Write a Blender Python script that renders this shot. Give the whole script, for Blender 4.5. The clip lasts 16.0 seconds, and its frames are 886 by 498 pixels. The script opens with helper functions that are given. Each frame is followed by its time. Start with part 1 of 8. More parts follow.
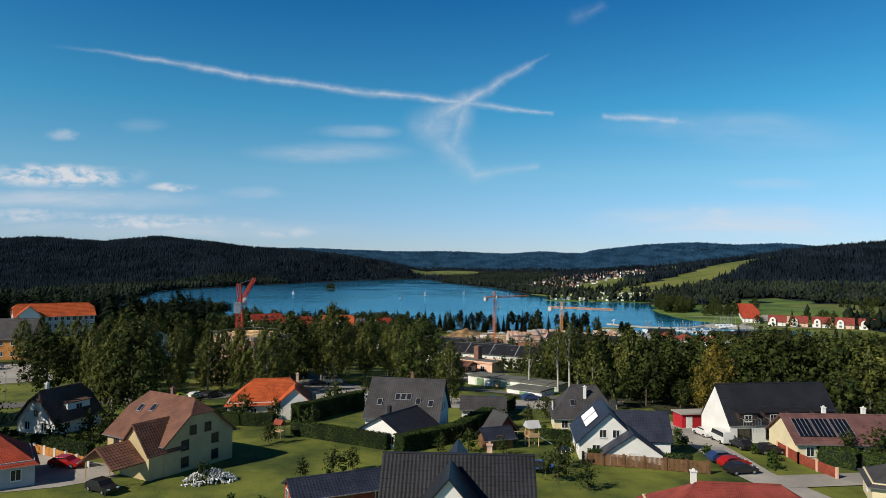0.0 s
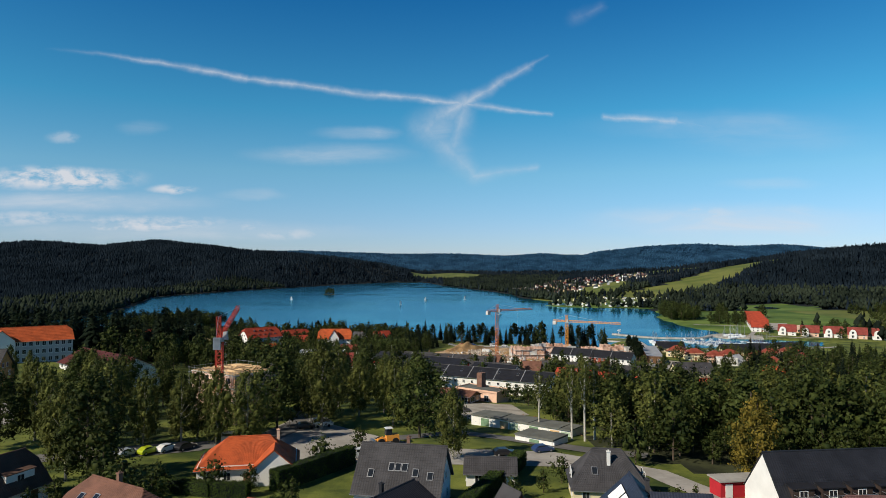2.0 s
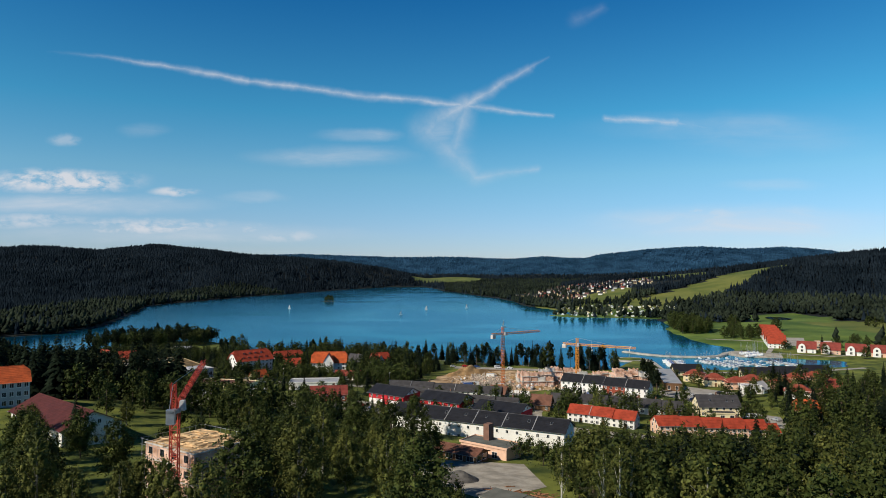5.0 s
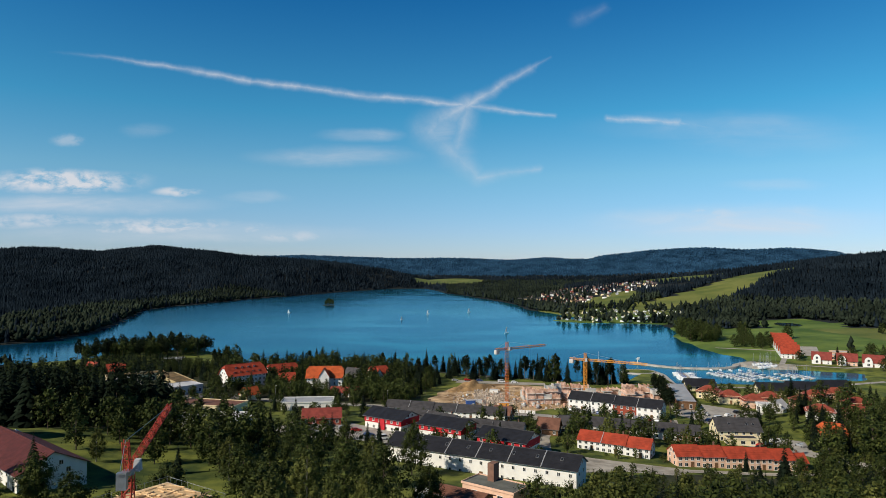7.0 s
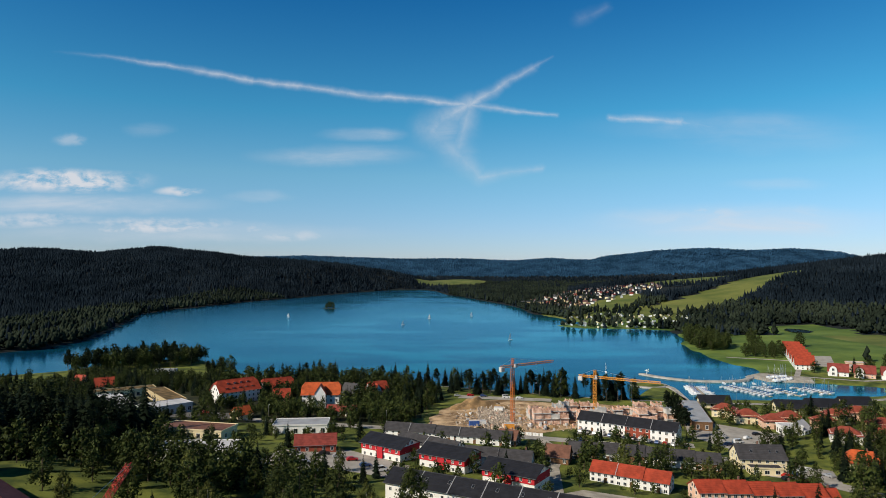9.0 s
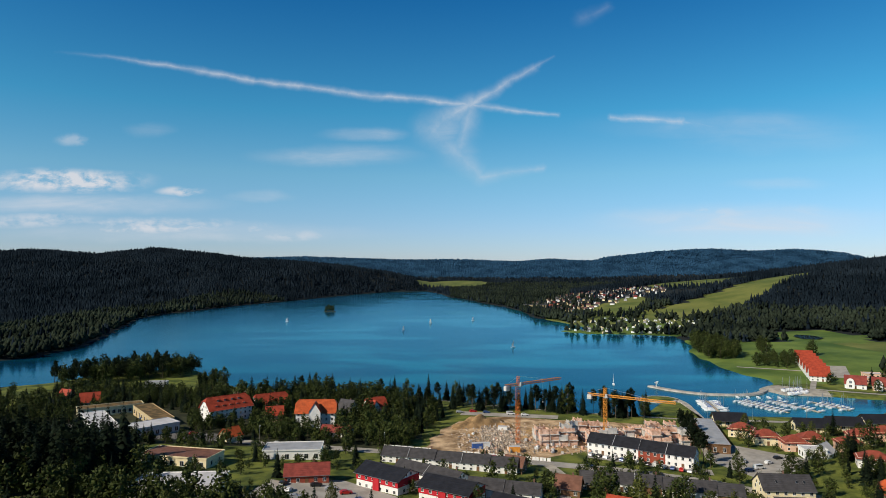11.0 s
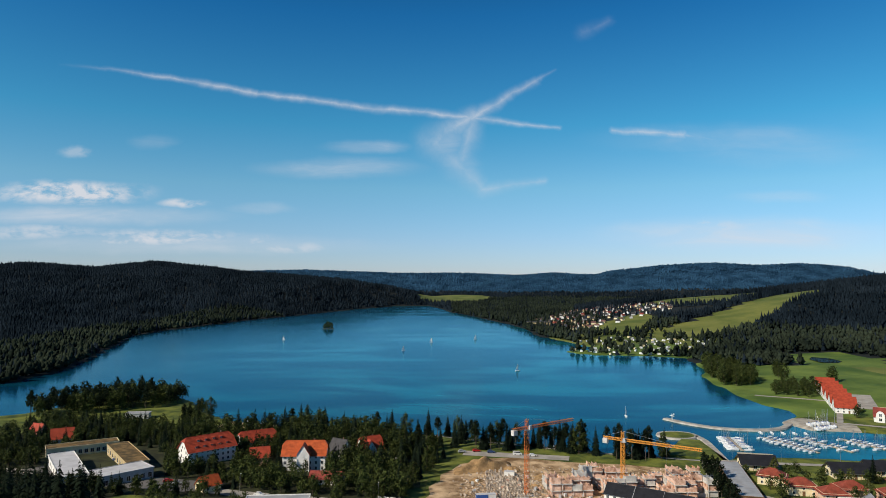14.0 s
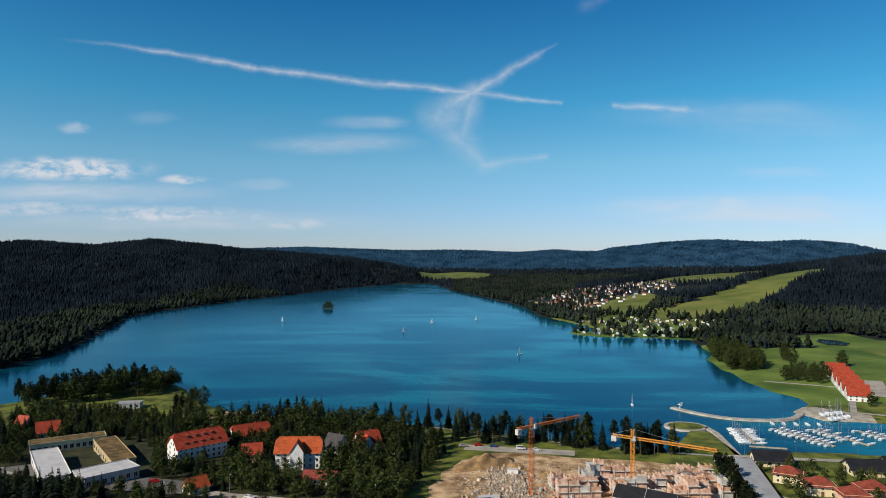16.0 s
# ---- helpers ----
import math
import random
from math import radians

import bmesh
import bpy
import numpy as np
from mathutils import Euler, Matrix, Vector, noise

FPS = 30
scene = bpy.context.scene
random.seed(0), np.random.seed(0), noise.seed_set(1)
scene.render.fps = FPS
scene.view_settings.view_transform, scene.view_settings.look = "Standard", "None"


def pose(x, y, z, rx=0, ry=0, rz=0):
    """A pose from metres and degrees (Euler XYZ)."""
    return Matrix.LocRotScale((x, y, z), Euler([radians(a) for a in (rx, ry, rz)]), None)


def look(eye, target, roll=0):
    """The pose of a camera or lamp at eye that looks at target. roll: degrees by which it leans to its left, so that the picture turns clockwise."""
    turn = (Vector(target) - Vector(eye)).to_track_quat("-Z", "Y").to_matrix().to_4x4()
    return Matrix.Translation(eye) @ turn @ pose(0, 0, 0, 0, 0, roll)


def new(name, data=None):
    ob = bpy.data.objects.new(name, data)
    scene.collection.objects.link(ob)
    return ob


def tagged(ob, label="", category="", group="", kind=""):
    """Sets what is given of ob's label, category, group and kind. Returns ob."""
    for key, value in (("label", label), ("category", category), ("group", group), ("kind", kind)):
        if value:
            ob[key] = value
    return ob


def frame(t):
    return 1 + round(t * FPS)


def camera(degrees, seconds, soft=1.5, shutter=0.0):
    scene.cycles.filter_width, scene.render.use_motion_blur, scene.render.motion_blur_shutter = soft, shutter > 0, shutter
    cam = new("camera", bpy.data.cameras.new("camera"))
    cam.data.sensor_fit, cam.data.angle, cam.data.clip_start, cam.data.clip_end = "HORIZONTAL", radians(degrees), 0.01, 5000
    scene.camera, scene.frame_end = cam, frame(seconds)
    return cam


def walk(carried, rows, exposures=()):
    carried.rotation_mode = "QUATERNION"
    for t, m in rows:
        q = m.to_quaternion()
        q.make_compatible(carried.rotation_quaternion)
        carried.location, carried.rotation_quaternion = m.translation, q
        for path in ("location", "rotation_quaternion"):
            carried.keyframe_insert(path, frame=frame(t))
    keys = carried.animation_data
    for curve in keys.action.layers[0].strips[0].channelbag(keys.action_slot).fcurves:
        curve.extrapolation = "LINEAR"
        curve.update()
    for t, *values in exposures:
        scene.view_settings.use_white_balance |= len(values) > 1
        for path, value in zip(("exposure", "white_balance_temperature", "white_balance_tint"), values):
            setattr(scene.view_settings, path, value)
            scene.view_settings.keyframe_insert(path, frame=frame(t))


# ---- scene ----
cam = camera(67.75, 16.0, soft=0.3)
PATH = [
    (0.0, pose(-0.00, -0.00, 50.00, 91.605, 0, -0.000) @ pose(0, 0, 0, 0, 0, 0.424)),
    (0.5, pose(0.00, 3.66, 51.74, 91.615, 0, 0.015) @ pose(0, 0, 0, 0, 0, 0.412)),
    (1.0, pose(-0.15, 7.43, 53.37, 91.695, 0, -0.001) @ pose(0, 0, 0, 0, 0, 0.357)),
    (1.5, pose(-0.24, 11.56, 55.03, 91.727, 0, -0.022) @ pose(0, 0, 0, 0, 0, 0.317)),
    (2.0, pose(-0.10, 15.82, 56.89, 91.709, 0, 0.016) @ pose(0, 0, 0, 0, 0, 0.221)),
    (2.5, pose(0.01, 20.03, 58.61, 91.756, 0, 0.034) @ pose(0, 0, 0, 0, 0, 0.109)),
    (3.0, pose(-0.17, 24.75, 60.31, 91.784, 0, 0.019) @ pose(0, 0, 0, 0, 0, 0.098)),
    (3.5, pose(-0.05, 29.14, 62.09, 91.800, 0, 0.054) @ pose(0, 0, 0, 0, 0, 0.086)),
    (4.0, pose(-0.24, 33.77, 63.95, 91.826, 0, 0.081) @ pose(0, 0, 0, 0, 0, 0.108)),
    (6.5, pose(0.05, 56.00, 72.15, 91.873, 0, 0.253) @ pose(0, 0, 0, 0, 0, 0.105)),
    (7.0, pose(0.29, 61.16, 73.69, 91.862, 0, 0.311) @ pose(0, 0, 0, 0, 0, 0.119)),
    (7.5, pose(0.52, 66.12, 75.26, 91.852, 0, 0.381) @ pose(0, 0, 0, 0, 0, 0.151)),
    (8.0, pose(0.44, 70.64, 76.88, 91.837, 0, 0.406) @ pose(0, 0, 0, 0, 0, 0.168)),
    (8.5, pose(0.29, 74.75, 78.89, 91.796, 0, 0.434) @ pose(0, 0, 0, 0, 0, 0.159)),
    (9.0, pose(0.13, 79.32, 80.48, 91.817, 0, 0.482) @ pose(0, 0, 0, 0, 0, 0.139)),
    (11.5, pose(-0.11, 102.86, 88.25, 91.804, 0, 0.629) @ pose(0, 0, 0, 0, 0, 0.150)),
    (12.0, pose(-0.30, 107.55, 89.73, 92.767, 0, 0.653) @ pose(0, 0, 0, 0, 0, 0.228)),
    (12.5, pose(-0.17, 112.26, 90.95, 93.140, 0, 0.674) @ pose(0, 0, 0, 0, 0, 0.242)),
    (13.0, pose(-0.27, 117.41, 92.27, 93.150, 0, 0.690) @ pose(0, 0, 0, 0, 0, 0.287)),
    (13.5, pose(-0.11, 122.42, 93.50, 93.098, 0, 0.715) @ pose(0, 0, 0, 0, 0, 0.276)),
    (14.0, pose(-0.10, 126.93, 94.85, 92.869, 0, 0.742) @ pose(0, 0, 0, 0, 0, 0.248)),
    (14.5, pose(-0.12, 131.12, 96.49, 92.356, 0, 0.764) @ pose(0, 0, 0, 0, 0, 0.221)),
    (15.0, pose(-0.27, 135.52, 97.99, 91.826, 0, 0.761) @ pose(0, 0, 0, 0, 0, 0.205)),
    (15.5, pose(-0.00, 140.18, 99.33, 91.313, 0, 0.804) @ pose(0, 0, 0, 0, 0, 0.197)),
    (16.0, pose(-0.05, 144.68, 100.87, 90.798, 0, 0.801) @ pose(0, 0, 0, 0, 0, 0.178)),
]
walk(cam, PATH)

# ---- world, sun ----
SUN_TO = Vector((-0.83, -0.56, 0.0)).normalized()   # the sun stands to the left and a little behind
SUN_EL = radians(35)
sun_dir = Vector((SUN_TO.x * math.cos(SUN_EL), SUN_TO.y * math.cos(SUN_EL), math.sin(SUN_EL)))
sun = new("sun", bpy.data.lights.new("sun", "SUN"))
sun.data.energy, sun.data.angle, sun.data.color = 4.9, radians(0.53), (1.0, 0.90, 0.74)
sun.matrix_world = look(sun_dir * 100, (0, 0, 0))

world = bpy.data.worlds.new("sky")
scene.world = world
world.use_nodes = True
wt = world.node_tree
wt.nodes.clear()


class Net:
    """Small helper to wire shader nodes."""

    def __init__(self, tree):
        self.t = tree

    def node(self, kind, **kw):
        n = self.t.nodes.new(kind)
        for k, v in kw.items():
            setattr(n, k, v)
        return n

    def put(self, sock, v):
        if isinstance(v, bpy.types.NodeSocket):
            self.t.links.new(v, sock)
        else:
            sock.default_value = v

    def math(self, op, a, b=0.0, c=0.0, clamp=False):
        n = self.node("ShaderNodeMath", operation=op, use_clamp=clamp)
        for s, v in zip(n.inputs, (a, b, c)):
            self.put(s, v)
        return n.outputs[0]

    def mix(self, f, a, b, blend="MIX"):
        n = self.node("ShaderNodeMix", data_type="RGBA", blend_type=blend)
        self.put(n.inputs[0], f)
        self.put(n.inputs[6], a)
        self.put(n.inputs[7], b)
        return n.outputs[2]

    def smooth(self, v, lo, hi, a=0.0, b=1.0):
        n = self.node("ShaderNodeMapRange", interpolation_type="SMOOTHSTEP")
        self.put(n.inputs[0], v)
        for k, x in zip((1, 2, 3, 4), (lo, hi, a, b)):
            n.inputs[k].default_value = x
        return n.outputs[0]

    def noise(self, vec, scale, detail=4.0, rough=0.55, dist=0.0):
        n = self.node("ShaderNodeTexNoise")
        if vec is not None:
            self.put(n.inputs["Vector"], vec)
        for k, x in (("Scale", scale), ("Detail", detail), ("Roughness", rough), ("Distortion", dist)):
            n.inputs[k].default_value = x
        return n.outputs[0]


w = Net(wt)
sky = w.node("ShaderNodeTexSky", sky_type="NISHITA", sun_disc=False)
sky.sun_elevation = SUN_EL
sky.sun_rotation = math.atan2(SUN_TO.x, SUN_TO.y)
sky.altitude, sky.air_density, sky.dust_density, sky.ozone_density = 700, 1.0, 0.25, 2.5
tc = w.node("ShaderNodeTexCoord")
sep = w.node("ShaderNodeSeparateXYZ")
wt.links.new(tc.outputs["Generated"], sep.inputs[0])
front = w.math("MAXIMUM", sep.outputs[1], 0.05)
U = w.math("DIVIDE", sep.outputs[0], front)
V = w.math("DIVIDE", sep.outputs[2], front)
comb = w.node("ShaderNodeCombineXYZ")
w.put(comb.inputs[0], U)
w.put(comb.inputs[1], V)
uv = comb.outputs[0]
wob = w.math("MULTIPLY", w.math("SUBTRACT", w.noise(uv, 9.0, 5.0, 0.6), 0.5), 0.022)
wob2 = w.math("MULTIPLY", w.math("SUBTRACT", w.noise(uv, 14.0, 4.0, 0.6, 0.6), 0.5), 0.03)
Uw, Vw = w.math("ADD", U, wob2), w.math("ADD", V, wob)
fluff = w.smooth(w.noise(uv, 26.0, 6.0, 0.62, 0.4), 0.28, 0.72)
streak_map = w.node("ShaderNodeMapping")
wt.links.new(uv, streak_map.inputs[0])
streak_map.inputs["Scale"].default_value = (3.0, 16.0, 1.0)
streak = w.smooth(w.noise(streak_map.outputs[0], 2.2, 6.0, 0.6, 0.5), 0.38, 0.75)


def trail(x0, y0, x1, y1, r0, r1, a0, a1):
    """A soft streak between two places of the sky, in tangents of azimuth and height."""
    dx, dy = x1 - x0, y1 - y0
    n2 = dx * dx + dy * dy
    px, py = w.math("SUBTRACT", Uw, x0), w.math("SUBTRACT", Vw, y0)
    t = w.math("MULTIPLY_ADD", px, dx / n2, w.math("MULTIPLY", py, dy / n2), clamp=False)
    t = w.math("MINIMUM", w.math("MAXIMUM", t, 0.0), 1.0)
    ex = w.math("SUBTRACT", px, w.math("MULTIPLY", t, dx))
    ey = w.math("SUBTRACT", py, w.math("MULTIPLY", t, dy))
    d = w.math("SQRT", w.math("MULTIPLY_ADD", ex, ex, w.math("MULTIPLY", ey, ey)))
    r = w.math("MULTIPLY_ADD", t, r1 - r0, r0)
    k = w.math("SUBTRACT", 1.0, w.math("DIVIDE", d, r), clamp=True)
    return w.math("MULTIPLY", w.math("MULTIPLY", k, k), w.math("MULTIPLY_ADD", t, a1 - a0, a0))


def puff(x, y, rx, ry, a):
    ex = w.math("DIVIDE", w.math("SUBTRACT", Uw, x), rx)
    ey = w.math("DIVIDE", w.math("SUBTRACT", Vw, y), ry)
    d = w.math("SQRT", w.math("MULTIPLY_ADD", ex, ex, w.math("MULTIPLY", ey, ey)))
    return w.math("MULTIPLY", w.smooth(d, 1.0, 0.2), a)


mask = None
for s in [(-.61, .333, -.53, .328, .004, .006, .0, .25), (-.53, .328, -.46, .318, .006, .008, .25, .5), (-.46, .318, -.30, .288, .008, .010, .6, .75),
          (-.30, .288, 0.0, .254, .009, .012, .7, .75), (0.0, .254, .16, .237, .012, .006, .8, .55),
          (.16, .328, .13, .31, .004, .008, .15, .35), (.13, .31, .09, .287, .010, .013, .4, .6), (.09, .287, .03, .25, .013, .02, .6, .85),
          (.032, .254, -.026, .214, .024, .044, .8, .5), (-.026, .214, .006, .186, .044, .040, .42, .4), (.03, .246, .018, .190, .028, .034, .5, .4), (.006, .186, .044, .142, .040, .020, .4, .4), (.044, .141, .14, .152, .016, .010, .42, .3),
          (.2, .385, .24, .40, .02, .014, .16, .14), (.245, .232, .35, .226, .009, .013, .8, .75), (.35, .226, .42, .217, .010, .006, .4, .12)]:
    k = trail(*s)
    mask = k if mask is None else w.math("MAXIMUM", mask, k)
mask = w.math("MULTIPLY", mask, w.math("MULTIPLY_ADD", fluff, 0.45, 0.42))
soft = None
for s in [(-.01, .215, .045, .04, .3), (.01, .18, .04, .035, .24), (-.13, .206, .085, .015, .36), (-.17, .174, .16, .022, .30), (-.46, .213, .05, .016, .14), (.42, .22, .26, .03, .18),
          (.50, .20, .2, .03, .12), (-.55, .100, .26, .020, .5), (.45, .075, .28, .034, .55), (-.40, .056, .36, .020, .35), (-.29, .11, .07, .012, .2), (.5, .13, .1, .012, .15)]:
    k = puff(*s)
    soft = k if soft is None else w.math("MAXIMUM", soft, k)
soft = w.math("MULTIPLY", soft, w.math("MULTIPLY_ADD", streak, 0.7, 0.5))
streak_map2 = w.node("ShaderNodeMapping")
wt.links.new(uv, streak_map2.inputs[0])
streak_map2.inputs["Scale"].default_value = (0.75, 1.5, 1.0)
cum = None
for s in [(-.580, .200, .036, .012, .36), (-.59, .134, .16, .024, 1.15), (-.41, .119, .05, .009, .8), (-.45, .066, .17, .017, .8),
          (-.63, .075, .13, .015, .55), (-.24, .053, .08, .012, .5), (-.28, .06, .05, .012, .5), (.4, .085, .09, .016, .5)]:
    k = puff(*s)
    cum = k if cum is None else w.math("MAXIMUM", cum, k)
cum = w.math("MULTIPLY", cum, w.smooth(w.noise(streak_map2.outputs[0], 26.0, 6.0, 0.62, 0.2), 0.36, 0.60))
cloud = w.math("MINIMUM", w.math("MAXIMUM", w.math("MAXIMUM", mask, soft), cum), 0.9)
cloud = w.math("MULTIPLY", cloud, w.smooth(sep.outputs[1], 0.1, 0.3))

# the air: deep blue overhead, pale towards the skyline
height = w.math("MAXIMUM", sep.outputs[2], 0.0)
ramp = w.node("ShaderNodeValToRGB")
w.put(ramp.inputs[0], height)
while len(ramp.color_ramp.elements) < 7:
    ramp.color_ramp.elements.new(0.5)
for el, (at, rgb) in zip(ramp.color_ramp.elements, ((0.0, (.45, .50, .70)), (.06, (.45, .565, .735)), (.14, (.41, .67, .72)), (.23, (.19, .65, .74)), (.38, (.07, .46, .69)), (.56, (.02, .17, .34)), (.88, (.008, .05, .12)))):
    el.position, el.color = at, (*rgb, 1)
tint = ramp.outputs[0]
air = w.mix(1.0, sky.outputs[0], tint, "MULTIPLY")
bg_sky = w.node("ShaderNodeBackground")
w.put(bg_sky.inputs[0], w.mix(cloud, air, (4.6, 4.7, 5.0, 1)))
bg_sky.inputs[1].default_value = 0.15
out = w.node("ShaderNodeOutputWorld")
wt.links.new(bg_sky.outputs[0], out.inputs[0])

# ---- materials ----
MATS = {}


def material(name, color, rough=0.8, metal=0.0, vary=0.25, scale=1.0, fine=12.0, bump=0.0, spec=0.3, second=None, island=0.0, obj=0.0, emit=None, coords="Object"):
    """A procedural surface: colour varied at two scales, with relief."""
    if name in MATS:
        return MATS[name]
    m = bpy.data.materials.new(name)
    m.use_nodes = True
    n = Net(m.node_tree)
    b = m.node_tree.nodes["Principled BSDF"]
    b.inputs["Roughness"].default_value, b.inputs["Metallic"].default_value = rough, metal
    b.inputs["Specular IOR Level"].default_value = spec
    t = n.node("ShaderNodeTexCoord")
    if coords == "World":
        g = n.node("ShaderNodeNewGeometry")
        vec = g.outputs["Position"]
    else:
        vec = t.outputs["Object"]
    a = n.noise(vec, scale, 5.0, 0.6)
    f = n.noise(vec, fine * scale, 3.0, 0.6)
    c1 = (*[x * (1 - vary) for x in color], 1)
    c2 = (*[min(1, x * (1 + vary)) for x in (second or color)], 1)
    col = n.mix(n.smooth(a, 0.3, 0.7), c1, c2)
    k = n.math("MULTIPLY_ADD", f, vary * 1.2, 1.0 - vary * 0.6)
    if obj:
        oi = n.node("ShaderNodeObjectInfo")
        k = n.math("MULTIPLY", k, n.math("MULTIPLY_ADD", oi.outputs["Random"], obj, 1.0 - obj / 2))
    if island:
        g = n.node("ShaderNodeNewGeometry")
        k = n.math("MULTIPLY", k, n.math("MULTIPLY_ADD", g.outputs["Random Per Island"], island, 1.0 - island / 2))
    sc = n.node("ShaderNodeVectorMath", operation="SCALE")
    n.put(sc.inputs[0], col)
    n.put(sc.inputs["Scale"], k)
    n.put(b.inputs["Base Color"], sc.outputs[0])
    if bump:
        bp = n.node("ShaderNodeBump")
        bp.inputs["Strength"].default_value, bp.inputs["Distance"].default_value = 0.6, bump
        n.put(bp.inputs["Height"], f)
        n.put(b.inputs["Normal"], bp.outputs[0])
    if emit:
        b.inputs["Emission Color"].default_value, b.inputs["Emission Strength"].default_value = (*emit[0], 1), emit[1]
    MATS[name] = m
    return m


def leaf(name, color, second, glow=0.08, island=0.6, obj=0.45, spec=0.08):
    """Foliage: matt leaves that let some light through."""
    far = name in ("far_conifers", "far_broadleaf", "distant_woods")
    m = material(name, color, 0.65, vary=0.25, scale=0.012 if far else 0.35, fine=6, second=second, island=island, obj=obj, spec=spec)
    t = m.node_tree
    b, o = t.nodes["Principled BSDF"], t.nodes["Material Output"]
    tr = t.nodes.new("ShaderNodeBsdfTranslucent")
    t.links.new(b.inputs["Base Color"].links[0].from_socket, tr.inputs[0])
    mx = t.nodes.new("ShaderNodeMixShader")
    mx.inputs[0].default_value = glow
    t.links.new(b.outputs[0], mx.inputs[1])
    t.links.new(tr.outputs[0], mx.inputs[2])
    t.links.new(mx.outputs[0], o.inputs[0])
    return m


M_GRASS = material("lawn", (0.044, 0.082, 0.011), 0.95, vary=0.4, scale=0.09, fine=30, bump=0.12, second=(0.122, 0.138, 0.022), coords="World")
M_MEADOW = material("meadow", (0.078, 0.118, 0.018), 0.95, vary=0.2, scale=0.012, fine=14, second=(0.14, 0.15, 0.035), coords="World")
M_PASTURE = material("pasture", (0.060, 0.122, 0.016), 0.95, vary=0.25, scale=0.02, fine=18, second=(0.112, 0.160, 0.028), coords="World")
# wood floor darkened so that its colour holds the shade beneath trees
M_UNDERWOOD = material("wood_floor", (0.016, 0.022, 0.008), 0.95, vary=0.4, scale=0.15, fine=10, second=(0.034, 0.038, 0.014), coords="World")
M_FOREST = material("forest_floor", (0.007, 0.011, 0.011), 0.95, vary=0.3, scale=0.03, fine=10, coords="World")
M_ASPHALT = material("asphalt", (0.14, 0.135, 0.13), 0.9, vary=0.2, scale=0.12, fine=24, bump=0.02, coords="World")
M_PALE = material("pale_paving", (0.34, 0.32, 0.29), 0.9, vary=0.2, scale=0.15, fine=14, bump=0.02, coords="World")
M_GRAVEL = material("gravel", (0.36, 0.33, 0.28), 0.95, vary=0.3, scale=0.2, fine=20, bump=0.05, coords="World")
M_SAND = material("sand", (0.27, 0.155, 0.065), 0.95, vary=0.4, scale=0.13, fine=9, bump=0.15, second=(0.46, 0.33, 0.20), coords="World")
M_EARTH = material("earth", (0.30, 0.19, 0.09), 0.95, vary=0.35, scale=0.25, fine=8, bump=0.2, coords="World")
M_STONE = material("quay_stone", (0.36, 0.34, 0.31), 0.9, vary=0.25, scale=0.2, fine=12, bump=0.05)
M_WHITE = material("white_plaster", (0.76, 0.75, 0.72), 0.85, vary=0.06, scale=0.4, fine=14, bump=0.01)
M_CREAM = material("cream_plaster", (0.72, 0.62, 0.40), 0.85, vary=0.08, scale=0.4, fine=14, bump=0.01)
M_BEIGE = material("beige_plaster", (0.46, 0.36, 0.20), 0.85, vary=0.1, scale=0.4, fine=14, bump=0.01)
M_PINK = material("salmon_plaster", (0.72, 0.47, 0.34), 0.85, vary=0.08, scale=0.4, fine=14)
M_YELLOW = material("yellow_plaster", (0.78, 0.62, 0.25), 0.85, vary=0.08, scale=0.4, fine=14)
M_REDWALL = material("red_plaster", (0.45, 0.02, 0.03), 0.8, vary=0.12, scale=0.4, fine=14)
M_WOODRED = material("red_boards", (0.27, 0.058, 0.033), 0.8, vary=0.2, scale=1.0, fine=9)
M_WOOD = material("brown_boards", (0.17, 0.09, 0.045), 0.8, vary=0.25, scale=1.0, fine=9)
M_WOODORANGE = material("oiled_boards", (0.50, 0.22, 0.06), 0.7, vary=0.2, scale=1.0, fine=9)
M_WOODPALE = material("new_timber", (0.58, 0.40, 0.22), 0.8, vary=0.2, scale=0.8, fine=9)
M_GREYWALL = material("grey_plaster", (0.42, 0.42, 0.43), 0.85, vary=0.1, scale=0.4, fine=14)
M_CONCRETE = material("concrete", (0.52, 0.50, 0.47), 0.9, vary=0.2, scale=0.3, fine=12, bump=0.02)
M_BLOCK = material("clay_block", (0.52, 0.27, 0.17), 0.9, vary=0.3, scale=0.35, fine=10, second=(0.66, 0.46, 0.36))
M_BRICKBR = material("brown_brick", (0.20, 0.11, 0.08), 0.9, vary=0.2, scale=0.5, fine=12)


def tiles(name, color, vary=0.25, rough=0.7, spec=0.3):
    return material(name, color, rough, vary=vary, scale=0.5, fine=16, island=0.12, spec=spec, bump=0.02)


T_RED = tiles("red_tiles", (0.33, 0.050, 0.024))
T_ORANGE = tiles("orange_tiles", (0.43, 0.085, 0.024))
T_BRICK = tiles("brick_red_tiles", (0.24, 0.055, 0.034))
T_BROWN = tiles("brown_tiles", (0.16, 0.074, 0.050))
T_DARKRED = tiles("maroon_tiles", (0.22, 0.045, 0.035))
T_DARKBROWN = tiles("dark_brown_tiles", (0.105, 0.062, 0.046))
T_HALL = tiles("dark_maroon_sheet", (0.085, 0.020, 0.018))
T_MAUVE = tiles("mauve_tiles", (0.15, 0.075, 0.07))
T_BLACK = tiles("black_tiles", (0.020, 0.021, 0.026), rough=0.45, spec=0.4)
T_GREY = tiles("dark_grey_tiles", (0.052, 0.050, 0.054))
T_BLUE = tiles("dark_blue_tiles", (0.026, 0.031, 0.05), rough=0.45, spec=0.4)
T_MOSS = material("sedum_roof", (0.10, 0.075, 0.03), 0.95, vary=0.4, scale=0.25, fine=10, second=(0.16, 0.10, 0.04))
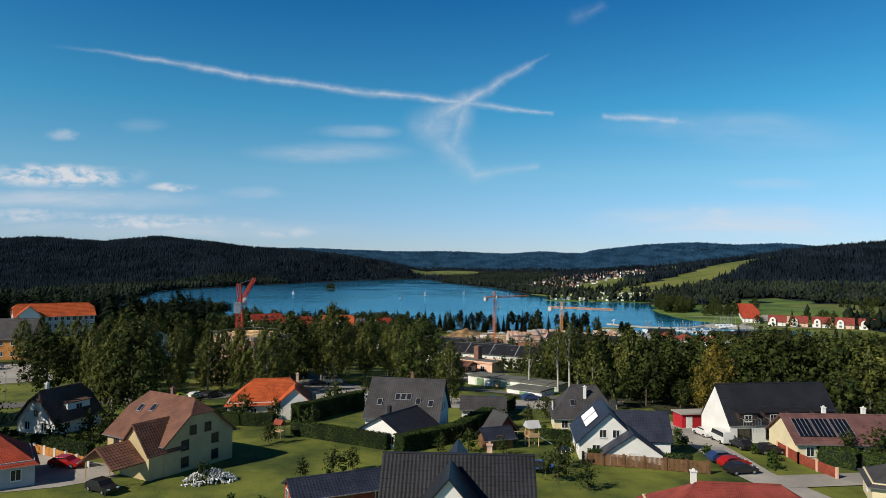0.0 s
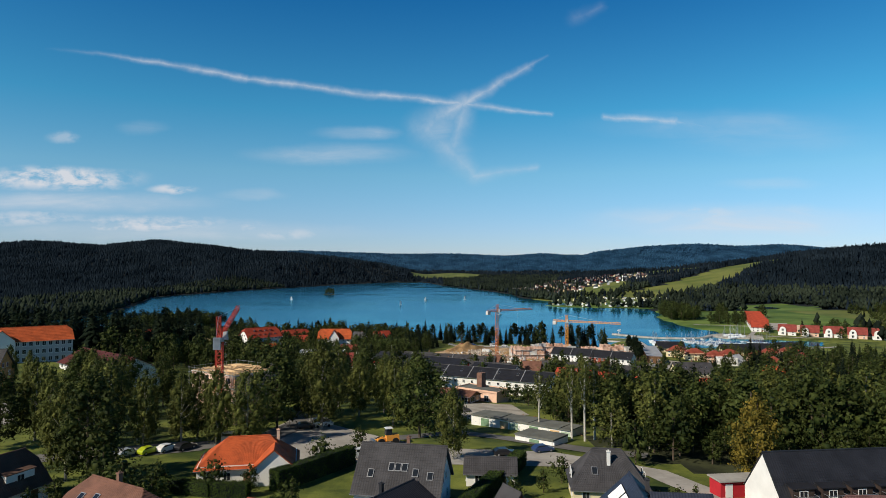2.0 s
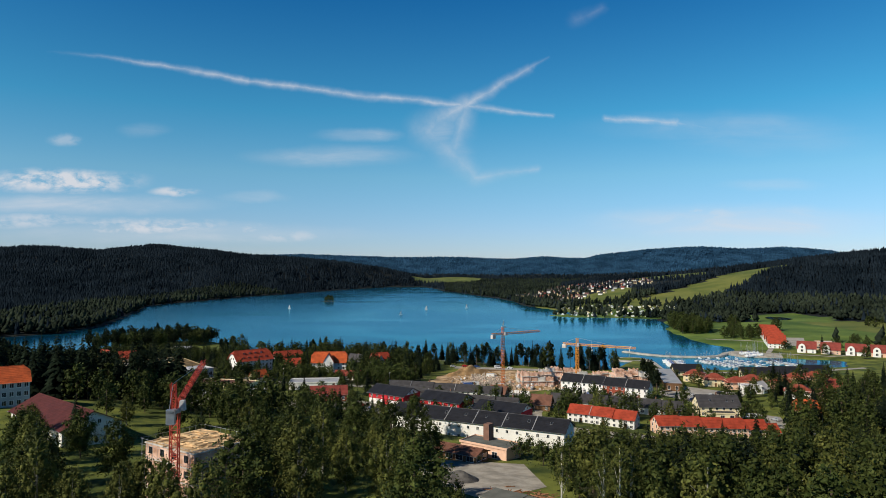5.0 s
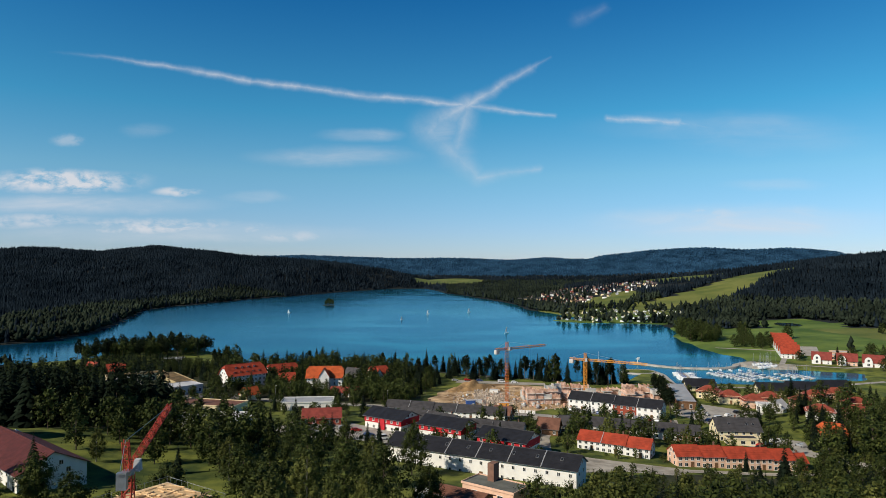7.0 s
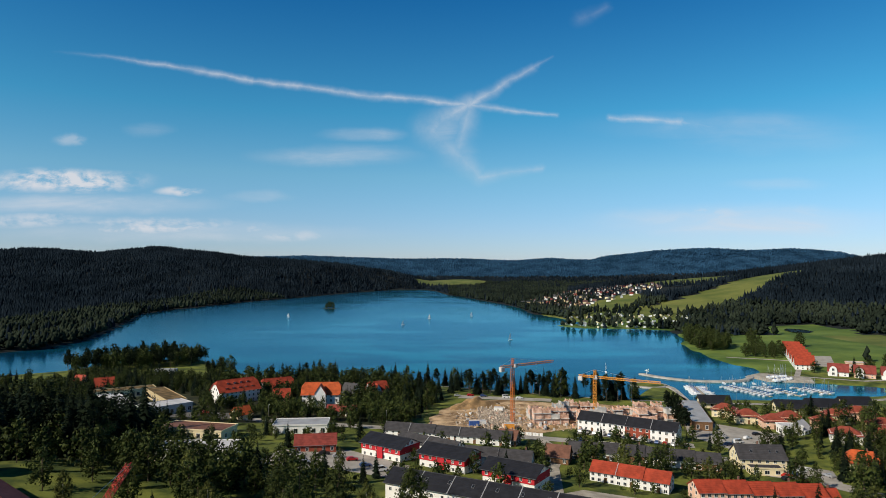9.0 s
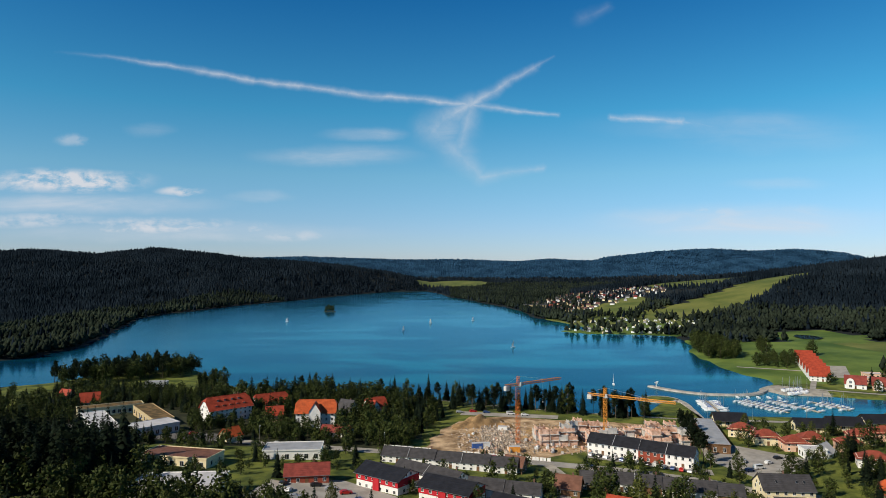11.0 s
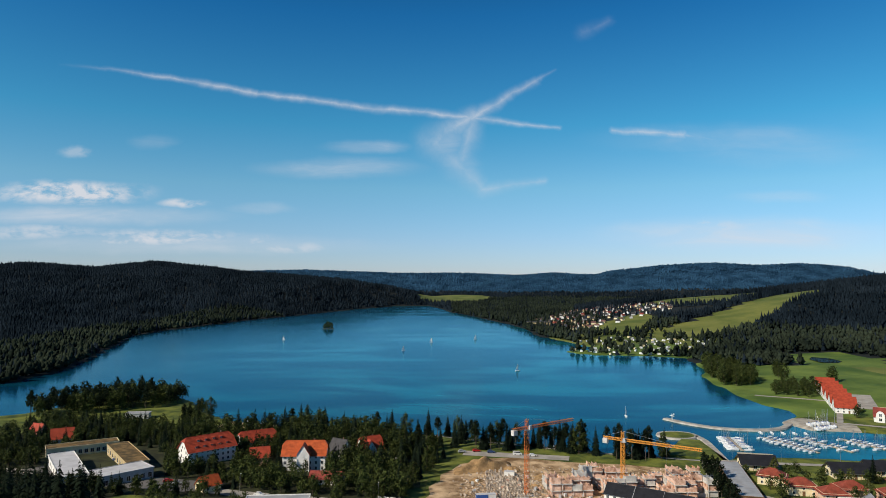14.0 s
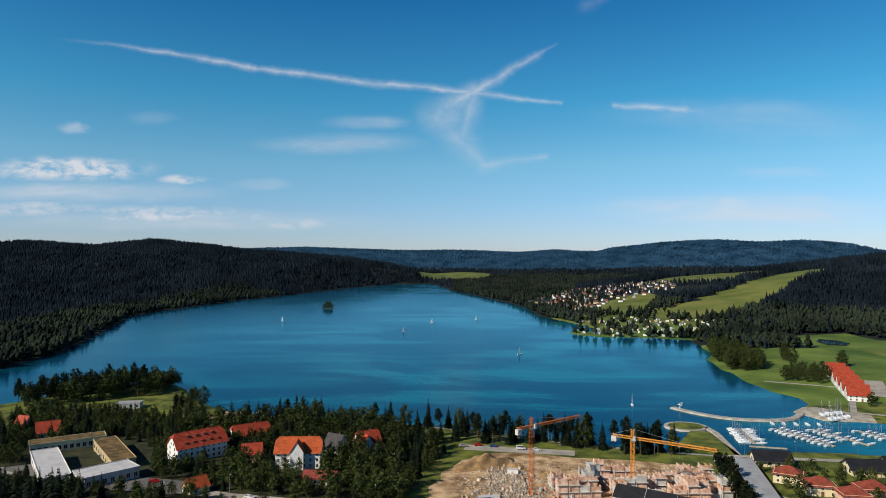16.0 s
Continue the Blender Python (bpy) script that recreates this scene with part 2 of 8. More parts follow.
T_FELT = material("roofing_felt", (0.13, 0.135, 0.12), 0.9, vary=0.2, scale=0.3, fine=12)
T_FLAT = material("pale_membrane", (0.50, 0.50, 0.52), 0.8, vary=0.12, scale=0.2, fine=12)
T_SHEET = material("grey_sheet", (0.33, 0.34, 0.36), 0.6, vary=0.15, scale=0.2, fine=12)
M_GLASS = material("window_glass", (0.018, 0.022, 0.028), 0.06, vary=0.1, spec=0.6)
M_FRAME = material("window_frame", (0.72, 0.72, 0.70), 0.5, vary=0.04)
M_DARKFRAME = material("dark_frame", (0.05, 0.035, 0.03), 0.5, vary=0.1)
M_METAL = material("galvanised_steel", (0.45, 0.46, 0.48), 0.4, 0.8, vary=0.1)
M_PANEL = material("solar_cells", (0.008, 0.010, 0.018), 0.22, vary=0.1, spec=0.6)
M_RUBBER = material("tyre_rubber", (0.015, 0.015, 0.015), 0.9, vary=0.1)
M_CRANE = material("orange_crane_paint", (0.62, 0.17, 0.035), 0.5, vary=0.12)
M_CRANERED = material("red_crane_paint", (0.46, 0.06, 0.035), 0.5, vary=0.12)
M_CRANEYEL = material("yellow_crane_paint", (0.70, 0.30, 0.05), 0.5, vary=0.12)
M_HULL = material("white_gelcoat", (0.78, 0.79, 0.80), 0.3, vary=0.04, spec=0.5)
M_DECK = material("teak_deck", (0.42, 0.36, 0.28), 0.7, vary=0.15)
M_SAILBLUE = material("blue_sail_cover", (0.04, 0.10, 0.32), 0.8, vary=0.15)
M_BARK = material("bark", (0.10, 0.075, 0.055), 0.95, vary=0.35, scale=1.5, fine=8, bump=0.03)
M_PALEBARK = material("pale_birch_bark", (0.46, 0.44, 0.39), 0.85, vary=0.35, scale=1.2, fine=6)
M_BIRCH = material("birch_bark", (0.24, 0.23, 0.20), 0.9, vary=0.45, scale=1.5, fine=5)
L_BIRCH = leaf("birch_leaves", (0.040, 0.056, 0.014), (0.098, 0.104, 0.026))
L_LIME = leaf("broad_leaves", (0.016, 0.029, 0.008), (0.052, 0.064, 0.016))
L_YELLOW = leaf("turning_leaves", (0.085, 0.078, 0.014), (0.17, 0.125, 0.022))
L_SPRUCE = leaf("spruce_needles", (0.005, 0.009, 0.006), (0.011, 0.017, 0.010), glow=0.05, spec=0.02)
L_PINE = leaf("pine_needles", (0.006, 0.011, 0.006), (0.014, 0.020, 0.010), glow=0.06, spec=0.02)
# far foliage leans blue: some haze of the distance is painted in
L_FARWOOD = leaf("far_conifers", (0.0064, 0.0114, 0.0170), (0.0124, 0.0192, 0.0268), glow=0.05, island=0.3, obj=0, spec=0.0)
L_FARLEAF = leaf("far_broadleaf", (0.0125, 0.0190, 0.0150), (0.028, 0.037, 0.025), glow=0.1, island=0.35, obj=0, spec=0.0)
# distant woods: the blue of aerial haze is mixed into the leaf colour
L_HAZEWOOD = leaf("distant_woods", (0.016, 0.050, 0.100), (0.025, 0.070, 0.130), glow=0.05, island=0.3, obj=0, spec=0.0)
L_HEDGE = leaf("hedge_leaves", (0.022, 0.046, 0.010), (0.05, 0.075, 0.016))


def water_material():
    m = bpy.data.materials.new("lake_water")
    m.use_nodes = True
    n = Net(m.node_tree)
    b = m.node_tree.nodes["Principled BSDF"]
    g = n.node("ShaderNodeNewGeometry")
    mp = n.node("ShaderNodeMapping")
    m.node_tree.links.new(g.outputs["Position"], mp.inputs[0])
    mp.inputs["Scale"].default_value = (0.0024, 0.0038, 1)
    lane = n.node("ShaderNodeMapping")
    m.node_tree.links.new(g.outputs["Position"], lane.inputs[0])
    lane.inputs["Scale"].default_value = (0.0016, 0.0075, 1)
    lane.inputs["Rotation"].default_value = (0, 0, 0.25)
    wide = n.noise(mp.outputs[0], 1.5, 5.0, 0.55, 1.6)
    fine = n.noise(lane.outputs[0], 2.6, 6.0, 0.62, 0.9)
    calm = n.smooth(n.math("MULTIPLY_ADD", wide, 0.55, n.math("MULTIPLY", fine, 0.45)), 0.44, 0.60)
    at = n.node("ShaderNodeSeparateXYZ")
    m.node_tree.links.new(g.outputs["Position"], at.inputs[0])
    # darker base colour westwards, painting in the weaker sky reflection there
    calm = n.math("MULTIPLY", calm, n.smooth(at.outputs[0], -520.0, -20.0, 0.1, 1.0))
    n.put(b.inputs["Base Color"], n.mix(calm, (0.001, 0.034, 0.076, 1), (0.008, 0.135, 0.195, 1)))
    n.put(b.inputs["Roughness"], n.math("MULTIPLY_ADD", calm, -0.10, 0.17))
    b.inputs["IOR"].default_value = 1.33
    b.inputs["Specular IOR Level"].default_value = 0.09
    bp = n.node("ShaderNodeBump")
    bp.inputs["Strength"].default_value, bp.inputs["Distance"].default_value = 0.2, 0.3
    n.put(bp.inputs["Height"], n.noise(g.outputs["Position"], 0.35, 3.0, 0.6))
    n.put(b.inputs["Normal"], bp.outputs[0])
    b.inputs["Specular IOR Level"].default_value = 0.0
    gl = n.node("ShaderNodeBsdfGlossy")
    gl.inputs["Color"].default_value = (0.42, 0.80, 0.95, 1)
    n.put(gl.inputs["Roughness"], n.math("MULTIPLY_ADD", calm, -0.08, 0.15))
    n.put(gl.inputs["Normal"], bp.outputs[0])
    fr = n.node("ShaderNodeFresnel")
    fr.inputs["IOR"].default_value = 1.22
    mx = n.node("ShaderNodeMixShader")
    n.put(mx.inputs[0], fr.outputs[0])
    n.put(mx.inputs[1], b.outputs[0])
    n.put(mx.inputs[2], gl.outputs[0])
    n.put(m.node_tree.nodes["Material Output"].inputs[0], mx.outputs[0])
    return m


M_WATER = water_material()
M_POND = material("pond_water", (0.006, 0.012, 0.018), 0.12, vary=0.2, scale=0.05, coords="World")

# ---- mesh helpers ----
rng = np.random.default_rng(7)


class Geo:
    """Gathers vertices and faces of one part."""

    def __init__(self):
        self.v, self.f, self.m = [], [], []

    def face(self, pts, mat=0):
        i = len(self.v)
        self.v += [tuple(p) for p in pts]
        self.f.append(tuple(range(i, i + len(pts))))
        self.m.append(mat)

    def solid(self, bottom, top, mat=0):
        """A closed prism between two outlines of equal count."""
        i, n = len(self.v), len(bottom)
        self.v += [tuple(p) for p in bottom] + [tuple(p) for p in top]
        self.f.append(tuple(range(i + n - 1, i - 1, -1)))
        self.f.append(tuple(range(i + n, i + 2 * n)))
        for k in range(n):
            j = (k + 1) % n
            self.f.append((i + k, i + j, i + n + j, i + n + k))
        self.m += [mat] * (n + 2)
        return self

    def box(self, x0, x1, y0, y1, z0, z1, mat=0, bevel=0.0):
        b = bevel
        lo = [(x0, y0, z0), (x1, y0, z0), (x1, y1, z0), (x0, y1, z0)]
        hi = [(x0 + b, y0 + b, z1), (x1 - b, y0 + b, z1), (x1 - b, y1 - b, z1), (x0 + b, y1 - b, z1)]
        return self.solid(lo, hi, mat)

    def bar(self, p, q, r, mat=0, sides=4, r2=None):
        p, q = Vector(p), Vector(q)
        d = (q - p).normalized()
        a = d.orthogonal().normalized()
        c = d.cross(a)
        r2 = r if r2 is None else r2
        ring = [(math.cos(2 * math.pi * (k + .5) / sides), math.sin(2 * math.pi * (k + .5) / sides)) for k in range(sides)]
        return self.solid([p + (a * u + c * s) * r for u, s in ring], [q + (a * u + c * s) * r2 for u, s in ring], mat)

    def mesh(self, name, mats):
        me = bpy.data.meshes.new(name)
        me.from_pydata(self.v, [], self.f)
        for m in (mats if isinstance(mats, (list, tuple)) else [mats]):
            me.materials.append(m)
        if any(self.m):
            me.polygons.foreach_set("material_index", self.m)
        me.update()
        return me


def part(name, geo, mats, parent=None, label="", m=None):
    """Links a Geo (or a finished mesh) as one mesh object under a thing or a part."""
    me = geo.mesh(name, mats) if isinstance(geo, Geo) else geo
    ob = new(name, me)
    if parent is not None:
        ob.parent = parent
    if m is not None:
        ob.matrix_basis = m
    if label:
        ob["label"] = label
    return ob


def thing(name, m, label, category, group="", kind=""):
    e = new(name)
    e.empty_display_size = 0.5
    e.matrix_basis = m
    return tagged(e, label, category, group, kind)


def array_mesh(name, verts, faces, mat):
    """A mesh from numpy arrays; faces of one size."""
    me = bpy.data.meshes.new(name)
    n, k = faces.shape
    me.vertices.add(len(verts))
    me.vertices.foreach_set("co", np.asarray(verts, np.float32).ravel())
    me.loops.add(n * k)
    me.loops.foreach_set("vertex_index", faces.astype(np.int32).ravel())
    me.polygons.add(n)
    me.polygons.foreach_set("loop_start", np.arange(0, n * k, k, dtype=np.int32))
    me.materials.append(mat)
    me.update(calc_edges=True)
    return me


# ---- the lie of the land ----
LAKE = np.array([(-1400, 560), (-700, 610), (-470, 660), (-402, 740), (-408, 822), (-438, 927), (-486, 1085), (-540, 1245), (-548, 1362), (-525, 1492),
                 (-499, 1713), (-448, 1882), (-401, 2090), (-330, 2396), (-220, 2704), (-100, 2780), (-58, 2600), (-26, 2400), (0, 2189), (66, 1918), (136, 1600), (150, 1420),
                 (154, 1301), (186, 1190), (203, 1110), (198, 1074), (156, 1047), (158, 1034), (190, 997), (217, 992), (278, 983), (297, 966), (291, 930), (276, 868), (255, 800),
                 (248, 748), (240, 690), (242, 650), (252, 628), (246, 606), (224, 586), (232, 562), (262, 556), (300, 540), (285, 512), (224, 490), (162, 497), (147, 487), (74, 507), (33, 526),
                 (-34, 550), (-118, 566), (-150, 580), (-188, 618), (-200, 645), (-220, 666), (-275, 666), (-304, 596), (-420, 520), (-1400, 430)], float)
SLOPE = np.array([(-400, 23), (60, 23), (105, 22.2), (130, 20.8), (160, 20), (200, 17), (240, 13.2), (300, 8.5), (360, 5.5), (420, 3.0), (480, 1.7), (560, 1.0), (6000, 1)], float)
SIDE = np.array([(-400, 0), (150, 0), (220, .7), (300, 1), (400, .5), (480, .15), (560, 0), (6000, 0)], float)
HILLS = [(1250, 1780, 95, 480, 450), (2000, 1700, 100, 450, 600), (820, 1420, 55, 300, 260), (650, 1950, 25, 300, 250), (400, 1650, 14, 200, 250), (60, 3220, 22, 240, 220)]
# crests: bearing from the village (tangent) and height; the long wooded hill west of the lake, and the far ridge
CREST_WEST = np.array([(-.90, 136), (-.70, 142), (-.66, 148), (-.62, 144), (-.585, 136), (-.545, 130), (-.50, 146), (-.457, 159), (-.415, 148), (-.37, 135), (-.31, 112), (-.24, 100), (-.16, 84),
                       (-.09, 58), (-.04, 26), (.0, 8), (.08, 0)])
CREST_FAR = np.array([(-.9, 120), (-.31, 138), (-.22, 147), (-.16, 138), (-.07, 128), (.005, 132), (.07, 124), (.10, 118), (.155, 136), (.19, 126), (.22, 126), (.24, 148), (.27, 160), (.31, 180), (.356, 193), (.40, 200),
                      (.445, 189), (.467, 186), (.527, 199), (.57, 188), (.605, 174), (.65, 140), (.9, 120)])


def lake_distance(x, y):
    """Metres to the shore; negative on the lake."""
    x, y = np.asarray(x, float), np.asarray(y, float)
    best = np.full(x.shape, 1e9)
    inside = np.zeros(x.shape, bool)
    for (ax, ay), (bx, by) in zip(LAKE, np.roll(LAKE, -1, 0)):
        ex, ey = bx - ax, by - ay
        t = np.clip(((x - ax) * ex + (y - ay) * ey) / (ex * ex + ey * ey), 0, 1)
        best = np.minimum(best, np.hypot(x - ax - t * ex, y - ay - t * ey))
        cross = (ay > y) != (by > y)
        with np.errstate(divide="ignore", invalid="ignore"):
            inside ^= cross & (x < (bx - ax) * (y - ay) / (by - ay if by != ay else 1e-9) + ax)
    return np.where(inside, -best, best)


def step01(v, a, b):
    t = np.clip((v - a) / (b - a), 0, 1)
    return t * t * (3 - 2 * t)


def height(x, y):
    x, y = np.asarray(x, float), np.asarray(y, float)
    d = lake_distance(x, y)
    d = d + (3.0 * np.sin(x * .06 + y * .023) + 2.0 * np.sin(y * .11 - x * .05)) * step01(np.abs(y), 620, 800)
    town = np.interp(y, SLOPE[:, 0], SLOPE[:, 1]) - 0.05 * np.clip(x, -130, 130) * np.interp(y, SIDE[:, 0], SIDE[:, 1])
    town = town + 5 * np.exp(-((x + 150) / 42) ** 2 - ((y - 262) / 42) ** 2)
    town = np.minimum(town, 0.15 + 0.16 * np.maximum(d, 0))
    dd = np.maximum(d, 0)
    wild = np.minimum(1.0, dd * .2) + 0.03 * np.clip(dd - 20, 0, 420)
    k = 1 - step01(y, 590, 700)
    z = k * town + (1 - k) * wild
    hill = np.zeros_like(z)
    for hx, hy, h, sx, sy in HILLS:
        hill += h * np.exp(-((x - hx) / sx) ** 2 - ((y - hy) / sy) ** 2)
    u = x / np.maximum(y - 145, 200)
    rise = np.clip((y - 1350) / 1650, 0, 1)
    west = np.interp(u, CREST_WEST[:, 0], CREST_WEST[:, 1]) * np.where(y < 3000, rise * rise * (3 - 2 * rise), np.exp(-((y - 3000) / 420) ** 2))
    far = np.interp(u, CREST_FAR[:, 0], CREST_FAR[:, 1]) * np.where(y < 4150, np.exp(-((y - 4150) / 480) ** 2), 1)
    hill = np.maximum(hill, np.maximum(west, far))
    hill *= 1 + (1 - step01(y, 2600, 3000)) * 0.05 * np.sin(x * .006 + y * .004)
    z = z + hill * np.clip(dd / 200, 0, 1) * step01(y, 350, 900)
    return np.where(d < 0, np.maximum(-4, 0.3 * d) - 0.2, z)


def axis_lines(lo, hi, step, end_lo, end_hi, grow):
    mid = list(np.arange(lo, hi + .1, step))
    a, s = hi, step
    while a < end_hi:
        s *= grow
        a += s
        mid.append(a)
    a, s = lo, step
    while a > end_lo:
        s *= grow
        a -= s
        mid.insert(0, a)
    return np.array(mid)


GX = axis_lines(-300, 350, 6.5, -4700, 4700, 1.06)
GY = axis_lines(30, 700, 6.5, -400, 4800, 1.04)
XX, YY = np.meshgrid(GX, GY)
ZZ = height(XX.ravel(), YY.ravel()).reshape(XX.shape)


def ground_z(x, y):
    """The ground's height, as its sheet has it."""
    i = int(np.clip(np.searchsorted(GX, x) - 1, 0, len(GX) - 2))
    j = int(np.clip(np.searchsorted(GY, y) - 1, 0, len(GY) - 2))
    u, s = (x - GX[i]) / (GX[i + 1] - GX[i]), (y - GY[j]) / (GY[j + 1] - GY[j])
    a = ZZ[j, i] * (1 - u) + ZZ[j, i + 1] * u
    b = ZZ[j + 1, i] * (1 - u) + ZZ[j + 1, i + 1] * u
    return float(a * (1 - s) + b * s)


def in_poly(poly, x, y):
    x, y = np.asarray(x, float), np.asarray(y, float)
    r = np.zeros(x.shape, bool)
    for (ax, ay), (bx, by) in zip(poly, poly[1:] + poly[:1]):
        if ay != by:
            r ^= ((ay > y) != (by > y)) & (x < (bx - ax) * (y - ay) / (by - ay) + ax)
    return r


FIELD_HILL = [(330, 1215), (395, 1150), (490, 1225), (640, 1370), (775, 1480), (750, 1580), (660, 1520), (520, 1410), (400, 1325)]
FIELD_UPPER = [(440, 1760), (600, 1640), (720, 1700), (800, 1850), (640, 2000)]
FIELD_LOW = [(235, 1400), (262, 1330), (330, 1290), (358, 1330), (420, 1480), (385, 1520), (300, 1480)]
FIELD_FAR = [(-130, 2900), (40, 2840), (150, 2960), (190, 3180), (60, 3300), (-60, 3260), (-160, 3080)]
FIELD_LAKE = [(265, 860), (262, 780), (275, 725), (300, 690), (420, 640), (520, 720), (500, 850), (360, 880)]
FIELD_POND = [(392, 850), (470, 838), (505, 900), (495, 990), (415, 990), (396, 930)]
FIELD_LEFT = [(-620, 1480), (-520, 1500), (-590, 1640), (-680, 1600)]
FIELD_TOPLEFT = [(-2300, 3000), (-1500, 3300), (-1600, 3500), (-2400, 3200)]
FIELDS = [FIELD_HILL, FIELD_UPPER, FIELD_LOW, FIELD_FAR, FIELD_LAKE, FIELD_TOPLEFT, FIELD_POND]

cx, cy = (XX[:-1, :-1] + XX[1:, 1:]) / 2, (YY[:-1, :-1] + YY[1:, 1:]) / 2
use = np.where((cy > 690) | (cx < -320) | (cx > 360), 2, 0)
for poly in FIELDS:
    use = np.where(in_poly(poly, cx, cy), 1, use)
use = np.where((cx > 170) & (cx < 420) & (cy > 990) & (cy < 1300), 1, use)
use = np.where(in_poly([(200, 600), (420, 600), (430, 840), (330, 910), (270, 925)], cx, cy) | in_poly(FIELD_POND, cx, cy), 4, use)
use = np.where((cy > 960) & (cy < 1120) & (cx > 140) & (cx < 330), 4, use)
# outlines of woods, where the ground is painted with understory shade
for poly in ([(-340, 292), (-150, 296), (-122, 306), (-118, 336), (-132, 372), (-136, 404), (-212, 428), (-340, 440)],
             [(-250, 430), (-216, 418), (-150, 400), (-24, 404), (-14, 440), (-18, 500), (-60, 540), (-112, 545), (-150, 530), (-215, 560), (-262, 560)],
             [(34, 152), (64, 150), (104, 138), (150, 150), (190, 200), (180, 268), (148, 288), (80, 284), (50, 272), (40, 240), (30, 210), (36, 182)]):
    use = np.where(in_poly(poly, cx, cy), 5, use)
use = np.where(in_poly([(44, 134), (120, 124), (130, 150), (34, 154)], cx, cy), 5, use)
cols, rows_n = len(GX), len(GY)
idx = np.arange(cols * rows_n).reshape(rows_n, cols)
# ground of the far ridge takes the same haze-tinted colour
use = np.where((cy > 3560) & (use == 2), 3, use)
quads = np.stack([idx[:-1, :-1], idx[:-1, 1:], idx[1:, 1:], idx[1:, :-1]], -1).reshape(-1, 4)
me = array_mesh("ground", np.stack([XX, YY, ZZ], -1).reshape(-1, 3), quads, M_GRASS)
me.materials.append(M_MEADOW)
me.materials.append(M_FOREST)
me.materials.append(L_HAZEWOOD)
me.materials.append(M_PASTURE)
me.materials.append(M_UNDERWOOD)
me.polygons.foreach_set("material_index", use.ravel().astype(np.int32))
me.polygons.foreach_set("use_smooth", np.ones(len(quads), bool))
tagged(new("ground", me), "grassy valley ground sloping down to the lake", "ground", kind="structure")
g = Geo()
g.face([(-4600, 380, 0), (900, 380, 0), (900, 3000, 0), (-4600, 3000, 0)])
tagged(part("water", g, M_WATER), "calm blue lake water with wind streaks", "water", kind="structure")


PAVED, LANES, FOOT = [], [], []


def patch(name, poly, mat, label, category, lift=0.06):
    """A flat covering draped on the ground."""
    PAVED.append(poly)
    bm = bmesh.new()
    bm.faces.new([bm.verts.new((x, y, 0)) for x, y in poly])
    for k, lines in ((0, GX), (1, GY)):
        lo, hi = min(p[k] for p in poly), max(p[k] for p in poly)
        for v in lines[(lines > lo) & (lines < hi)]:
            co, no = [0, 0, 0], [0, 0, 0]
            co[k], no[k] = float(v), 1
            bmesh.ops.bisect_plane(bm, geom=bm.verts[:] + bm.edges[:] + bm.faces[:], plane_co=co, plane_no=no, dist=1e-4)
    for v in bm.verts:
        v.co.z = ground_z(v.co.x, v.co.y) + lift
    bmesh.ops.recalc_face_normals(bm, faces=bm.faces[:])
    for f in bm.faces:
        if f.normal.z < 0:
            f.normal_flip()
    me = bpy.data.meshes.new(name)
    bm.to_mesh(me)
    bm.free()
    me.materials.append(mat)
    return tagged(new(name, me), label, category, kind="structure")


def strip(name, line, width, mat, label, category, lift=0.1, thick=0.0):
    """A road or path along a line of places."""
    LANES.append((line, width))
    pts = []
    for (ax, ay), (bx, by) in zip(line, line[1:]):
        n = max(1, int(math.hypot(bx - ax, by - ay) / 4))
        pts += [(ax + (bx - ax) * k / n, ay + (by - ay) * k / n) for k in range(n)]
    pts.append(line[-1])
    g = Geo()
    rows = []
    for k, (x, y) in enumerate(pts):
        x0, y0 = pts[max(0, k - 1)]
        x1, y1 = pts[min(len(pts) - 1, k + 1)]
        l = math.hypot(x1 - x0, y1 - y0)
        nx, ny = -(y1 - y0) / l, (x1 - x0) / l
        row = []
        for s in (-1, -.33, .33, 1):
            px, py = x + nx * width / 2 * s, y + ny * width / 2 * s
            row.append(len(g.v))
            g.v.append((px, py, ground_z(px, py) + lift))
        rows.append(row)
    for a, b in zip(rows, rows[1:]):
        for k in range(3):
            g.f.append((a[k], b[k], b[k + 1], a[k + 1]))
            g.m.append(0)
    ob = part(name, g, mat)
    ob.data.polygons.foreach_set("use_smooth", [True] * len(g.f))
    if ob.data.polygons[0].normal.z < 0:
        ob.data.flip_normals()
    return tagged(ob, label, category, kind="structure")


# ---- trees ----
def leaf_quads(centres, normals, size, stretch=1.4):
    n = len(centres)
    r = rng.normal(size=(n, 3))
    a = np.cross(normals, r)
    a /= np.linalg.norm(a, axis=1, keepdims=True) + 1e-9
    b = np.cross(normals, a)
    s = size * rng.uniform(.6, 1.25, (n, 1))
    a, b = a * s * stretch, b * s
    v = np.stack([centres - a, centres - b * .8 + a * .1, centres + a, centres + b * .8 + a * .1], 1).reshape(-1, 3)
    return v, np.arange(4 * n).reshape(-1, 4)


def lump(n=3):
    """A small rounded cube: vertices on the unit ball and its quads."""
    ids, v, f = {}, [], []
    for ax in range(3):
        for sg in (-1, 1):
            grid = []
            for i in range(n):
                for j in range(n):
                    p = [0.0, 0.0, 0.0]
                    p[ax], p[(ax + 1) % 3], p[(ax + 2) % 3] = sg, 2 * i / (n - 1) - 1, 2 * j / (n - 1) - 1
                    key = tuple(round(q, 3) for q in p)
                    if key not in ids:
                        ids[key] = len(v)
                        v.append(Vector(p).normalized()[:])
                    grid.append(ids[key])
            for i in range(n - 1):
                for j in range(n - 1):
                    q = [grid[i * n + j], grid[(i + 1) * n + j], grid[(i + 1) * n + j + 1], grid[i * n + j + 1]]
                    f.append(q if sg > 0 else q[::-1])
    return np.array(v), np.array(f)


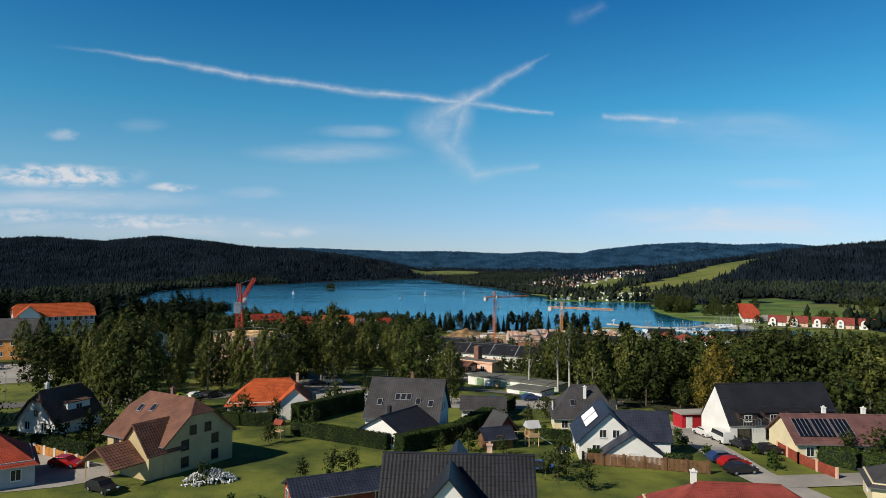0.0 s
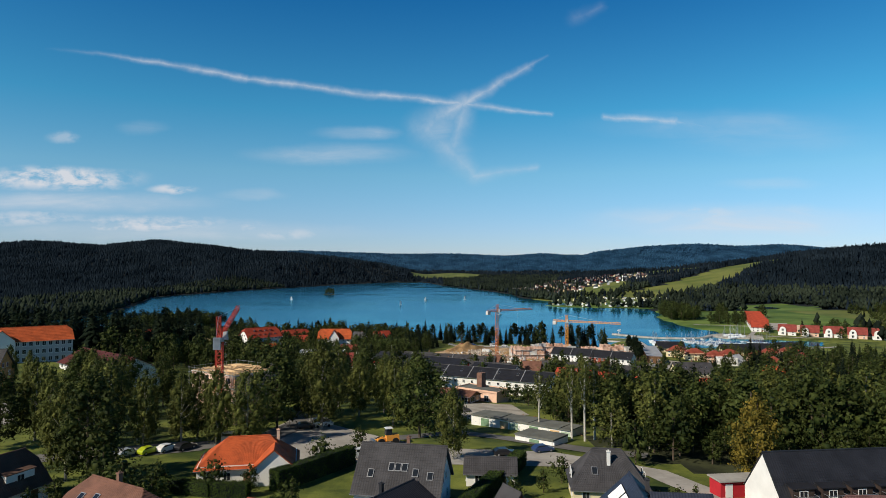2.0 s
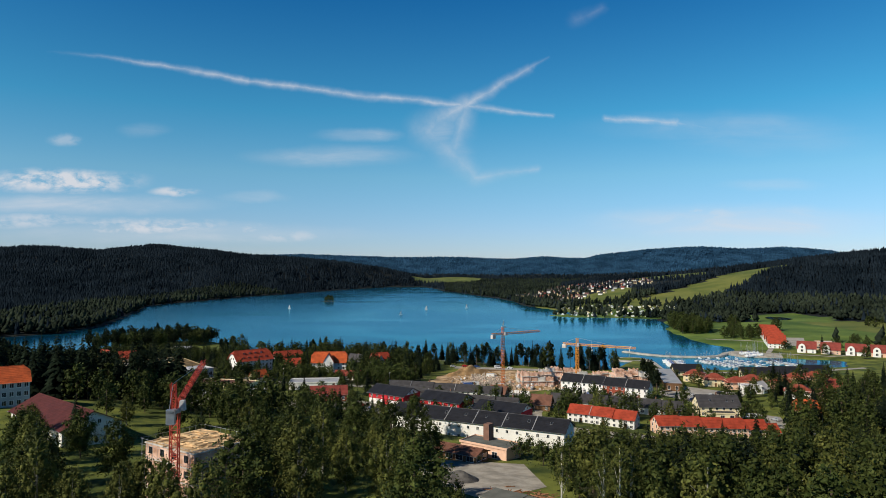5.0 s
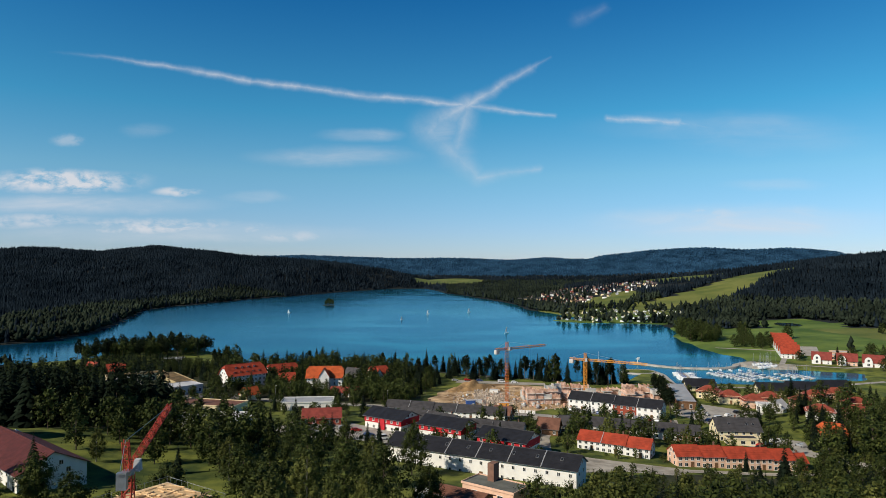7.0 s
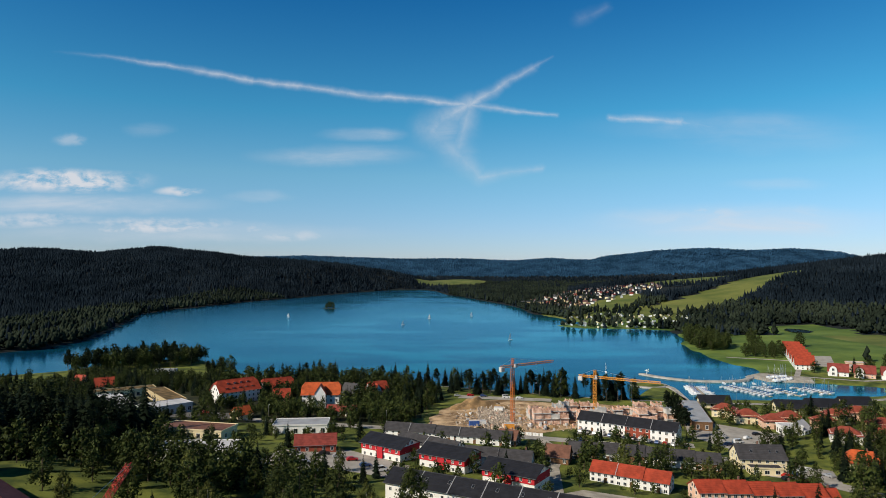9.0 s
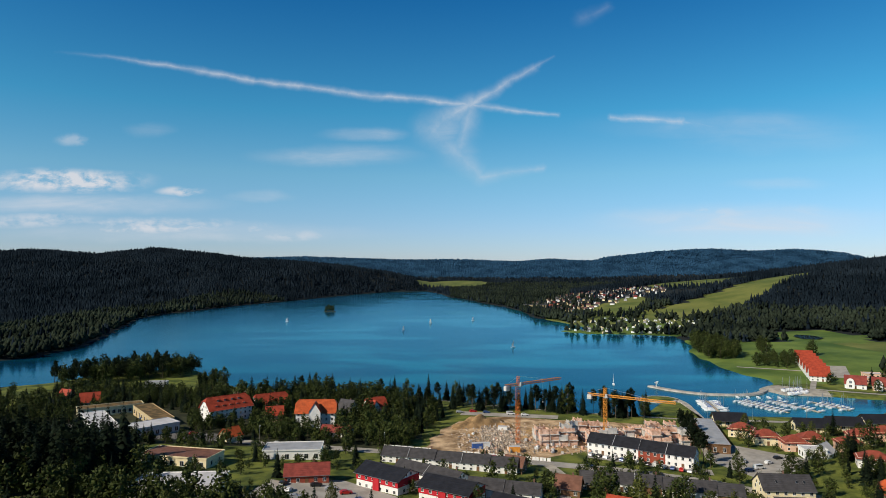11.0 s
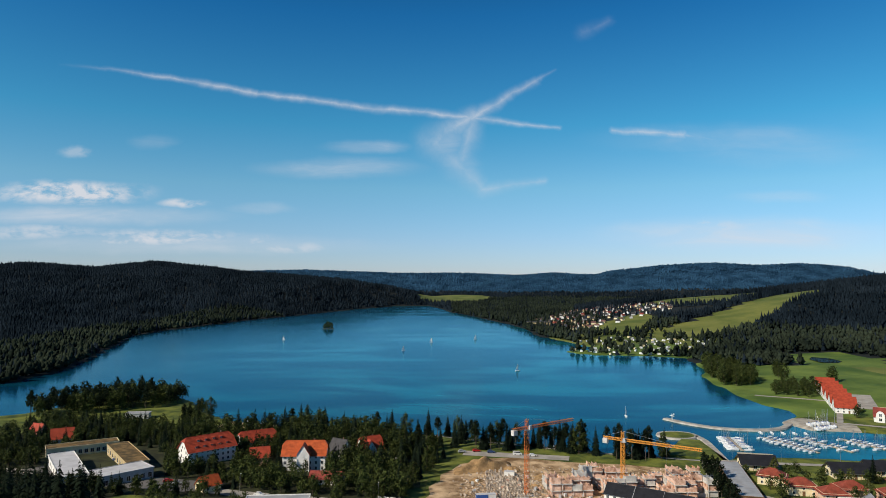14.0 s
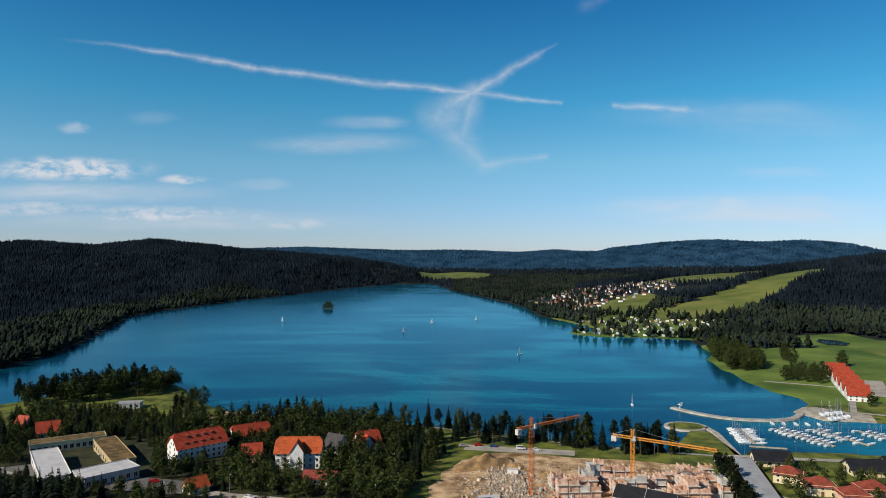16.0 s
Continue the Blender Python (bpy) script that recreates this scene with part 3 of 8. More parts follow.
LUMP, KNOB = lump(), lump(2)


def broad_crown(h, r, base, lobes, leaves, size, droop=0.0, shape=1.0):
    """Leaves of a crown: rounded boughs round the stem, each a close heart with sprays of leaves on it, uneven outline."""
    k = np.arange(lobes)
    t = ((k + rng.uniform(.2, .8, lobes)) / lobes) ** shape
    prof = np.sin(np.pi * np.clip(t * .80 + .17, 0, 1)) ** .65
    ang = k * 2.39996 + rng.uniform(-.35, .35, lobes)
    cr = r * rng.uniform(.30, .46, lobes) * (18 / lobes) ** .3 * (.55 + .45 * prof)
    tall = np.array([1, 1, 1.0 + .45 * bool(droop)])
    lean = 1 + .16 * np.sin(ang + rng.uniform(0, 6)) + .1 * np.sin(3 * ang + rng.uniform(0, 6))
    rad = np.maximum(r * prof * lean * rng.uniform(.62, 1.0, lobes) - cr * .75, .05 * r)
    zc = base + cr * .5 + (h - base - cr * 1.3 * tall[2]) * t
    cc = np.stack([rad * np.cos(ang), rad * np.sin(ang), zc], 1)
    cc[-1, :2] *= .3
    share = cr ** 2 / (cr ** 2).sum()
    heart = LUMP if leaves > 1200 else KNOB
    P, N, V, F, n = [], [], [], [], 0
    for c, q, w_ in zip(cc, cr, share):
        m = max(6, int(leaves * w_))
        d = rng.normal(size=(m, 3))
        d[:, 2] += .25
        d[:, :2] += .35 * c[:2] / (r + 1e-6)
        d /= np.linalg.norm(d, axis=1, keepdims=True)
        fold = 1 + .24 * np.sin(6 * d[:, 0] + 9 * c[0]) * np.sin(6 * d[:, 1] + 4 * c[2]) + .18 * np.sin(9 * d[:, 2] + 3 * c[1])
        p = c + d * tall * (q * fold * rng.uniform(.60, 1.18, m))[:, None]
        p[:, 2] -= droop * q * rng.uniform(0, .75, m) ** 2
        nn = d + rng.normal(size=(m, 3)) * .5
        P.append(p)
        N.append(nn / np.linalg.norm(nn, axis=1, keepdims=True))
        V.append(c + heart[0] * tall * q * rng.uniform(.28, .52, (len(heart[0]), 1)))
        F.append(heart[1] + n)
        n += len(heart[0])
    v, f = leaf_quads(np.concatenate(P), np.concatenate(N), size)
    return (np.concatenate(V + [v]), np.concatenate(F + [f + n])), cc


def trunk_geo(h, r, limbs, bend=0.3):
    """A tapered, slightly bent trunk with its limbs growing out of it."""
    g = Geo()
    last = Vector((0, 0, -0.6))
    top = Vector((rng.uniform(-bend, bend), rng.uniform(-bend, bend), h * .5))
    g.bar(last, top, r, 0, 7, r * .62)
    end = Vector((top.x + rng.uniform(-bend, bend), top.y, h * .93))
    joins = [len(g.v)]
    g.bar(top, end, r * .62, 0, 6, r * .12)
    for c in limbs:
        c = Vector(c)
        z0 = max(h * .16, c.z * .72 - .5)
        p = Vector((0, 0, z0)).lerp(Vector((top.x, top.y, z0)), min(1, z0 / (h * .5)))
        joins.append(len(g.v))
        g.bar(p, c, r * .3, 0, 4, r * .06)
    for i in joins:
        g.f.append((7, i, i + 1))
        g.m.append(0)
    return g


def spruce_mesh(h, r, levels, per):
    v, f = [], []
    for i in range(levels):
        t = i / (levels - 1)
        z = h * (.08 + .9 * t)
        rr = r * (1 - t) ** .85 * rng.uniform(.82, 1.15) + .12
        n = max(4, int(per * (1 - .55 * t)))
        for k in range(n):
            a = 2 * math.pi * (k + rng.uniform(-.35, .35)) / n + i * .7
            l = rr * rng.uniform(.7, 1.15)
            wd = max(.16, l * .27)
            c, s = math.cos(a), math.sin(a)
            zz = z + rng.uniform(-.2, .2)
            drop = l * rng.uniform(.25, .5)
            b = len(v)
            v += [(c * .05, s * .05, zz + .25), (c * l * .55 - s * wd, s * l * .55 + c * wd, zz - drop * .55), (c * l, s * l, zz - drop),
                  (c * l * .55 + s * wd, s * l * .55 - c * wd, zz - drop * .55), (c * l * .6, s * l * .6, zz - drop * .2 + .12)]
            f += [(b, b + 1, b + 4), (b + 1, b + 2, b + 4), (b + 2, b + 3, b + 4), (b + 3, b, b + 4)]
    v += [(0, .12, h * .93), (.1, -.06, h * .93), (-.1, -.06, h * .93), (0, 0, h * 1.02)]
    b = len(v)
    f += [(b - 4, b - 3, b - 1), (b - 3, b - 2, b - 1), (b - 2, b - 4, b - 1)]
    return np.array(v), np.array(f)


TREE = {}


def tree_kind(key, h, r, base, lobes, leaves, size, leafm, barkm, droop=0.0, shape=1.0, tr=None):
    (v, f), cc = broad_crown(h, r, base, lobes, leaves, size, droop, shape)
    g = trunk_geo(h, tr or h * .017, cc[rng.permutation(len(cc))[:8]])
    TREE[key] = (g.mesh("trunk", barkm), array_mesh("crown", v, f, leafm), h)


for k in range(3):
    tree_kind(f"birch{k}", 20, 5.0 + .5 * k, 2.2, 44, 4600, .18, L_BIRCH, M_BIRCH, 1.3)
    tree_kind(f"lime{k}", 16, 6.0 + .6 * k, 1.4, 32, 3900, .20, L_LIME, M_BARK)
    tree_kind(f"small{k}", 7, 2.9 + .4 * k, .6, 9, 400, .20, L_LIME, M_BARK)
    tree_kind(f"mid{k}", 15, 5.2 + .5 * k, 1.4, 22, 1250, .33, L_LIME, M_BARK)
    tree_kind(f"midbirch{k}", 16, 4.2 + .5 * k, 2.2, 24, 1250, .30, L_BIRCH, M_BIRCH, 1.0)
    tree_kind(f"pine{k}", 17, 3.2 + .3 * k, 7.5 - k, 10, 480, .42, L_PINE, M_BARK, 0, .8, .22)
    tree_kind(f"lmid{k}", 15, 5.2 + .5 * k, 1.2, 16, 620, .40, L_LIME, M_BARK)
    tree_kind(f"lmidbirch{k}", 16, 4.2 + .4 * k, 2.0, 16, 620, .36, L_BIRCH, M_BIRCH, .8)
    v, f = spruce_mesh(18, 3.5 + .4 * k, 24, 12)
    g = Geo()
    g.bar((0, 0, -.6), (0, 0, 17), .26, 0, 6, .03)
    TREE[f"spruce{k}"] = (g.mesh("trunk", M_BARK), array_mesh("crown", v, f, L_SPRUCE), 18)
tree_kind("yellow", 15, 5.2, .8, 32, 4600, .18, L_YELLOW, M_BARK)
tree_kind("tallbirch", 18, 2.7, 8.0, 16, 1000, .17, L_BIRCH, M_PALEBARK, 1.0)
tree_kind("shrub", 2.2, 1.4, .1, 6, 150, .18, L_HEDGE, M_BARK)

TREE_WORDS = {"birch": ("silver_birch", "tall birch with drooping light green leaves", "tree"),
              "lime": ("broadleaf_tree", "full broadleaf tree with a dark green crown", "tree"),
              "tallbirch": ("birch_tree", "slim birch with a long bare white trunk", "tree"),
              "small": ("garden_tree", "small round garden tree with green leaves", "tree"),
              "mid": ("broadleaf_tree", "broadleaf tree standing among the houses", "tree"),
              "midbirch": ("birch_tree", "slender birch with a loose pale green crown", "tree"),
              "pine": ("pine_tree", "tall pine with a bare trunk and dark needles", "tree"),
              "spruce": ("spruce_tree", "dark pointed spruce with drooping branches", "tree"),
              "yellow": ("chestnut_tree", "big round chestnut tree with yellowing leaves", "tree"),
              "shrub": ("garden_shrub", "low green garden shrub", "shrub")}


def tree(key, x, y, h=None, group=""):
    words = TREE_WORDS[key.rstrip("0123456789")]
    if y > 265 and key.startswith("mid"):
        key = "l" + key
    tm, cm, h0 = TREE[key]
    s = (h or h0) / h0
    e = thing(words[0], Matrix.Translation((x, y, ground_z(x, y))) @ Matrix.Rotation(rng.uniform(0, 6.28), 4, "Z"), words[1], words[2], group)
    e.scale = (s * rng.uniform(.9, 1.1),) * 2 + (s,)
    part("trunk", tm, None, e)
    part("crown", cm, None, e)
    return e


def scatter(poly, gap, avoid=(), tries=6, seed=1):
    """Places inside an outline, no two nearer than gap."""
    r = np.random.default_rng(seed)
    xs, ys = [p[0] for p in poly], [p[1] for p in poly]
    n = int((max(xs) - min(xs)) * (max(ys) - min(ys)) / gap ** 2 * tries)
    px, py = r.uniform(min(xs), max(xs), n), r.uniform(min(ys), max(ys), n)
    ok = in_poly(poly, px, py) & (lake_distance(px, py) > 2.5)
    for a in avoid:
        ok &= ~in_poly(a, px, py)
    cells, keep = {}, []
    for x, y in zip(px[ok], py[ok]):
        c = (int(x // gap), int(y // gap))
        if all((x - a) ** 2 + (y - b) ** 2 > gap * gap for i in (-1, 0, 1) for j in (-1, 0, 1) for a, b in cells.get((c[0] + i, c[1] + j), ())):
            cells.setdefault(c, []).append((x, y))
            keep.append((float(x), float(y)))
    return keep


def lod_crown(h, r, base, lobes, leaves, size, droop=0.0):
    (v, f), cc = broad_crown(h, r, base, lobes, leaves, size, droop)
    return v, f, h


LOD = {"leafy": [lod_crown(15, 5.2 + .6 * k, 1.2, 14, 350, .50) for k in range(3)], "leafy_near": [lod_crown(15, 5.0 + .6 * k, 1.2, 18, 800, .33) for k in range(3)], "birchy_near": [lod_crown(16, 4.0 + .5 * k, 1.8, 18, 800, .31, .9) for k in range(3)], "birchy": [lod_crown(16, 4.2 + .5 * k, 1.8, 15, 430, .42, .8) for k in range(3)],
       "spruce": [(*spruce_mesh(18, 3.4 + .4 * k, 21, 10), 18) for k in range(3)], "pine": [lod_crown(17, 3.4 + .3 * k, 5.0, 11, 330, .46) for k in range(3)]}


def wood(name, label, places, kind, lo, hi, mat, shade=None):
    """A stand of trees too many to count, joined."""
    if not places:
        return
    V, F, n = [], [], 0
    tops = []
    for x, y in places:
        v, f, h0 = LOD[kind][int(rng.integers(0, len(LOD[kind])))]
        hh = rng.uniform(lo, hi) * (shade(x, y) if shade else 1)
        s, a = hh / h0, rng.uniform(0, 6.28)
        c, d = math.cos(a) * s * rng.uniform(.88, 1.15), math.sin(a) * s
        z = ground_z(x, y)
        tops.append(hh)
        V.append(np.stack([v[:, 0] * c - v[:, 1] * d + x, v[:, 0] * d + v[:, 1] * c + y, v[:, 2] * s + z], 1))
        F.append(f + n)
        n += len(v)
    ob = new(name, array_mesh(name, np.concatenate(V), np.concatenate(F), mat))
    tagged(ob, label, "woods", kind="stuff")
    g = Geo()
    for (x, y), hh in zip(places, tops):
        z = ground_z(x, y)
        g.bar((x, y, z - .5), (x, y, z + hh * .7), .2, 0, 4, .06)
    part("trunks", g, M_BARK, ob)

# ---- buildings ----
def slope(g, a, b, c, d, courses, cols=1, step=0.035, wave=0.0, mat=0):
    """A roof slope from the eave a-b to the ridge d-c in stepped courses of tiles, one sheet."""
    a, b, c, d = (Vector(p) for p in (a, b, c, d))
    n = (b - a).cross(d - a).normalized()
    rows = []
    for k in range(courses):
        for t, up in ((k / courses, step), ((k + 1) / courses, 0.0)):
            l, r = a.lerp(d, t), b.lerp(c, t)
            rows.append(len(g.v))
            g.v += [tuple(l.lerp(r, s / cols) + n * (up + (wave if s % 2 else 0))) for s in range(cols + 1)]
    for p, q in zip(rows, rows[1:]):
        for s in range(cols):
            g.f.append((p + s, p + s + 1, q + s + 1, q + s))
            g.m.append(mat)


def slab(g, a, b, c, d, thick=.16):
    """The boards under a slope."""
    n = (Vector(b) - Vector(a)).cross(Vector(d) - Vector(a)).normalized()
    pts = [Vector(p) for p in (a, b, c, d)]
    if (pts[2] - pts[3]).length < .1:
        pts = pts[:3]
    g.solid([p - n * thick for p in pts], [p - n * .012 for p in pts])


WIN = {}


def window_meshes(w_, h_, frame_m):
    key = (round(w_, 2), round(h_, 2), frame_m.name)
    if key not in WIN:
        g = Geo()
        t, d = min(.09, w_ * .12), .07
        g.box(-w_ / 2 - t, -w_ / 2, -d, .02, -t, h_ + t)
        g.box(w_ / 2, w_ / 2 + t, -d, .02, -t, h_ + t)
        g.box(-w_ / 2, w_ / 2, -d, .02, h_, h_ + t)
        g.box(-w_ / 2 - t, w_ / 2 + t, -d - .06, .02, -t - .04, 0)
        if w_ > .85:
            g.box(-.03, .03, -d * .8, .02, 0, h_)
        p = Geo()
        p.box(-w_ / 2, w_ / 2, -.03, .01, 0, h_)
        WIN[key] = (g.mesh("window", frame_m), p.mesh("pane", M_GLASS))
    return WIN[key]


def put_window(parent, x, y, z, ang, w_=1.0, h_=1.3, frame_m=None, near=False):
    if not near:
        key = ("far", round(w_, 1), round(h_, 1), (frame_m or M_FRAME).name)
        if key not in WIN:
            g = Geo()
            g.box(-w_ / 2 - .1, w_ / 2 + .1, -.05, .02, -.1, h_ + .1, 0)
            g.box(-w_ / 2, -.04, -.07, -.05, 0, h_, 1)
            g.box(.04, w_ / 2, -.07, -.05, 0, h_, 1)
            g.box(-w_ / 2 - .14, w_ / 2 + .14, -.14, .02, -.16, -.1, 0)
            WIN[key] = g.mesh("window", [frame_m or M_FRAME, M_GLASS])
        part("window", WIN[key], None, parent, m=pose(x, y, z, 0, 0, ang))
        return
    a, b = window_meshes(w_, h_, frame_m or M_FRAME)
    o = part("window", a, None, parent, m=pose(x, y, z, 0, 0, ang))
    part("pane", b, None, o)


def chimney(parent, x, y, z, h, mat, s=.5):
    g = Geo()
    g.box(x - s / 2, x + s / 2, y - s / 2, y + s / 2, z - 1.2, z + h)
    g.box(x - s / 2 - .08, x + s / 2 + .08, y - s / 2 - .08, y + s / 2 + .08, z + h, z + h + .1)
    g.box(x - s / 5, x + s / 5, y - s / 5, y + s / 5, z + h + .1, z + h + .3)
    part("chimney", g, mat, parent)


def roof_planes(L, W, eave, ridge, hip, over):
    """Corners of the slopes: two long ones and, with hip, two end ones."""
    k = (ridge - eave) / (W / 2)
    ez = eave - k * over
    x0, y0 = L / 2 + (over if hip >= .99 or hip == 0 else over), W / 2 + over
    if hip <= 0:
        return [((-x0, -y0, ez), (x0, -y0, ez), (x0, 0, ridge), (-x0, 0, ridge)), ((x0, y0, ez), (-x0, y0, ez), (-x0, 0, ridge), (x0, 0, ridge))], x0
    if hip >= .99:
        r = max(.05, x0 - y0)
        return [((-x0, -y0, ez), (x0, -y0, ez), (r, 0, ridge), (-r, 0, ridge)), ((x0, y0, ez), (-x0, y0, ez), (-r, 0, ridge), (r, 0, ridge)),
                ((x0, -y0, ez), (x0, y0, ez), (r, 0, ridge), (r, 0, ridge)), ((-x0, y0, ez), (-x0, -y0, ez), (-r, 0, ridge), (-r, 0, ridge))], r
    yh = y0 * hip
    zh = ridge - k * yh
    r = x0 - yh * .8
    P = []
    for s in (1, -1):
        lo = [(-x0 * s, -y0 * s, ez), (x0 * s, -y0 * s, ez), (x0 * s, -yh * s, zh), (-x0 * s, -yh * s, zh)]
        P.append(tuple(lo))
        P.append(((-x0 * s, -yh * s, zh), (x0 * s, -yh * s, zh), (r * s, 0, ridge), (-r * s, 0, ridge)))
        P.append(((x0 * s, -yh * s, zh), (x0 * s, yh * s, zh), (r * s, 0, ridge), (r * s, 0, ridge)))
    return P, r


def house(name, x, y, rot, L, W, eave, ridge, roof_m, wall_m, label, hip=0.0, over=.5, near=False, win=(1.0, 1.25), floors=1, rows=None, group="",
          chim=((.15, .12),), chim_m=None, sky=(), gable_win=1, door=True, base_m=None, frame_m=None, dz=0.0, back=True, seams=0, category="house", skip=()):
    """A house: ridge along its own x; front at -y. Parts: walls, roof, windows, door, chimney."""
    z = min(ground_z(x + dx, y + dy) for dx, dy in ((-L / 4, 0), (L / 4, 0), (0, 0), (0, -W / 4))) + dz
    FOOT.append((x, y, radians(rot), L, W))
    e = thing(name, pose(x, y, z, 0, 0, rot), label, category, group)
    g = Geo()
    k = (ridge - eave) / (W / 2)
    if hip >= .99:
        g.box(-L / 2, L / 2, -W / 2, W / 2, -2, eave + .15)
    else:
        top = ridge - .12 - k * W / 2 * (hip if hip > 0 else 0)
        yt = (ridge - .12 - top) / k if hip > 0 else 0
        outline = [(-W / 2, -2), (W / 2, -2), (W / 2, eave - .08), (yt, top), (-yt, top), (-W / 2, eave - .08)] if yt else [(-W / 2, -2), (W / 2, -2), (W / 2, eave - .08), (0, ridge - .12), (-W / 2, eave - .08)]
        g.solid([(-L / 2, p, q) for p, q in outline], [(L / 2, p, q) for p, q in outline])
    part("wall", g, wall_m, e)
    if base_m:
        g = Geo()
        g.box(-L / 2 - .04, L / 2 + .04, -W / 2 - .04, W / 2 + .04, -2, .5)
        part("plinth", g, base_m, e)
    planes, r = roof_planes(L, W, eave, ridge, hip, over)
    g = Geo()
    for a, b, c, d in planes:
        run = (Vector(d) - Vector(a)).length
        wid = (Vector(b) - Vector(a)).length
        if near:
            slope(g, a, b, c, d, max(2, int(run / .42)), 2 * max(1, int(wid / .36)), .03, .026)
        else:
            slope(g, a, b, c, d, max(2, int(run / .8)), 1, .05)
        slab(g, a, b, c, d)
    roof = part("roof", g, roof_m, e)
    g = Geo()
    xr = r if hip > 0 else L / 2 + over
    if xr > .2:
        g.bar((-xr, 0, ridge + .03), (xr, 0, ridge + .03), .12, 0, 6)
        part("ridge_cap", g, roof_m, roof)
    for s in (-1, 1) if near else (-1,):
        g = Geo()
        ez = eave - k * over
        g.bar((-L / 2 - over, s * (W / 2 + over + .06), ez - .02), (L / 2 + over, s * (W / 2 + over + .06), ez - .02), .07, 0, 5)
        part("gutter", g, M_METAL, roof)
    if seams < 0:
        g = Geo()
        for s in (-1, 1):
            g.bar((-L / 2, s * (W / 2 + over), eave - k * over + .12), (-L / 2, .1 * s, ridge + .12), .13, 0, 4)
        part("party_wall_cap", g, M_GREYWALL, roof)
    for q in range(seams):
        xs = -L / 2 + L * (q + 1) / (seams + 1)
        g = Geo()
        for s in (-1, 1):
            g.bar((xs, s * (W / 2 + over), eave - k * over + .1), (xs, 0, ridge + .1), .16, 0, 4)
        part("party_wall_cap", g, M_GREYWALL, roof)
    if wall_m is not None:
        fh = eave / floors if floors else eave
        for side, ang in ((-1, 0), (1, 180)):
            if side == 1 and not (back and near):
                continue
            if ("front" if side < 0 else "back") in skip:
                continue
            n = rows or max(1, int(L / 3.2))
            for fl in range(floors):
                for q in range(n):
                    xs = -L / 2 + L * (q + .5) / n
                    if door and side < 0 and fl == 0 and q == n // 2:
                        gd = Geo()
                        gd.box(-.5, .5, -.06, .02, 0, 2.05)
                        gd.box(-.58, -.5, -.1, .02, 0, 2.13)
                        gd.box(.5, .58, -.1, .02, 0, 2.13)
                        gd.box(-.58, .58, -.1, .02, 2.05, 2.13)
                        dd = part("door", gd, M_WOOD, e, m=pose(xs, -W / 2, 0, 0, 0, 0))
                        gh = Geo()
                        gh.box(.34, .42, -.12, -.06, 1.0, 1.1)
                        part("handle", gh, M_METAL, dd)
                        continue
                    put_window(e, xs, side * W / 2, fl * fh + min(.95, fh * .33), ang, min(win[0], L / n * .7), min(win[1], fh * .52), frame_m, near)
        if hip < .99 and gable_win:
            for side, ang in ((1, 90), (-1, -90)):
                for fl in range(floors):
                    for s in (-1, 1):
                        put_window(e, side * L / 2, s * W * .22, fl * fh + min(.95, fh * .33), ang, win[0], min(win[1], fh * .52), frame_m, near)
                if ridge - eave > 2.4:
                    for s in ((-1, 1) if W > 8.5 else (0,)):
                        put_window(e, side * L / 2, s * W * .11, eave + .35, ang, win[0] * .9, win[1] * .85, frame_m, near)
        elif hip >= .99:
            for side, ang in ((1, 90), (-1, -90)):
                for fl in range(floors):
                    put_window(e, side * L / 2, 0, fl * fh + min(.95, fh * .33), ang, win[0], min(win[1], fh * .52), frame_m, near)
    for fx, fy in chim:
        cz = ridge - abs(fy) * W * k
        chimney(e, fx * L, fy * W, cz, 1.1 + abs(fy) * W * k * .4, chim_m or M_BRICKBR)
    for fx, s, ft in sky:
        yy = s * W / 2 * (1 - ft)
        zz = eave + (ridge - eave) * ft
        ang = math.degrees(math.atan(k))
        g = Geo()
        g.box(-.45, .45, -.65, .65, 0, .12)
        sk = part("skylight", g, M_METAL, roof, m=pose(fx * L, yy, zz + .04, ang if s < 0 else -ang, 0, 0))
        g = Geo()
        g.box(-.36, .36, -.55, .55, .1, .135)
        part("pane", g, M_GLASS, sk)
    return e


def wing(parent, x, y, rot, L, W, eave, ridge, roof_m, wall_m, hip=0.0, over=.4, near=True, name="wing", win=True):
    """A gabled wing or dormer under its house; it faces its own +x."""
    m = pose(x, y, 0, 0, 0, rot)
    k = (ridge - eave) / (W / 2)
    g = Geo()
    outline = [(-W / 2, -2), (W / 2, -2), (W / 2, eave - .08), (0, ridge - .12), (-W / 2, eave - .08)] if eave > 0 else []
    g.solid([(-L / 2, p, q) for p, q in outline], [(L / 2, p, q) for p, q in outline])
    o = part(name, g, wall_m, parent, m=m)
    g = Geo()
    planes, r = roof_planes(L, W, eave, ridge, hip, over)
    for a, b, c, d in planes:
        run = (Vector(d) - Vector(a)).length
        wid = (Vector(b) - Vector(a)).length
        slope(g, a, b, c, d, max(2, int(run / .42)), 2 * max(1, int(wid / (.36 if near else 6))), .03, .026 if near else 0)
        slab(g, a, b, c, d, .15)
    part("wing_roof", g, roof_m, o)
    if win:
        put_sub(o, L / 2, 0, max(.9, eave - 1.4) if eave > 2 else .6, 90, 1.2, 1.3)
    return o


def put_sub(parent, x, y, z, ang, w_, h_):
    a, b = window_meshes(w_, h_, M_FRAME)
    g = Geo()
    o = part("window", a, None, parent, m=pose(x, y, z, 0, 0, ang))
    return o


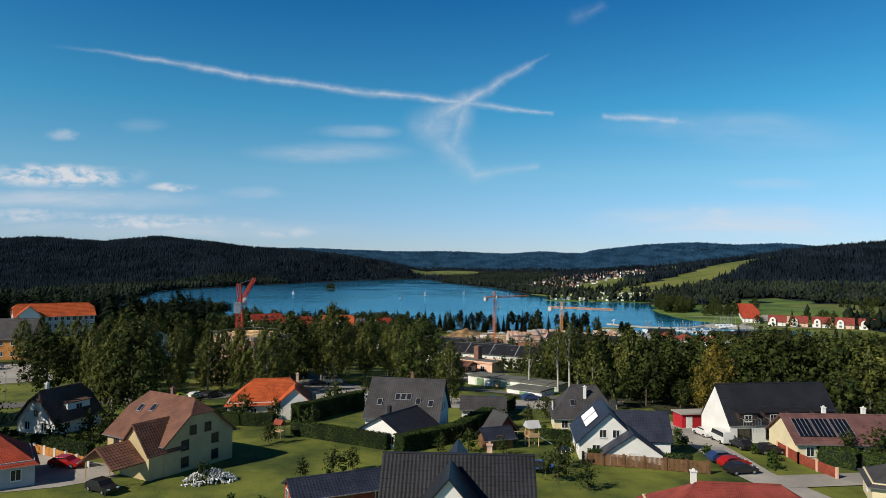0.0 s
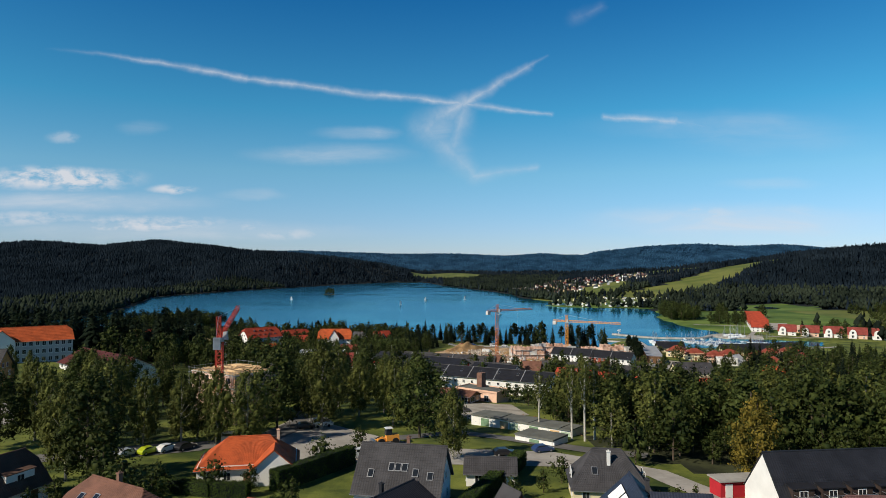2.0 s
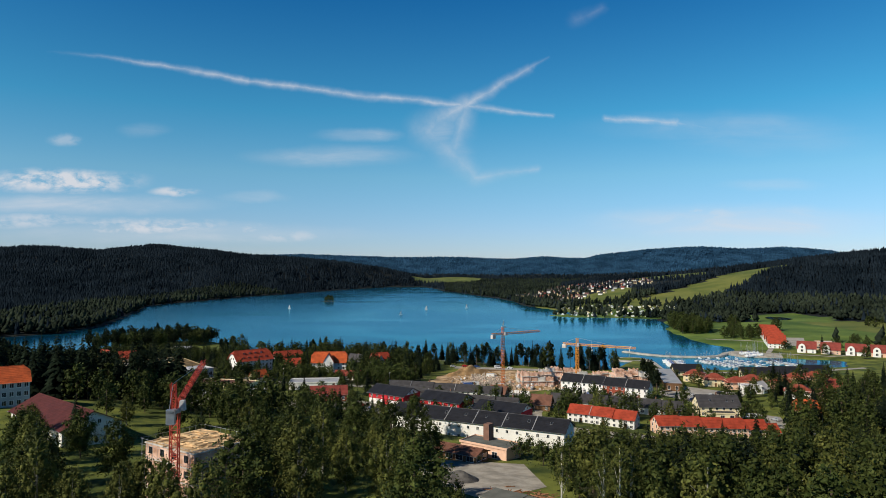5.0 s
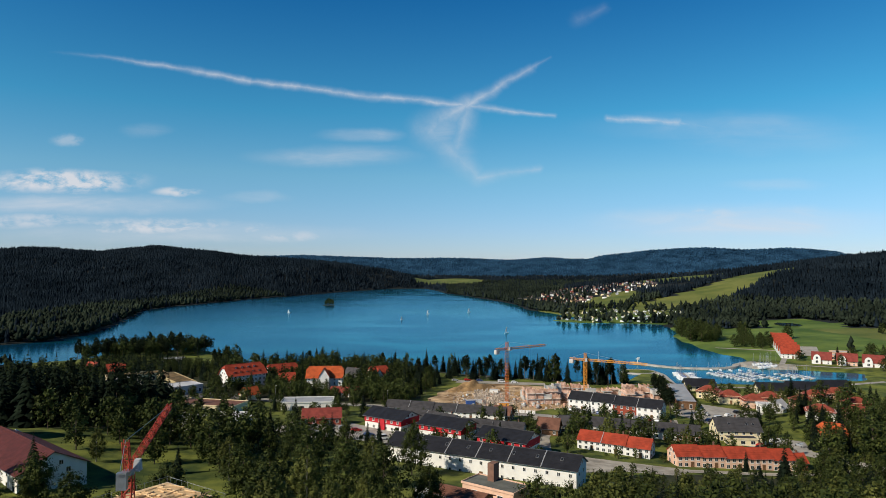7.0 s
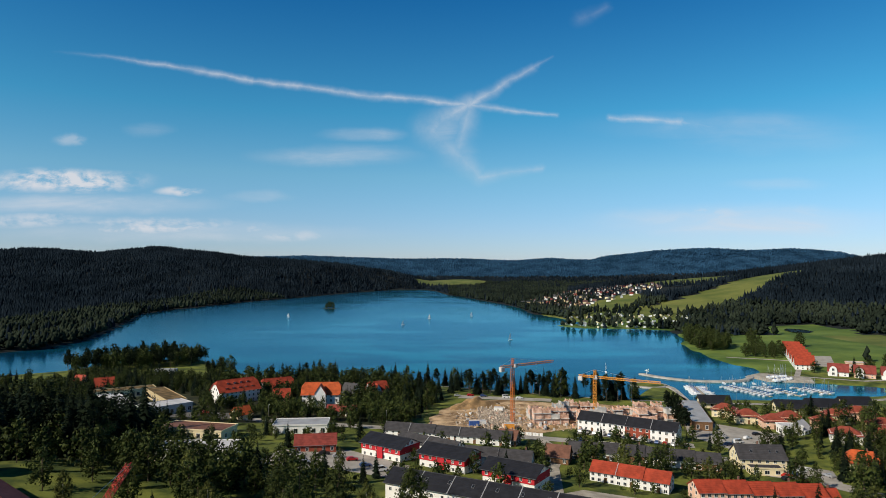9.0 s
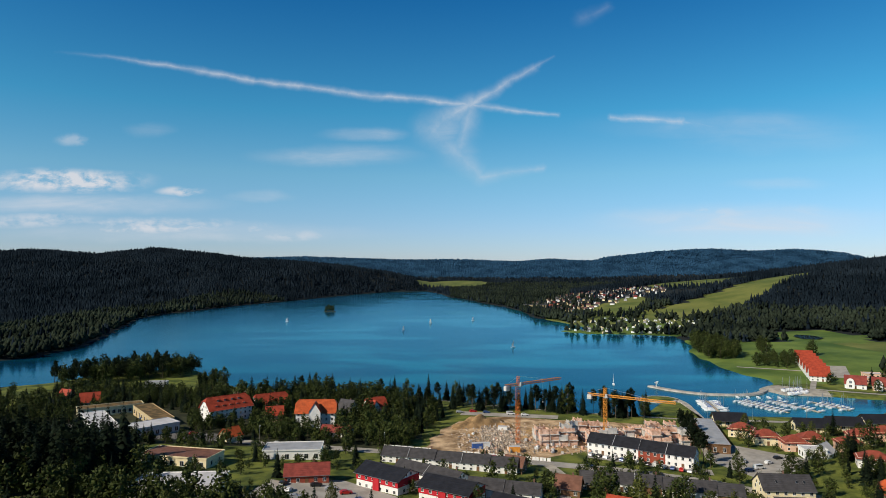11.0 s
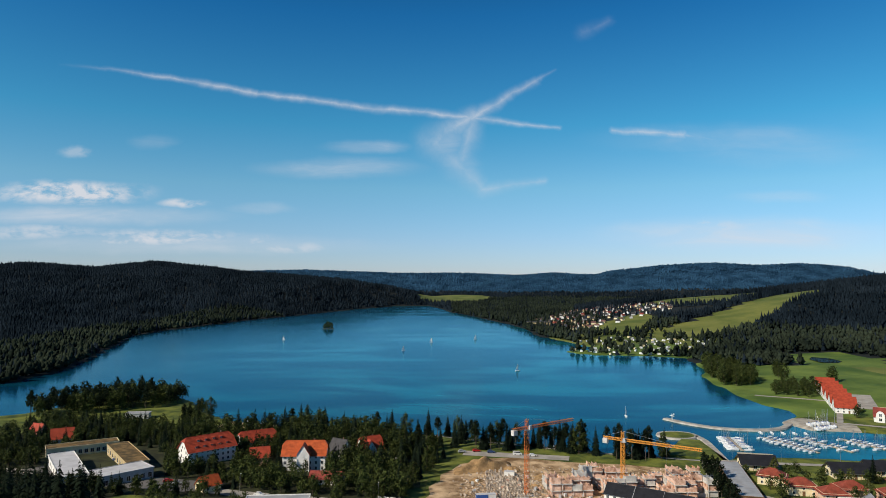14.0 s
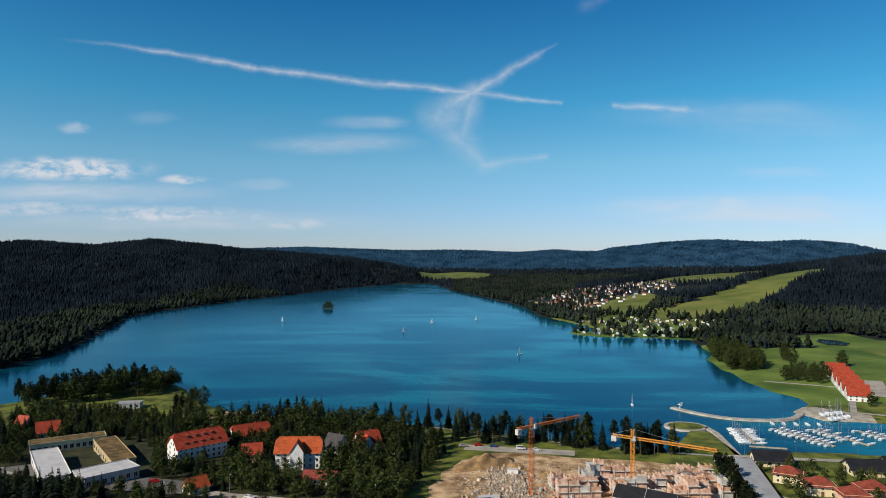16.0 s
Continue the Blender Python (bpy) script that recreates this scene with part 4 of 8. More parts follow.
def dormer(e, x, y, z, rot, w_, d_, h_, roof_m, wall_m):
    """A shed dormer with a window; it faces its own -y."""
    m = pose(x, y, z, 0, 0, rot)
    g = Geo()
    g.solid([(-w_ / 2, 0, 0), (w_ / 2, 0, 0), (w_ / 2, d_, 0), (-w_ / 2, d_, 0)], [(-w_ / 2, 0, h_), (w_ / 2, 0, h_), (w_ / 2, d_, h_ + .3), (-w_ / 2, d_, h_ + .3)])
    o = part("dormer", g, wall_m, e, m=m)
    g = Geo()
    g.solid([(-w_ / 2 - .2, -.25, h_ + .02), (w_ / 2 + .2, -.25, h_ + .02), (w_ / 2 + .2, d_, h_ + .4), (-w_ / 2 - .2, d_, h_ + .4)],
            [(-w_ / 2 - .2, -.25, h_ + .16), (w_ / 2 + .2, -.25, h_ + .16), (w_ / 2 + .2, d_, h_ + .54), (-w_ / 2 - .2, d_, h_ + .54)])
    part("dormer_roof", g, roof_m, o)
    a, b = window_meshes(min(1.1, w_ * .6), h_ * .55, M_FRAME)
    part("window", a, None, o, m=pose(0, 0, h_ * .25, 0, 0, 0))
    part("pane", b, None, o, m=pose(0, -.002, h_ * .25, 0, 0, 0))


def along(x0, y0, x1, y1):
    """Middle, length and turn of a front that runs from one corner to the other, seen from outside left to right."""
    return (x0 + x1) / 2, (y0 + y1) / 2, math.hypot(x1 - x0, y1 - y0), math.degrees(math.atan2(y1 - y0, x1 - x0))


def front_house(name, c0, c1, W, *a, **k):
    """A house given by its two front corners."""
    mx, my, L, rot = along(*c0, *c1)
    r = radians(rot)
    return house(name, mx - math.sin(r) * W / 2, my + math.cos(r) * W / 2, rot, L, W, *a, **k)

# ---- roads, lots, lawns ----
strip("road", [(52, 40), (46, 70), (42, 90), (42, 108), (42, 122), (38, 134), (30, 140)], 5.5, M_PALE, "narrow pale asphalt lane between gardens", "road")
strip("road", [(43, 86), (58, 88), (80, 90)], 5, M_PALE, "pale side lane", "road", lift=.13)
patch("parking_lot", [(-30, 143), (-8, 140), (24, 138), (30, 143), (22, 149), (-2, 152), (-14, 162), (-28, 178), (-38, 182), (-41, 160)], M_PALE, "worn asphalt yard with tree shadows", "parking lot")
strip("road", [(-130, 132), (-90, 138), (-62, 147), (-38, 158), (-34, 180), (-38, 210), (-48, 240)], 6.5, M_ASPHALT, "grey asphalt street under the birches", "road", lift=.12)
patch("parking_lot", [(-66, 141), (-48, 149), (-54, 156), (-74, 148)], M_ASPHALT, "asphalt parking strip by the street", "parking lot", lift=.09)
patch("courtyard", [(-62, 76), (-47, 82), (-42, 86), (-46, 92), (-58, 97), (-70, 92)], M_PALE, "pale paved courtyard in front of the houses", "courtyard")
patch("parking_lot", [(-150, 160), (-112, 160), (-100, 172), (-118, 196), (-160, 196)], M_PALE, "pale forecourt", "parking lot")
patch("yard", [(-2, 230), (22, 228), (24, 200), (10, 186), (-4, 200), (-8, 222)], M_GRAVEL, "dusty builder's yard behind the garages", "yard")
strip("road", [(-14, 158), (4, 168), (30, 150), (40, 146)], 4.5, M_ASPHALT, "asphalt lane in front of the garages", "road", lift=.15)
patch("bare_earth", [(34, 286), (78, 280), (84, 292), (46, 306), (38, 300)], M_GRAVEL, "bare sandy strip below the red-roofed terrace", "plot", lift=.05)
patch("building_plot", [(146, 292), (170, 272), (190, 282), (176, 304), (154, 304)], M_GRAVEL, "bare sandy plot", "plot")
strip("road", [(-260, 452), (-200, 440), (-130, 420), (-90, 408), (-36, 399), (0, 394), (41, 386), (75, 378), (105, 366), (128, 350), (140, 330), (160, 300), (190, 270)], 8.5, M_PALE, "pale main street of the lakeside village", "road", lift=.12)
strip("road", [(42, 384), (47, 360), (40, 334), (36, 300), (46, 280), (70, 288), (110, 290), (150, 300)], 5, M_GRAVEL, "gravelly access lane", "road", lift=.15)
patch("parking_lot", [(-60, 346), (-40, 348), (-14, 326), (-16, 306), (-40, 316), (-58, 330)], M_PALE, "pale parking yard", "parking lot", lift=.1)
patch("parking_lot", [(-70, 320), (-46, 310), (-40, 330), (-66, 345)], M_PALE, "pale parking yard", "parking lot", lift=.08)
patch("parking_lot", [(62, 398), (110, 376), (112, 384), (64, 408)], M_PALE, "parking bays before the terrace", "parking lot", lift=.17)
patch("parking_lot", [(116, 400), (128, 372), (150, 385), (164, 404), (150, 418), (136, 432), (124, 430)], M_PALE, "pale square by the marina", "square", lift=.09)
patch("parking_lot", [(122, 336), (146, 326), (152, 344), (138, 356)], M_PALE, "pale parking yard", "parking lot", lift=.18)
patch("quay_square", [(128, 470), (146, 462), (148, 486), (134, 486)], M_STONE, "pale concrete quay at the head of the mole", "quay", lift=.14)
strip("path", [(146, 484), (164, 480), (200, 476), (226, 478), (290, 500)], 4.5, M_PALE, "pale quay path", "path", lift=.15)
patch("building_site", [(-13, 403), (36, 390), (62, 410), (112, 400), (118, 466), (90, 474), (60, 477), (34, 485), (20, 482), (10, 473), (5, 470), (1, 459), (-5, 448), (-5, 438), (-10, 428), (-9, 416)], M_SAND, "ochre sandy ground of a building site", "building site", lift=.07)
patch("car_park", [(6, 488), (62, 480), (64, 489), (8, 498)], M_PALE, "pale gravel car park by the lake path", "parking lot", lift=.13)
patch("beach", [(-150, 552), (-116, 548), (-112, 562), (-150, 574)], M_SAND, "pale sandy beach", "beach", lift=.1)
strip("path", [(-110, 556), (-60, 548), (-20, 540), (30, 515), (80, 497), (140, 482)], 2.5, M_PALE, "pale lakeside path", "path", lift=.15)
patch("car_park", [(-150, 414), (-112, 408), (-100, 424), (-138, 432), (-200, 452), (-205, 442)], M_ASPHALT, "grey asphalt forecourt", "parking lot", lift=.14)
patch("boat_yard", [(222, 582), (212, 562), (226, 545), (262, 556), (268, 572), (240, 600)], M_GRAVEL, "gravelly boat yard", "boat yard", lift=.2)
strip("path", [(255, 690), (300, 660), (285, 620), (262, 580), (300, 560), (360, 575)], 4, M_PALE, "pale lane by the holiday houses", "path", lift=.15)
patch("parking_lot", [(292, 640), (318, 690), (345, 680), (318, 625)], M_PALE, "pale parking lane", "parking lot", lift=.15)

# ---- the near gardens ----
h = house("white_house", -66.0, 115, 72, 9.5, 8.2, 2.7, 7.2, T_DARKBROWN, M_WHITE, "white house with a dark brown tiled roof and dormer", near=True, chim=((-.28, .02),), chim_m=M_WHITE, floors=1, hip=.3)
dormer(h, .8, -3.2, 3.0, 0, 4.6, 3.6, 1.8, T_DARKBROWN, M_WHITE)
h = house("beige_house", -38.4, 94.4, -31, 12.4, 11.2, 4.5, 9.2, T_BROWN, M_BEIGE, "large beige house with a brown half-hipped roof", hip=.34, near=True, floors=2, chim=((-.05, .06),), sky=((-.3, -1, .6), (-.1, -1, .65)), back=True, frame_m=M_DARKFRAME)
wing(h, 3.1, -5.3, -90, 5.0, 6.0, 3.7, 7.1, T_BROWN, M_BEIGE)
h = thing("carport", pose(-41.4, 85.6, ground_z(-41.4, 85.6), 0, 0, 61), "open brown-tiled carport beside the beige house", "carport")
for px, py in ((-3, -2.4), (3, -2.4), (-3, 2.4), (3, 2.4)):
    g = Geo()
    g.bar((px, py, -.5), (px, py, 2.6), .1)
    part("post", g, M_WOODPALE, h)
g = Geo()
for a, b, c, d in roof_planes(6.2, 6.4, 2.6, 4.7, 0, .3)[0]:
    slope(g, a, b, c, d, 9, 34, .03, .026)
    slab(g, a, b, c, d)
part("roof", g, T_BROWN, h)
house("red_roofed_house", -58, 83, 35, 12, 9, 3.0, 6.5, T_RED, M_GREYWALL, "low house with a bright red tiled roof", hip=1.0, near=True, chim=())
h = house("orange_roofed_house", -33.5, 131, 12, 16, 9, 3.2, 7.0, T_ORANGE, M_WHITE, "white bungalow with a bright orange hipped tile roof", hip=1.0, near=True, chim=((.3, .1),), chim_m=M_PINK)
wing(h, 4.4, -4.2, -90, 4.5, 7.0, 3.2, 6.2, T_ORANGE, M_WHITE)
h = house("grey_roofed_house", -5.8, 115.5, -10, 12.2, 11, 3.6, 9.0, T_GREY, M_WHITE, "white house with a large dark grey tiled roof and skylights", near=True, floors=1,
          chim=((.05, .02),), sky=((-.34, -1, .35), (-.1, -1, .5), (-.02, -1, .5), (.06, -1, .5), (.2, -1, .4), (.38, -1, .35)))
h = house("low_house", -6.8, 106.3, 57, 9.0, 8.6, 2.6, 4.9, T_BLACK, M_WHITE, "low white house with a glossy dark gable roof", near=True, chim=((-.1, .15),), chim_m=T_BLACK)
h = house("small_house", 8.0, 128, -4, 8, 5, 2.5, 4.3, T_GREY, M_WHITE, "small white outbuilding with a grey roof", near=True, chim=())
h = house("black_roofed_house", 1.6, 63, -3, 13.4, 10.5, 3.6, 9.4, T_BLACK, M_WHITE, "white house with a black pantile roof and front gable", near=True, chim=((.22, .04),), chim_m=M_BLOCK)
wing(h, -.6, -4.2, -90, 4.6, 8.4, 4.4, 9.3, T_BLACK, M_WHITE)
wing(h, -.2, 4.4, 90, 5, 6.4, 4.6, 9.0, T_BLACK, M_WHITE)
h = house("solar_house", 24.8, 101.2, -96, 10.3, 8.6, 3.0, 7.0, T_BLUE, M_WHITE, "white house with dark blue roof and solar collectors", near=True, chim=((-.2, .2),), chim_m=T_GREY)
wing(h, 5.4, 2.9, 0, 5.0, 8.0, 1.9, 4.7, T_BLUE, M_WHITE)
wing(h, .4, 5.4, 90, 7.0, 6.6, 3.0, 6.4, T_BLUE, M_WHITE)
for q in (-1.9, 1.7):
    g = Geo()
    g.box(-1.5, 1.5, -1.3, 1.3, .05, .12)
    sp = part("solar_collector", g, M_RUBBER, h, m=pose(q, -2.15, 5.05, 43, 0, 0))
    # tubes in plain white, which puts the collectors' glints into their colour
    for k in range(9):
        g = Geo()
        g.bar((-1.4 + .35 * k, -1.2, .17), (-1.4 + .35 * k, 1.2, .15), .09, 0, 6)
        part("tube", g, M_HULL, sp)
h = house("brown_roofed_house", 25.5, 119.5, -6, 11, 9, 3.0, 7.6, T_GREY, M_CREAM, "cream house with a dark brown pyramid roof", hip=.95, near=True, chim=((.0, -.2),), chim_m=M_WHITE, sky=((-.2, -1, .4),))
h = house("white_barn_house", 55.5, 112.5, 7, 19.5, 9.0, 3.2, 9.0, T_BLACK, M_WHITE, "bright white modern house with a steep black roof", near=True, over=.1, chim=(), gable_win=0, rows=4, win=(2.2, 1.6), frame_m=M_DARKFRAME)
for q in range(4):
    dormer(h, -6.5 + q * 4.4, -4.3, 3.3, 0, 3.2, 2.4, 1.7, T_BLACK, M_DARKFRAME)
for q in range(4):
    g = Geo()
    for s in (-1.5, 1.5):
        g.bar((s, -1.0, 0), (s, -1.0, 1.1), .05)
        g.bar((s, -1.0, 1.1), (s, 0, 1.1), .05)
    g.bar((-1.5, -1.0, 1.1), (1.5, -1.0, 1.1), .05)
    for b in range(7):
        g.bar((-1.5 + .5 * b, -1.0, .1), (-1.5 + .5 * b, -1.0, 1.1), .025)
    part("balcony_rail", g, M_METAL, h, m=pose(-6.5 + q * 4.4, -4.4, 3.2, 0, 0, 0))
h = house("maroon_roofed_house", 62, 100.0, -2, 21, 9.0, 3.0, 6.0, T_MAUVE, M_CREAM, "cream bungalow with a maroon roof and solar frames", near=True, chim=((-.2, .05), (.08, .05)), chim_m=M_WHITE, gable_win=0)
for q in range(3):
    g = Geo()
    g.box(-1.25, 1.25, -1.7, 1.7, .06, .14)
    sp = part("solar_panel", g, M_PANEL, h, m=pose(-8.6 + q * 2.75, -2.4, 4.5, 33, 0, 0))
    for k in range(5):
        g = Geo()
        g.bar((-1.25 + .625 * k, -1.75, .16), (-1.25 + .625 * k, 1.75, .16), .035)
        part("rail", g, M_METAL, sp)
house("maroon_roofed_bungalow", 29.5, 66, -6, 17, 9, 2.9, 5.9, T_DARKRED, M_CREAM, "bungalow with a brick-red hipped tile roof", hip=1.0, near=True, chim=((-.25, .05),), chim_m=M_WHITE)
house("grey_roofed_garage", 55.5, 78.5, -25, 9, 7, 2.6, 4.8, T_GREY, M_CREAM, "cream garage with a dark grey hipped roof", hip=1.0, near=True, chim=())
house("red_garage", -11.6, 76.5, 24, 11.5, 6, 2.4, 3.6, T_BLUE, M_WOODRED, "long red-boarded garage with a dark sheet roof", near=True, chim=(), rows=3, over=.4)
house("red_hut", 9.6, 108.6, -62, 3.6, 3.2, 2.4, 4.4, T_GREY, M_WOODRED, "small red-boarded garden hut with a grey gable roof", near=True, chim=(), rows=1, gable_win=0, category="hut")
house("garden_shed", 8.4, 103.5, 20, 4.4, 3.4, 1.9, 3.0, T_BLUE, M_WOOD, "dark garden shed with a blue sheet roof", near=True, chim=(), rows=1, gable_win=0, category="shed")
h = thing("red_kiosk", pose(46.5, 121.5, ground_z(46, 121), 0, 0, 8), "flat red container shed with white doors", "shed")
g = Geo()
g.box(-3.6, 3.6, -1.6, 1.6, -.3, 2.6)
part("body", g, M_REDWALL, h)
g = Geo()
g.box(-3.9, 3.9, -2.0, 1.9, 2.6, 2.8)
part("roof", g, M_PALE, h)
for q in (-2.2, 2.6):
    g = Geo()
    g.box(-.6, .6, -.05, .03, 0, 2.2)
    part("door", g, M_WHITE, h, m=pose(q, -1.6, 0))
house("white_villa", 141, 222, -20, 12, 10, 5.4, 9.0, T_RED, M_WHITE, "white two-storey house with a red roof", floors=2, chim=((.2, .1), (-.2, .1)))
house("timber_lodge", -141, 208, 8, 26, 11, 6.6, 12.0, T_GREY, M_WOODORANGE, "orange-boarded lodge with a large slate-grey roof", floors=2, chim=((.25, .1),))

# hedges
def hedge(line, wd, hh, label, den=58):
    pts, nor = [], []
    for (ax, ay), (bx, by) in zip(line, line[1:]):
        l = math.hypot(bx - ax, by - ay)
        n = int(l * (2 * hh + wd) * den)
        t = rng.uniform(0, 1, n)
        u = rng.uniform(-1, 1, n)
        side = rng.uniform(0, 1, n) < wd / (wd + 2 * hh)
        nx, ny = -(by - ay) / l, (bx - ax) / l
        off = np.where(side, u * wd / 2, np.sign(u) * wd / 2) + rng.normal(0, .06, n)
        zz = np.where(side, hh, rng.uniform(0, hh, n)) + rng.normal(0, .06, n)
        x, y = ax + (bx - ax) * t + nx * off, ay + (by - ay) * t + ny * off
        gzv = np.array([ground_z(ax + (bx - ax) * q, ay + (by - ay) * q) for q in np.linspace(0, 1, 12)])
        pts.append(np.stack([x, y, zz + np.interp(t, np.linspace(0, 1, 12), gzv)], 1))
        nn = np.stack([np.where(side, 0, np.sign(u) * nx), np.where(side, 0, np.sign(u) * ny), np.where(side, 1, .2)], 1) + rng.normal(0, .5, (n, 3))
        nor.append(nn / np.linalg.norm(nn, axis=1, keepdims=True))
    for (ax, ay), (bx, by) in ((line[0], line[1]), (line[-1], line[-2])):
        l = math.hypot(bx - ax, by - ay)
        n = int(wd * hh * den * 1.3)
        u, zz = rng.uniform(-.5, .5, n) * wd, rng.uniform(0, hh, n)
        dx, dy = (bx - ax) / l, (by - ay) / l
        off = rng.normal(0, .06, n) + .1
        pts.append(np.stack([ax - dy * u + dx * off, ay + dx * u + dy * off, zz + ground_z(ax, ay)], 1))
        nn = np.array([-dx, -dy, .2]) + rng.normal(0, .5, (n, 3))
        nor.append(nn / np.linalg.norm(nn, axis=1, keepdims=True))
    v, f = leaf_quads(np.concatenate(pts), np.concatenate(nor), .095)
    e = thing("hedge", Matrix(), label, "hedge")
    part("foliage", array_mesh("foliage", v, f, L_HEDGE), None, e)
    # solid near-black core, its colour standing for the shade between the leaves
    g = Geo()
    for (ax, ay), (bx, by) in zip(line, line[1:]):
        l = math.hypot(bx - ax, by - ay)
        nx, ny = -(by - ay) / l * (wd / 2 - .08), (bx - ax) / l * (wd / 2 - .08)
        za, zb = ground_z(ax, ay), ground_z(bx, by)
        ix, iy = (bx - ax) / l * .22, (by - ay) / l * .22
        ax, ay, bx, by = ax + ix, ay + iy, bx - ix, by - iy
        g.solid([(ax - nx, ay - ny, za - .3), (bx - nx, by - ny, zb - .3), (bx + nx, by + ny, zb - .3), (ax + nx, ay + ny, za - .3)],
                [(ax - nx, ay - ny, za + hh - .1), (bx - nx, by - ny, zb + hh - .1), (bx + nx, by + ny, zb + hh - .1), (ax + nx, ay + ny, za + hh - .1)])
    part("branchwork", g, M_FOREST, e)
    return e


hedge([(-25, 111.5), (-8, 101)], 1.3, 2.3, "long clipped green thuja hedge round the lawn")
hedge([(-6.5, 99.5), (2.5, 108), (7.5, 122), (14.5, 140)], 2.2, 2.6, "tall broad green hedge between the gardens")
hedge([(-46, 122.5), (-36, 119.5), (-30, 119)], 1.8, 2.2, "bushy green hedge before the orange-roofed bungalow")
hedge([(-27, 122), (-17, 140)], 2.0, 3.4, "tall green hedge along the garden")
hedge([(-62, 101), (-50, 95)], 1.2, 2.0, "dark clipped hedge behind the courtyard")
hedge([(21, 95.5), (35, 92.5)], 1.0, 1.7, "clipped hedge along the wooden fence")
hedge([(15.5, 110), (22, 108)], 1.0, 1.6, "dark hedge behind the playground")
hedge([(54, 98), (58, 92), (64, 90)], 2.4, 2.4, "overgrown shrub hedge by the lane")


def fence(line, hh, label, mat, gap=2.2, board=.16, post_m=None):
    e = thing("fence", Matrix(), label, "fence")
    for (ax, ay), (bx, by) in zip(line, line[1:]):
        l = math.hypot(bx - ax, by - ay)
        n = max(1, int(l / gap))
        for k in range(n + 1):
            t = k / n
            x, y = ax + (bx - ax) * t, ay + (by - ay) * t
            z = ground_z(x, y)
            g = Geo()
            g.box(x - .14, x + .14, y - .14, y + .14, z - .3, z + hh + .12)
            part("post", g, post_m or mat, e)
            if k < n:
                x2, y2 = ax + (bx - ax) * (k + 1) / n, ay + (by - ay) * (k + 1) / n
                z2 = ground_z(x2, y2)
                m = int(l / n / board)
                g = Geo()
                for q in range(m):
                    u = (q + .5) / m
                    px, py, pz = x + (x2 - x) * u, y + (y2 - y) * u, z + (z2 - z) * u
                    dx, dy = (bx - ax) / l * board * .42, (by - ay) / l * board * .42
                    o = [(px - dx, py - dy), (px + dx, py + dy), (px + dx - dy * .2, py + dy + dx * .2), (px - dx - dy * .2, py - dy + dx * .2)]
                    g = Geo()
                    g.solid([(a, b, pz + .08) for a, b in o], [(a, b, pz + hh) for a, b in o])
                    part("board", g, mat, e)
    return e


fence([(20, 94), (36, 89.5)], 1.7, "weathered grey board fence behind the hedge", M_WOOD, 2.4)
fence([(51.5, 102), (51, 95), (52, 87.5)], 1.5, "red-brown board fence with plastered posts", M_WOODRED, 2.6, .14, M_PINK)
fence([(-60, 98), (-48, 90.5)], 1.3, "orange board fence with pale posts", M_WOODORANGE, 2.6, .2, M_WHITE)

# garden things
e = thing("play_tower", pose(14.2, 104.5, ground_z(14, 104), 0, 0, 15), "wooden children's play tower with a slide", "play tower")
for px, py in ((-.8, -.8), (.8, -.8), (-.8, .8), (.8, .8)):
    g = Geo()
    g.bar((px, py, -.2), (px, py, 3.0), .07)
    part("post", g, M_WOODPALE, e)
g = Geo()
g.box(-.9, .9, -.9, .9, 1.4, 1.5)
g.box(-.9, .9, -.92, -.86, 1.5, 2.1)
g.box(-.9, .9, .86, .92, 1.5, 2.1)
part("platform", g, M_WOODPALE, e)
g = Geo()
g.solid([(-1.1, -1.1, 2.9), (1.1, -1.1, 2.9), (1.1, 1.1, 2.9), (-1.1, 1.1, 2.9)], [(-1.1, -.05, 3.9), (1.1, -.05, 3.9), (1.1, .05, 3.9), (-1.1, .05, 3.9)])
part("roof", g, T_FLAT, e)
g = Geo()
g.solid([(.9, -.3, 1.4), (3.2, -.3, .1), (3.2, .3, .1), (.9, .3, 1.4)], [(.9, -.3, 1.5), (3.2, -.3, .2), (3.2, .3, .2), (.9, .3, 1.5)])
part("slide", g, M_HULL, e)
g = Geo()
g.bar((-3.6, -.7, 0), (-3.6, 0, 2.3), .06)
g.bar((-3.6, .7, 0), (-3.6, 0, 2.3), .06)
g.bar((-3.6, 0, 2.3), (-.8, 0, 2.3), .06)
g.bar((-2.4, 0, 2.3), (-2.4, 0, .5), .02)
part("swing", g, M_WOODPALE, e)
e = thing("trampoline", pose(13.2, 90.5, ground_z(13, 90)), "round garden trampoline with a blue rim", "trampoline")
g = Geo()
ring = [(2.0 * math.cos(a * math.pi / 10), 2.0 * math.sin(a * math.pi / 10)) for a in range(20)]
g.solid([(x, y, .82) for x, y in ring], [(x, y, .86) for x, y in ring])
part("mat", g, M_RUBBER, e)
g = Geo()
for (x, y), (x2, y2) in zip(ring, ring[1:] + ring[:1]):
    g.solid([(x * .86, y * .86, .87), (x2 * .86, y2 * .86, .87), (x2 * 1.06, y2 * 1.06, .87), (x * 1.06, y * 1.06, .87)],
            [(x * .86, y * .86, .94), (x2 * .86, y2 * .86, .94), (x2 * 1.06, y2 * 1.06, .94), (x * 1.06, y * 1.06, .94)])
part("rim", g, M_SAILBLUE, e)
for a in range(0, 20, 4):
    g = Geo()
    g.bar((ring[a][0], ring[a][1], -.1), (ring[a][0], ring[a][1], .85), .04)
    part("leg", g, M_METAL, e)
e = thing("paddling_pool", pose(18.4, 100.5, ground_z(18, 100)), "small round white garden pool", "pool")
g = Geo()
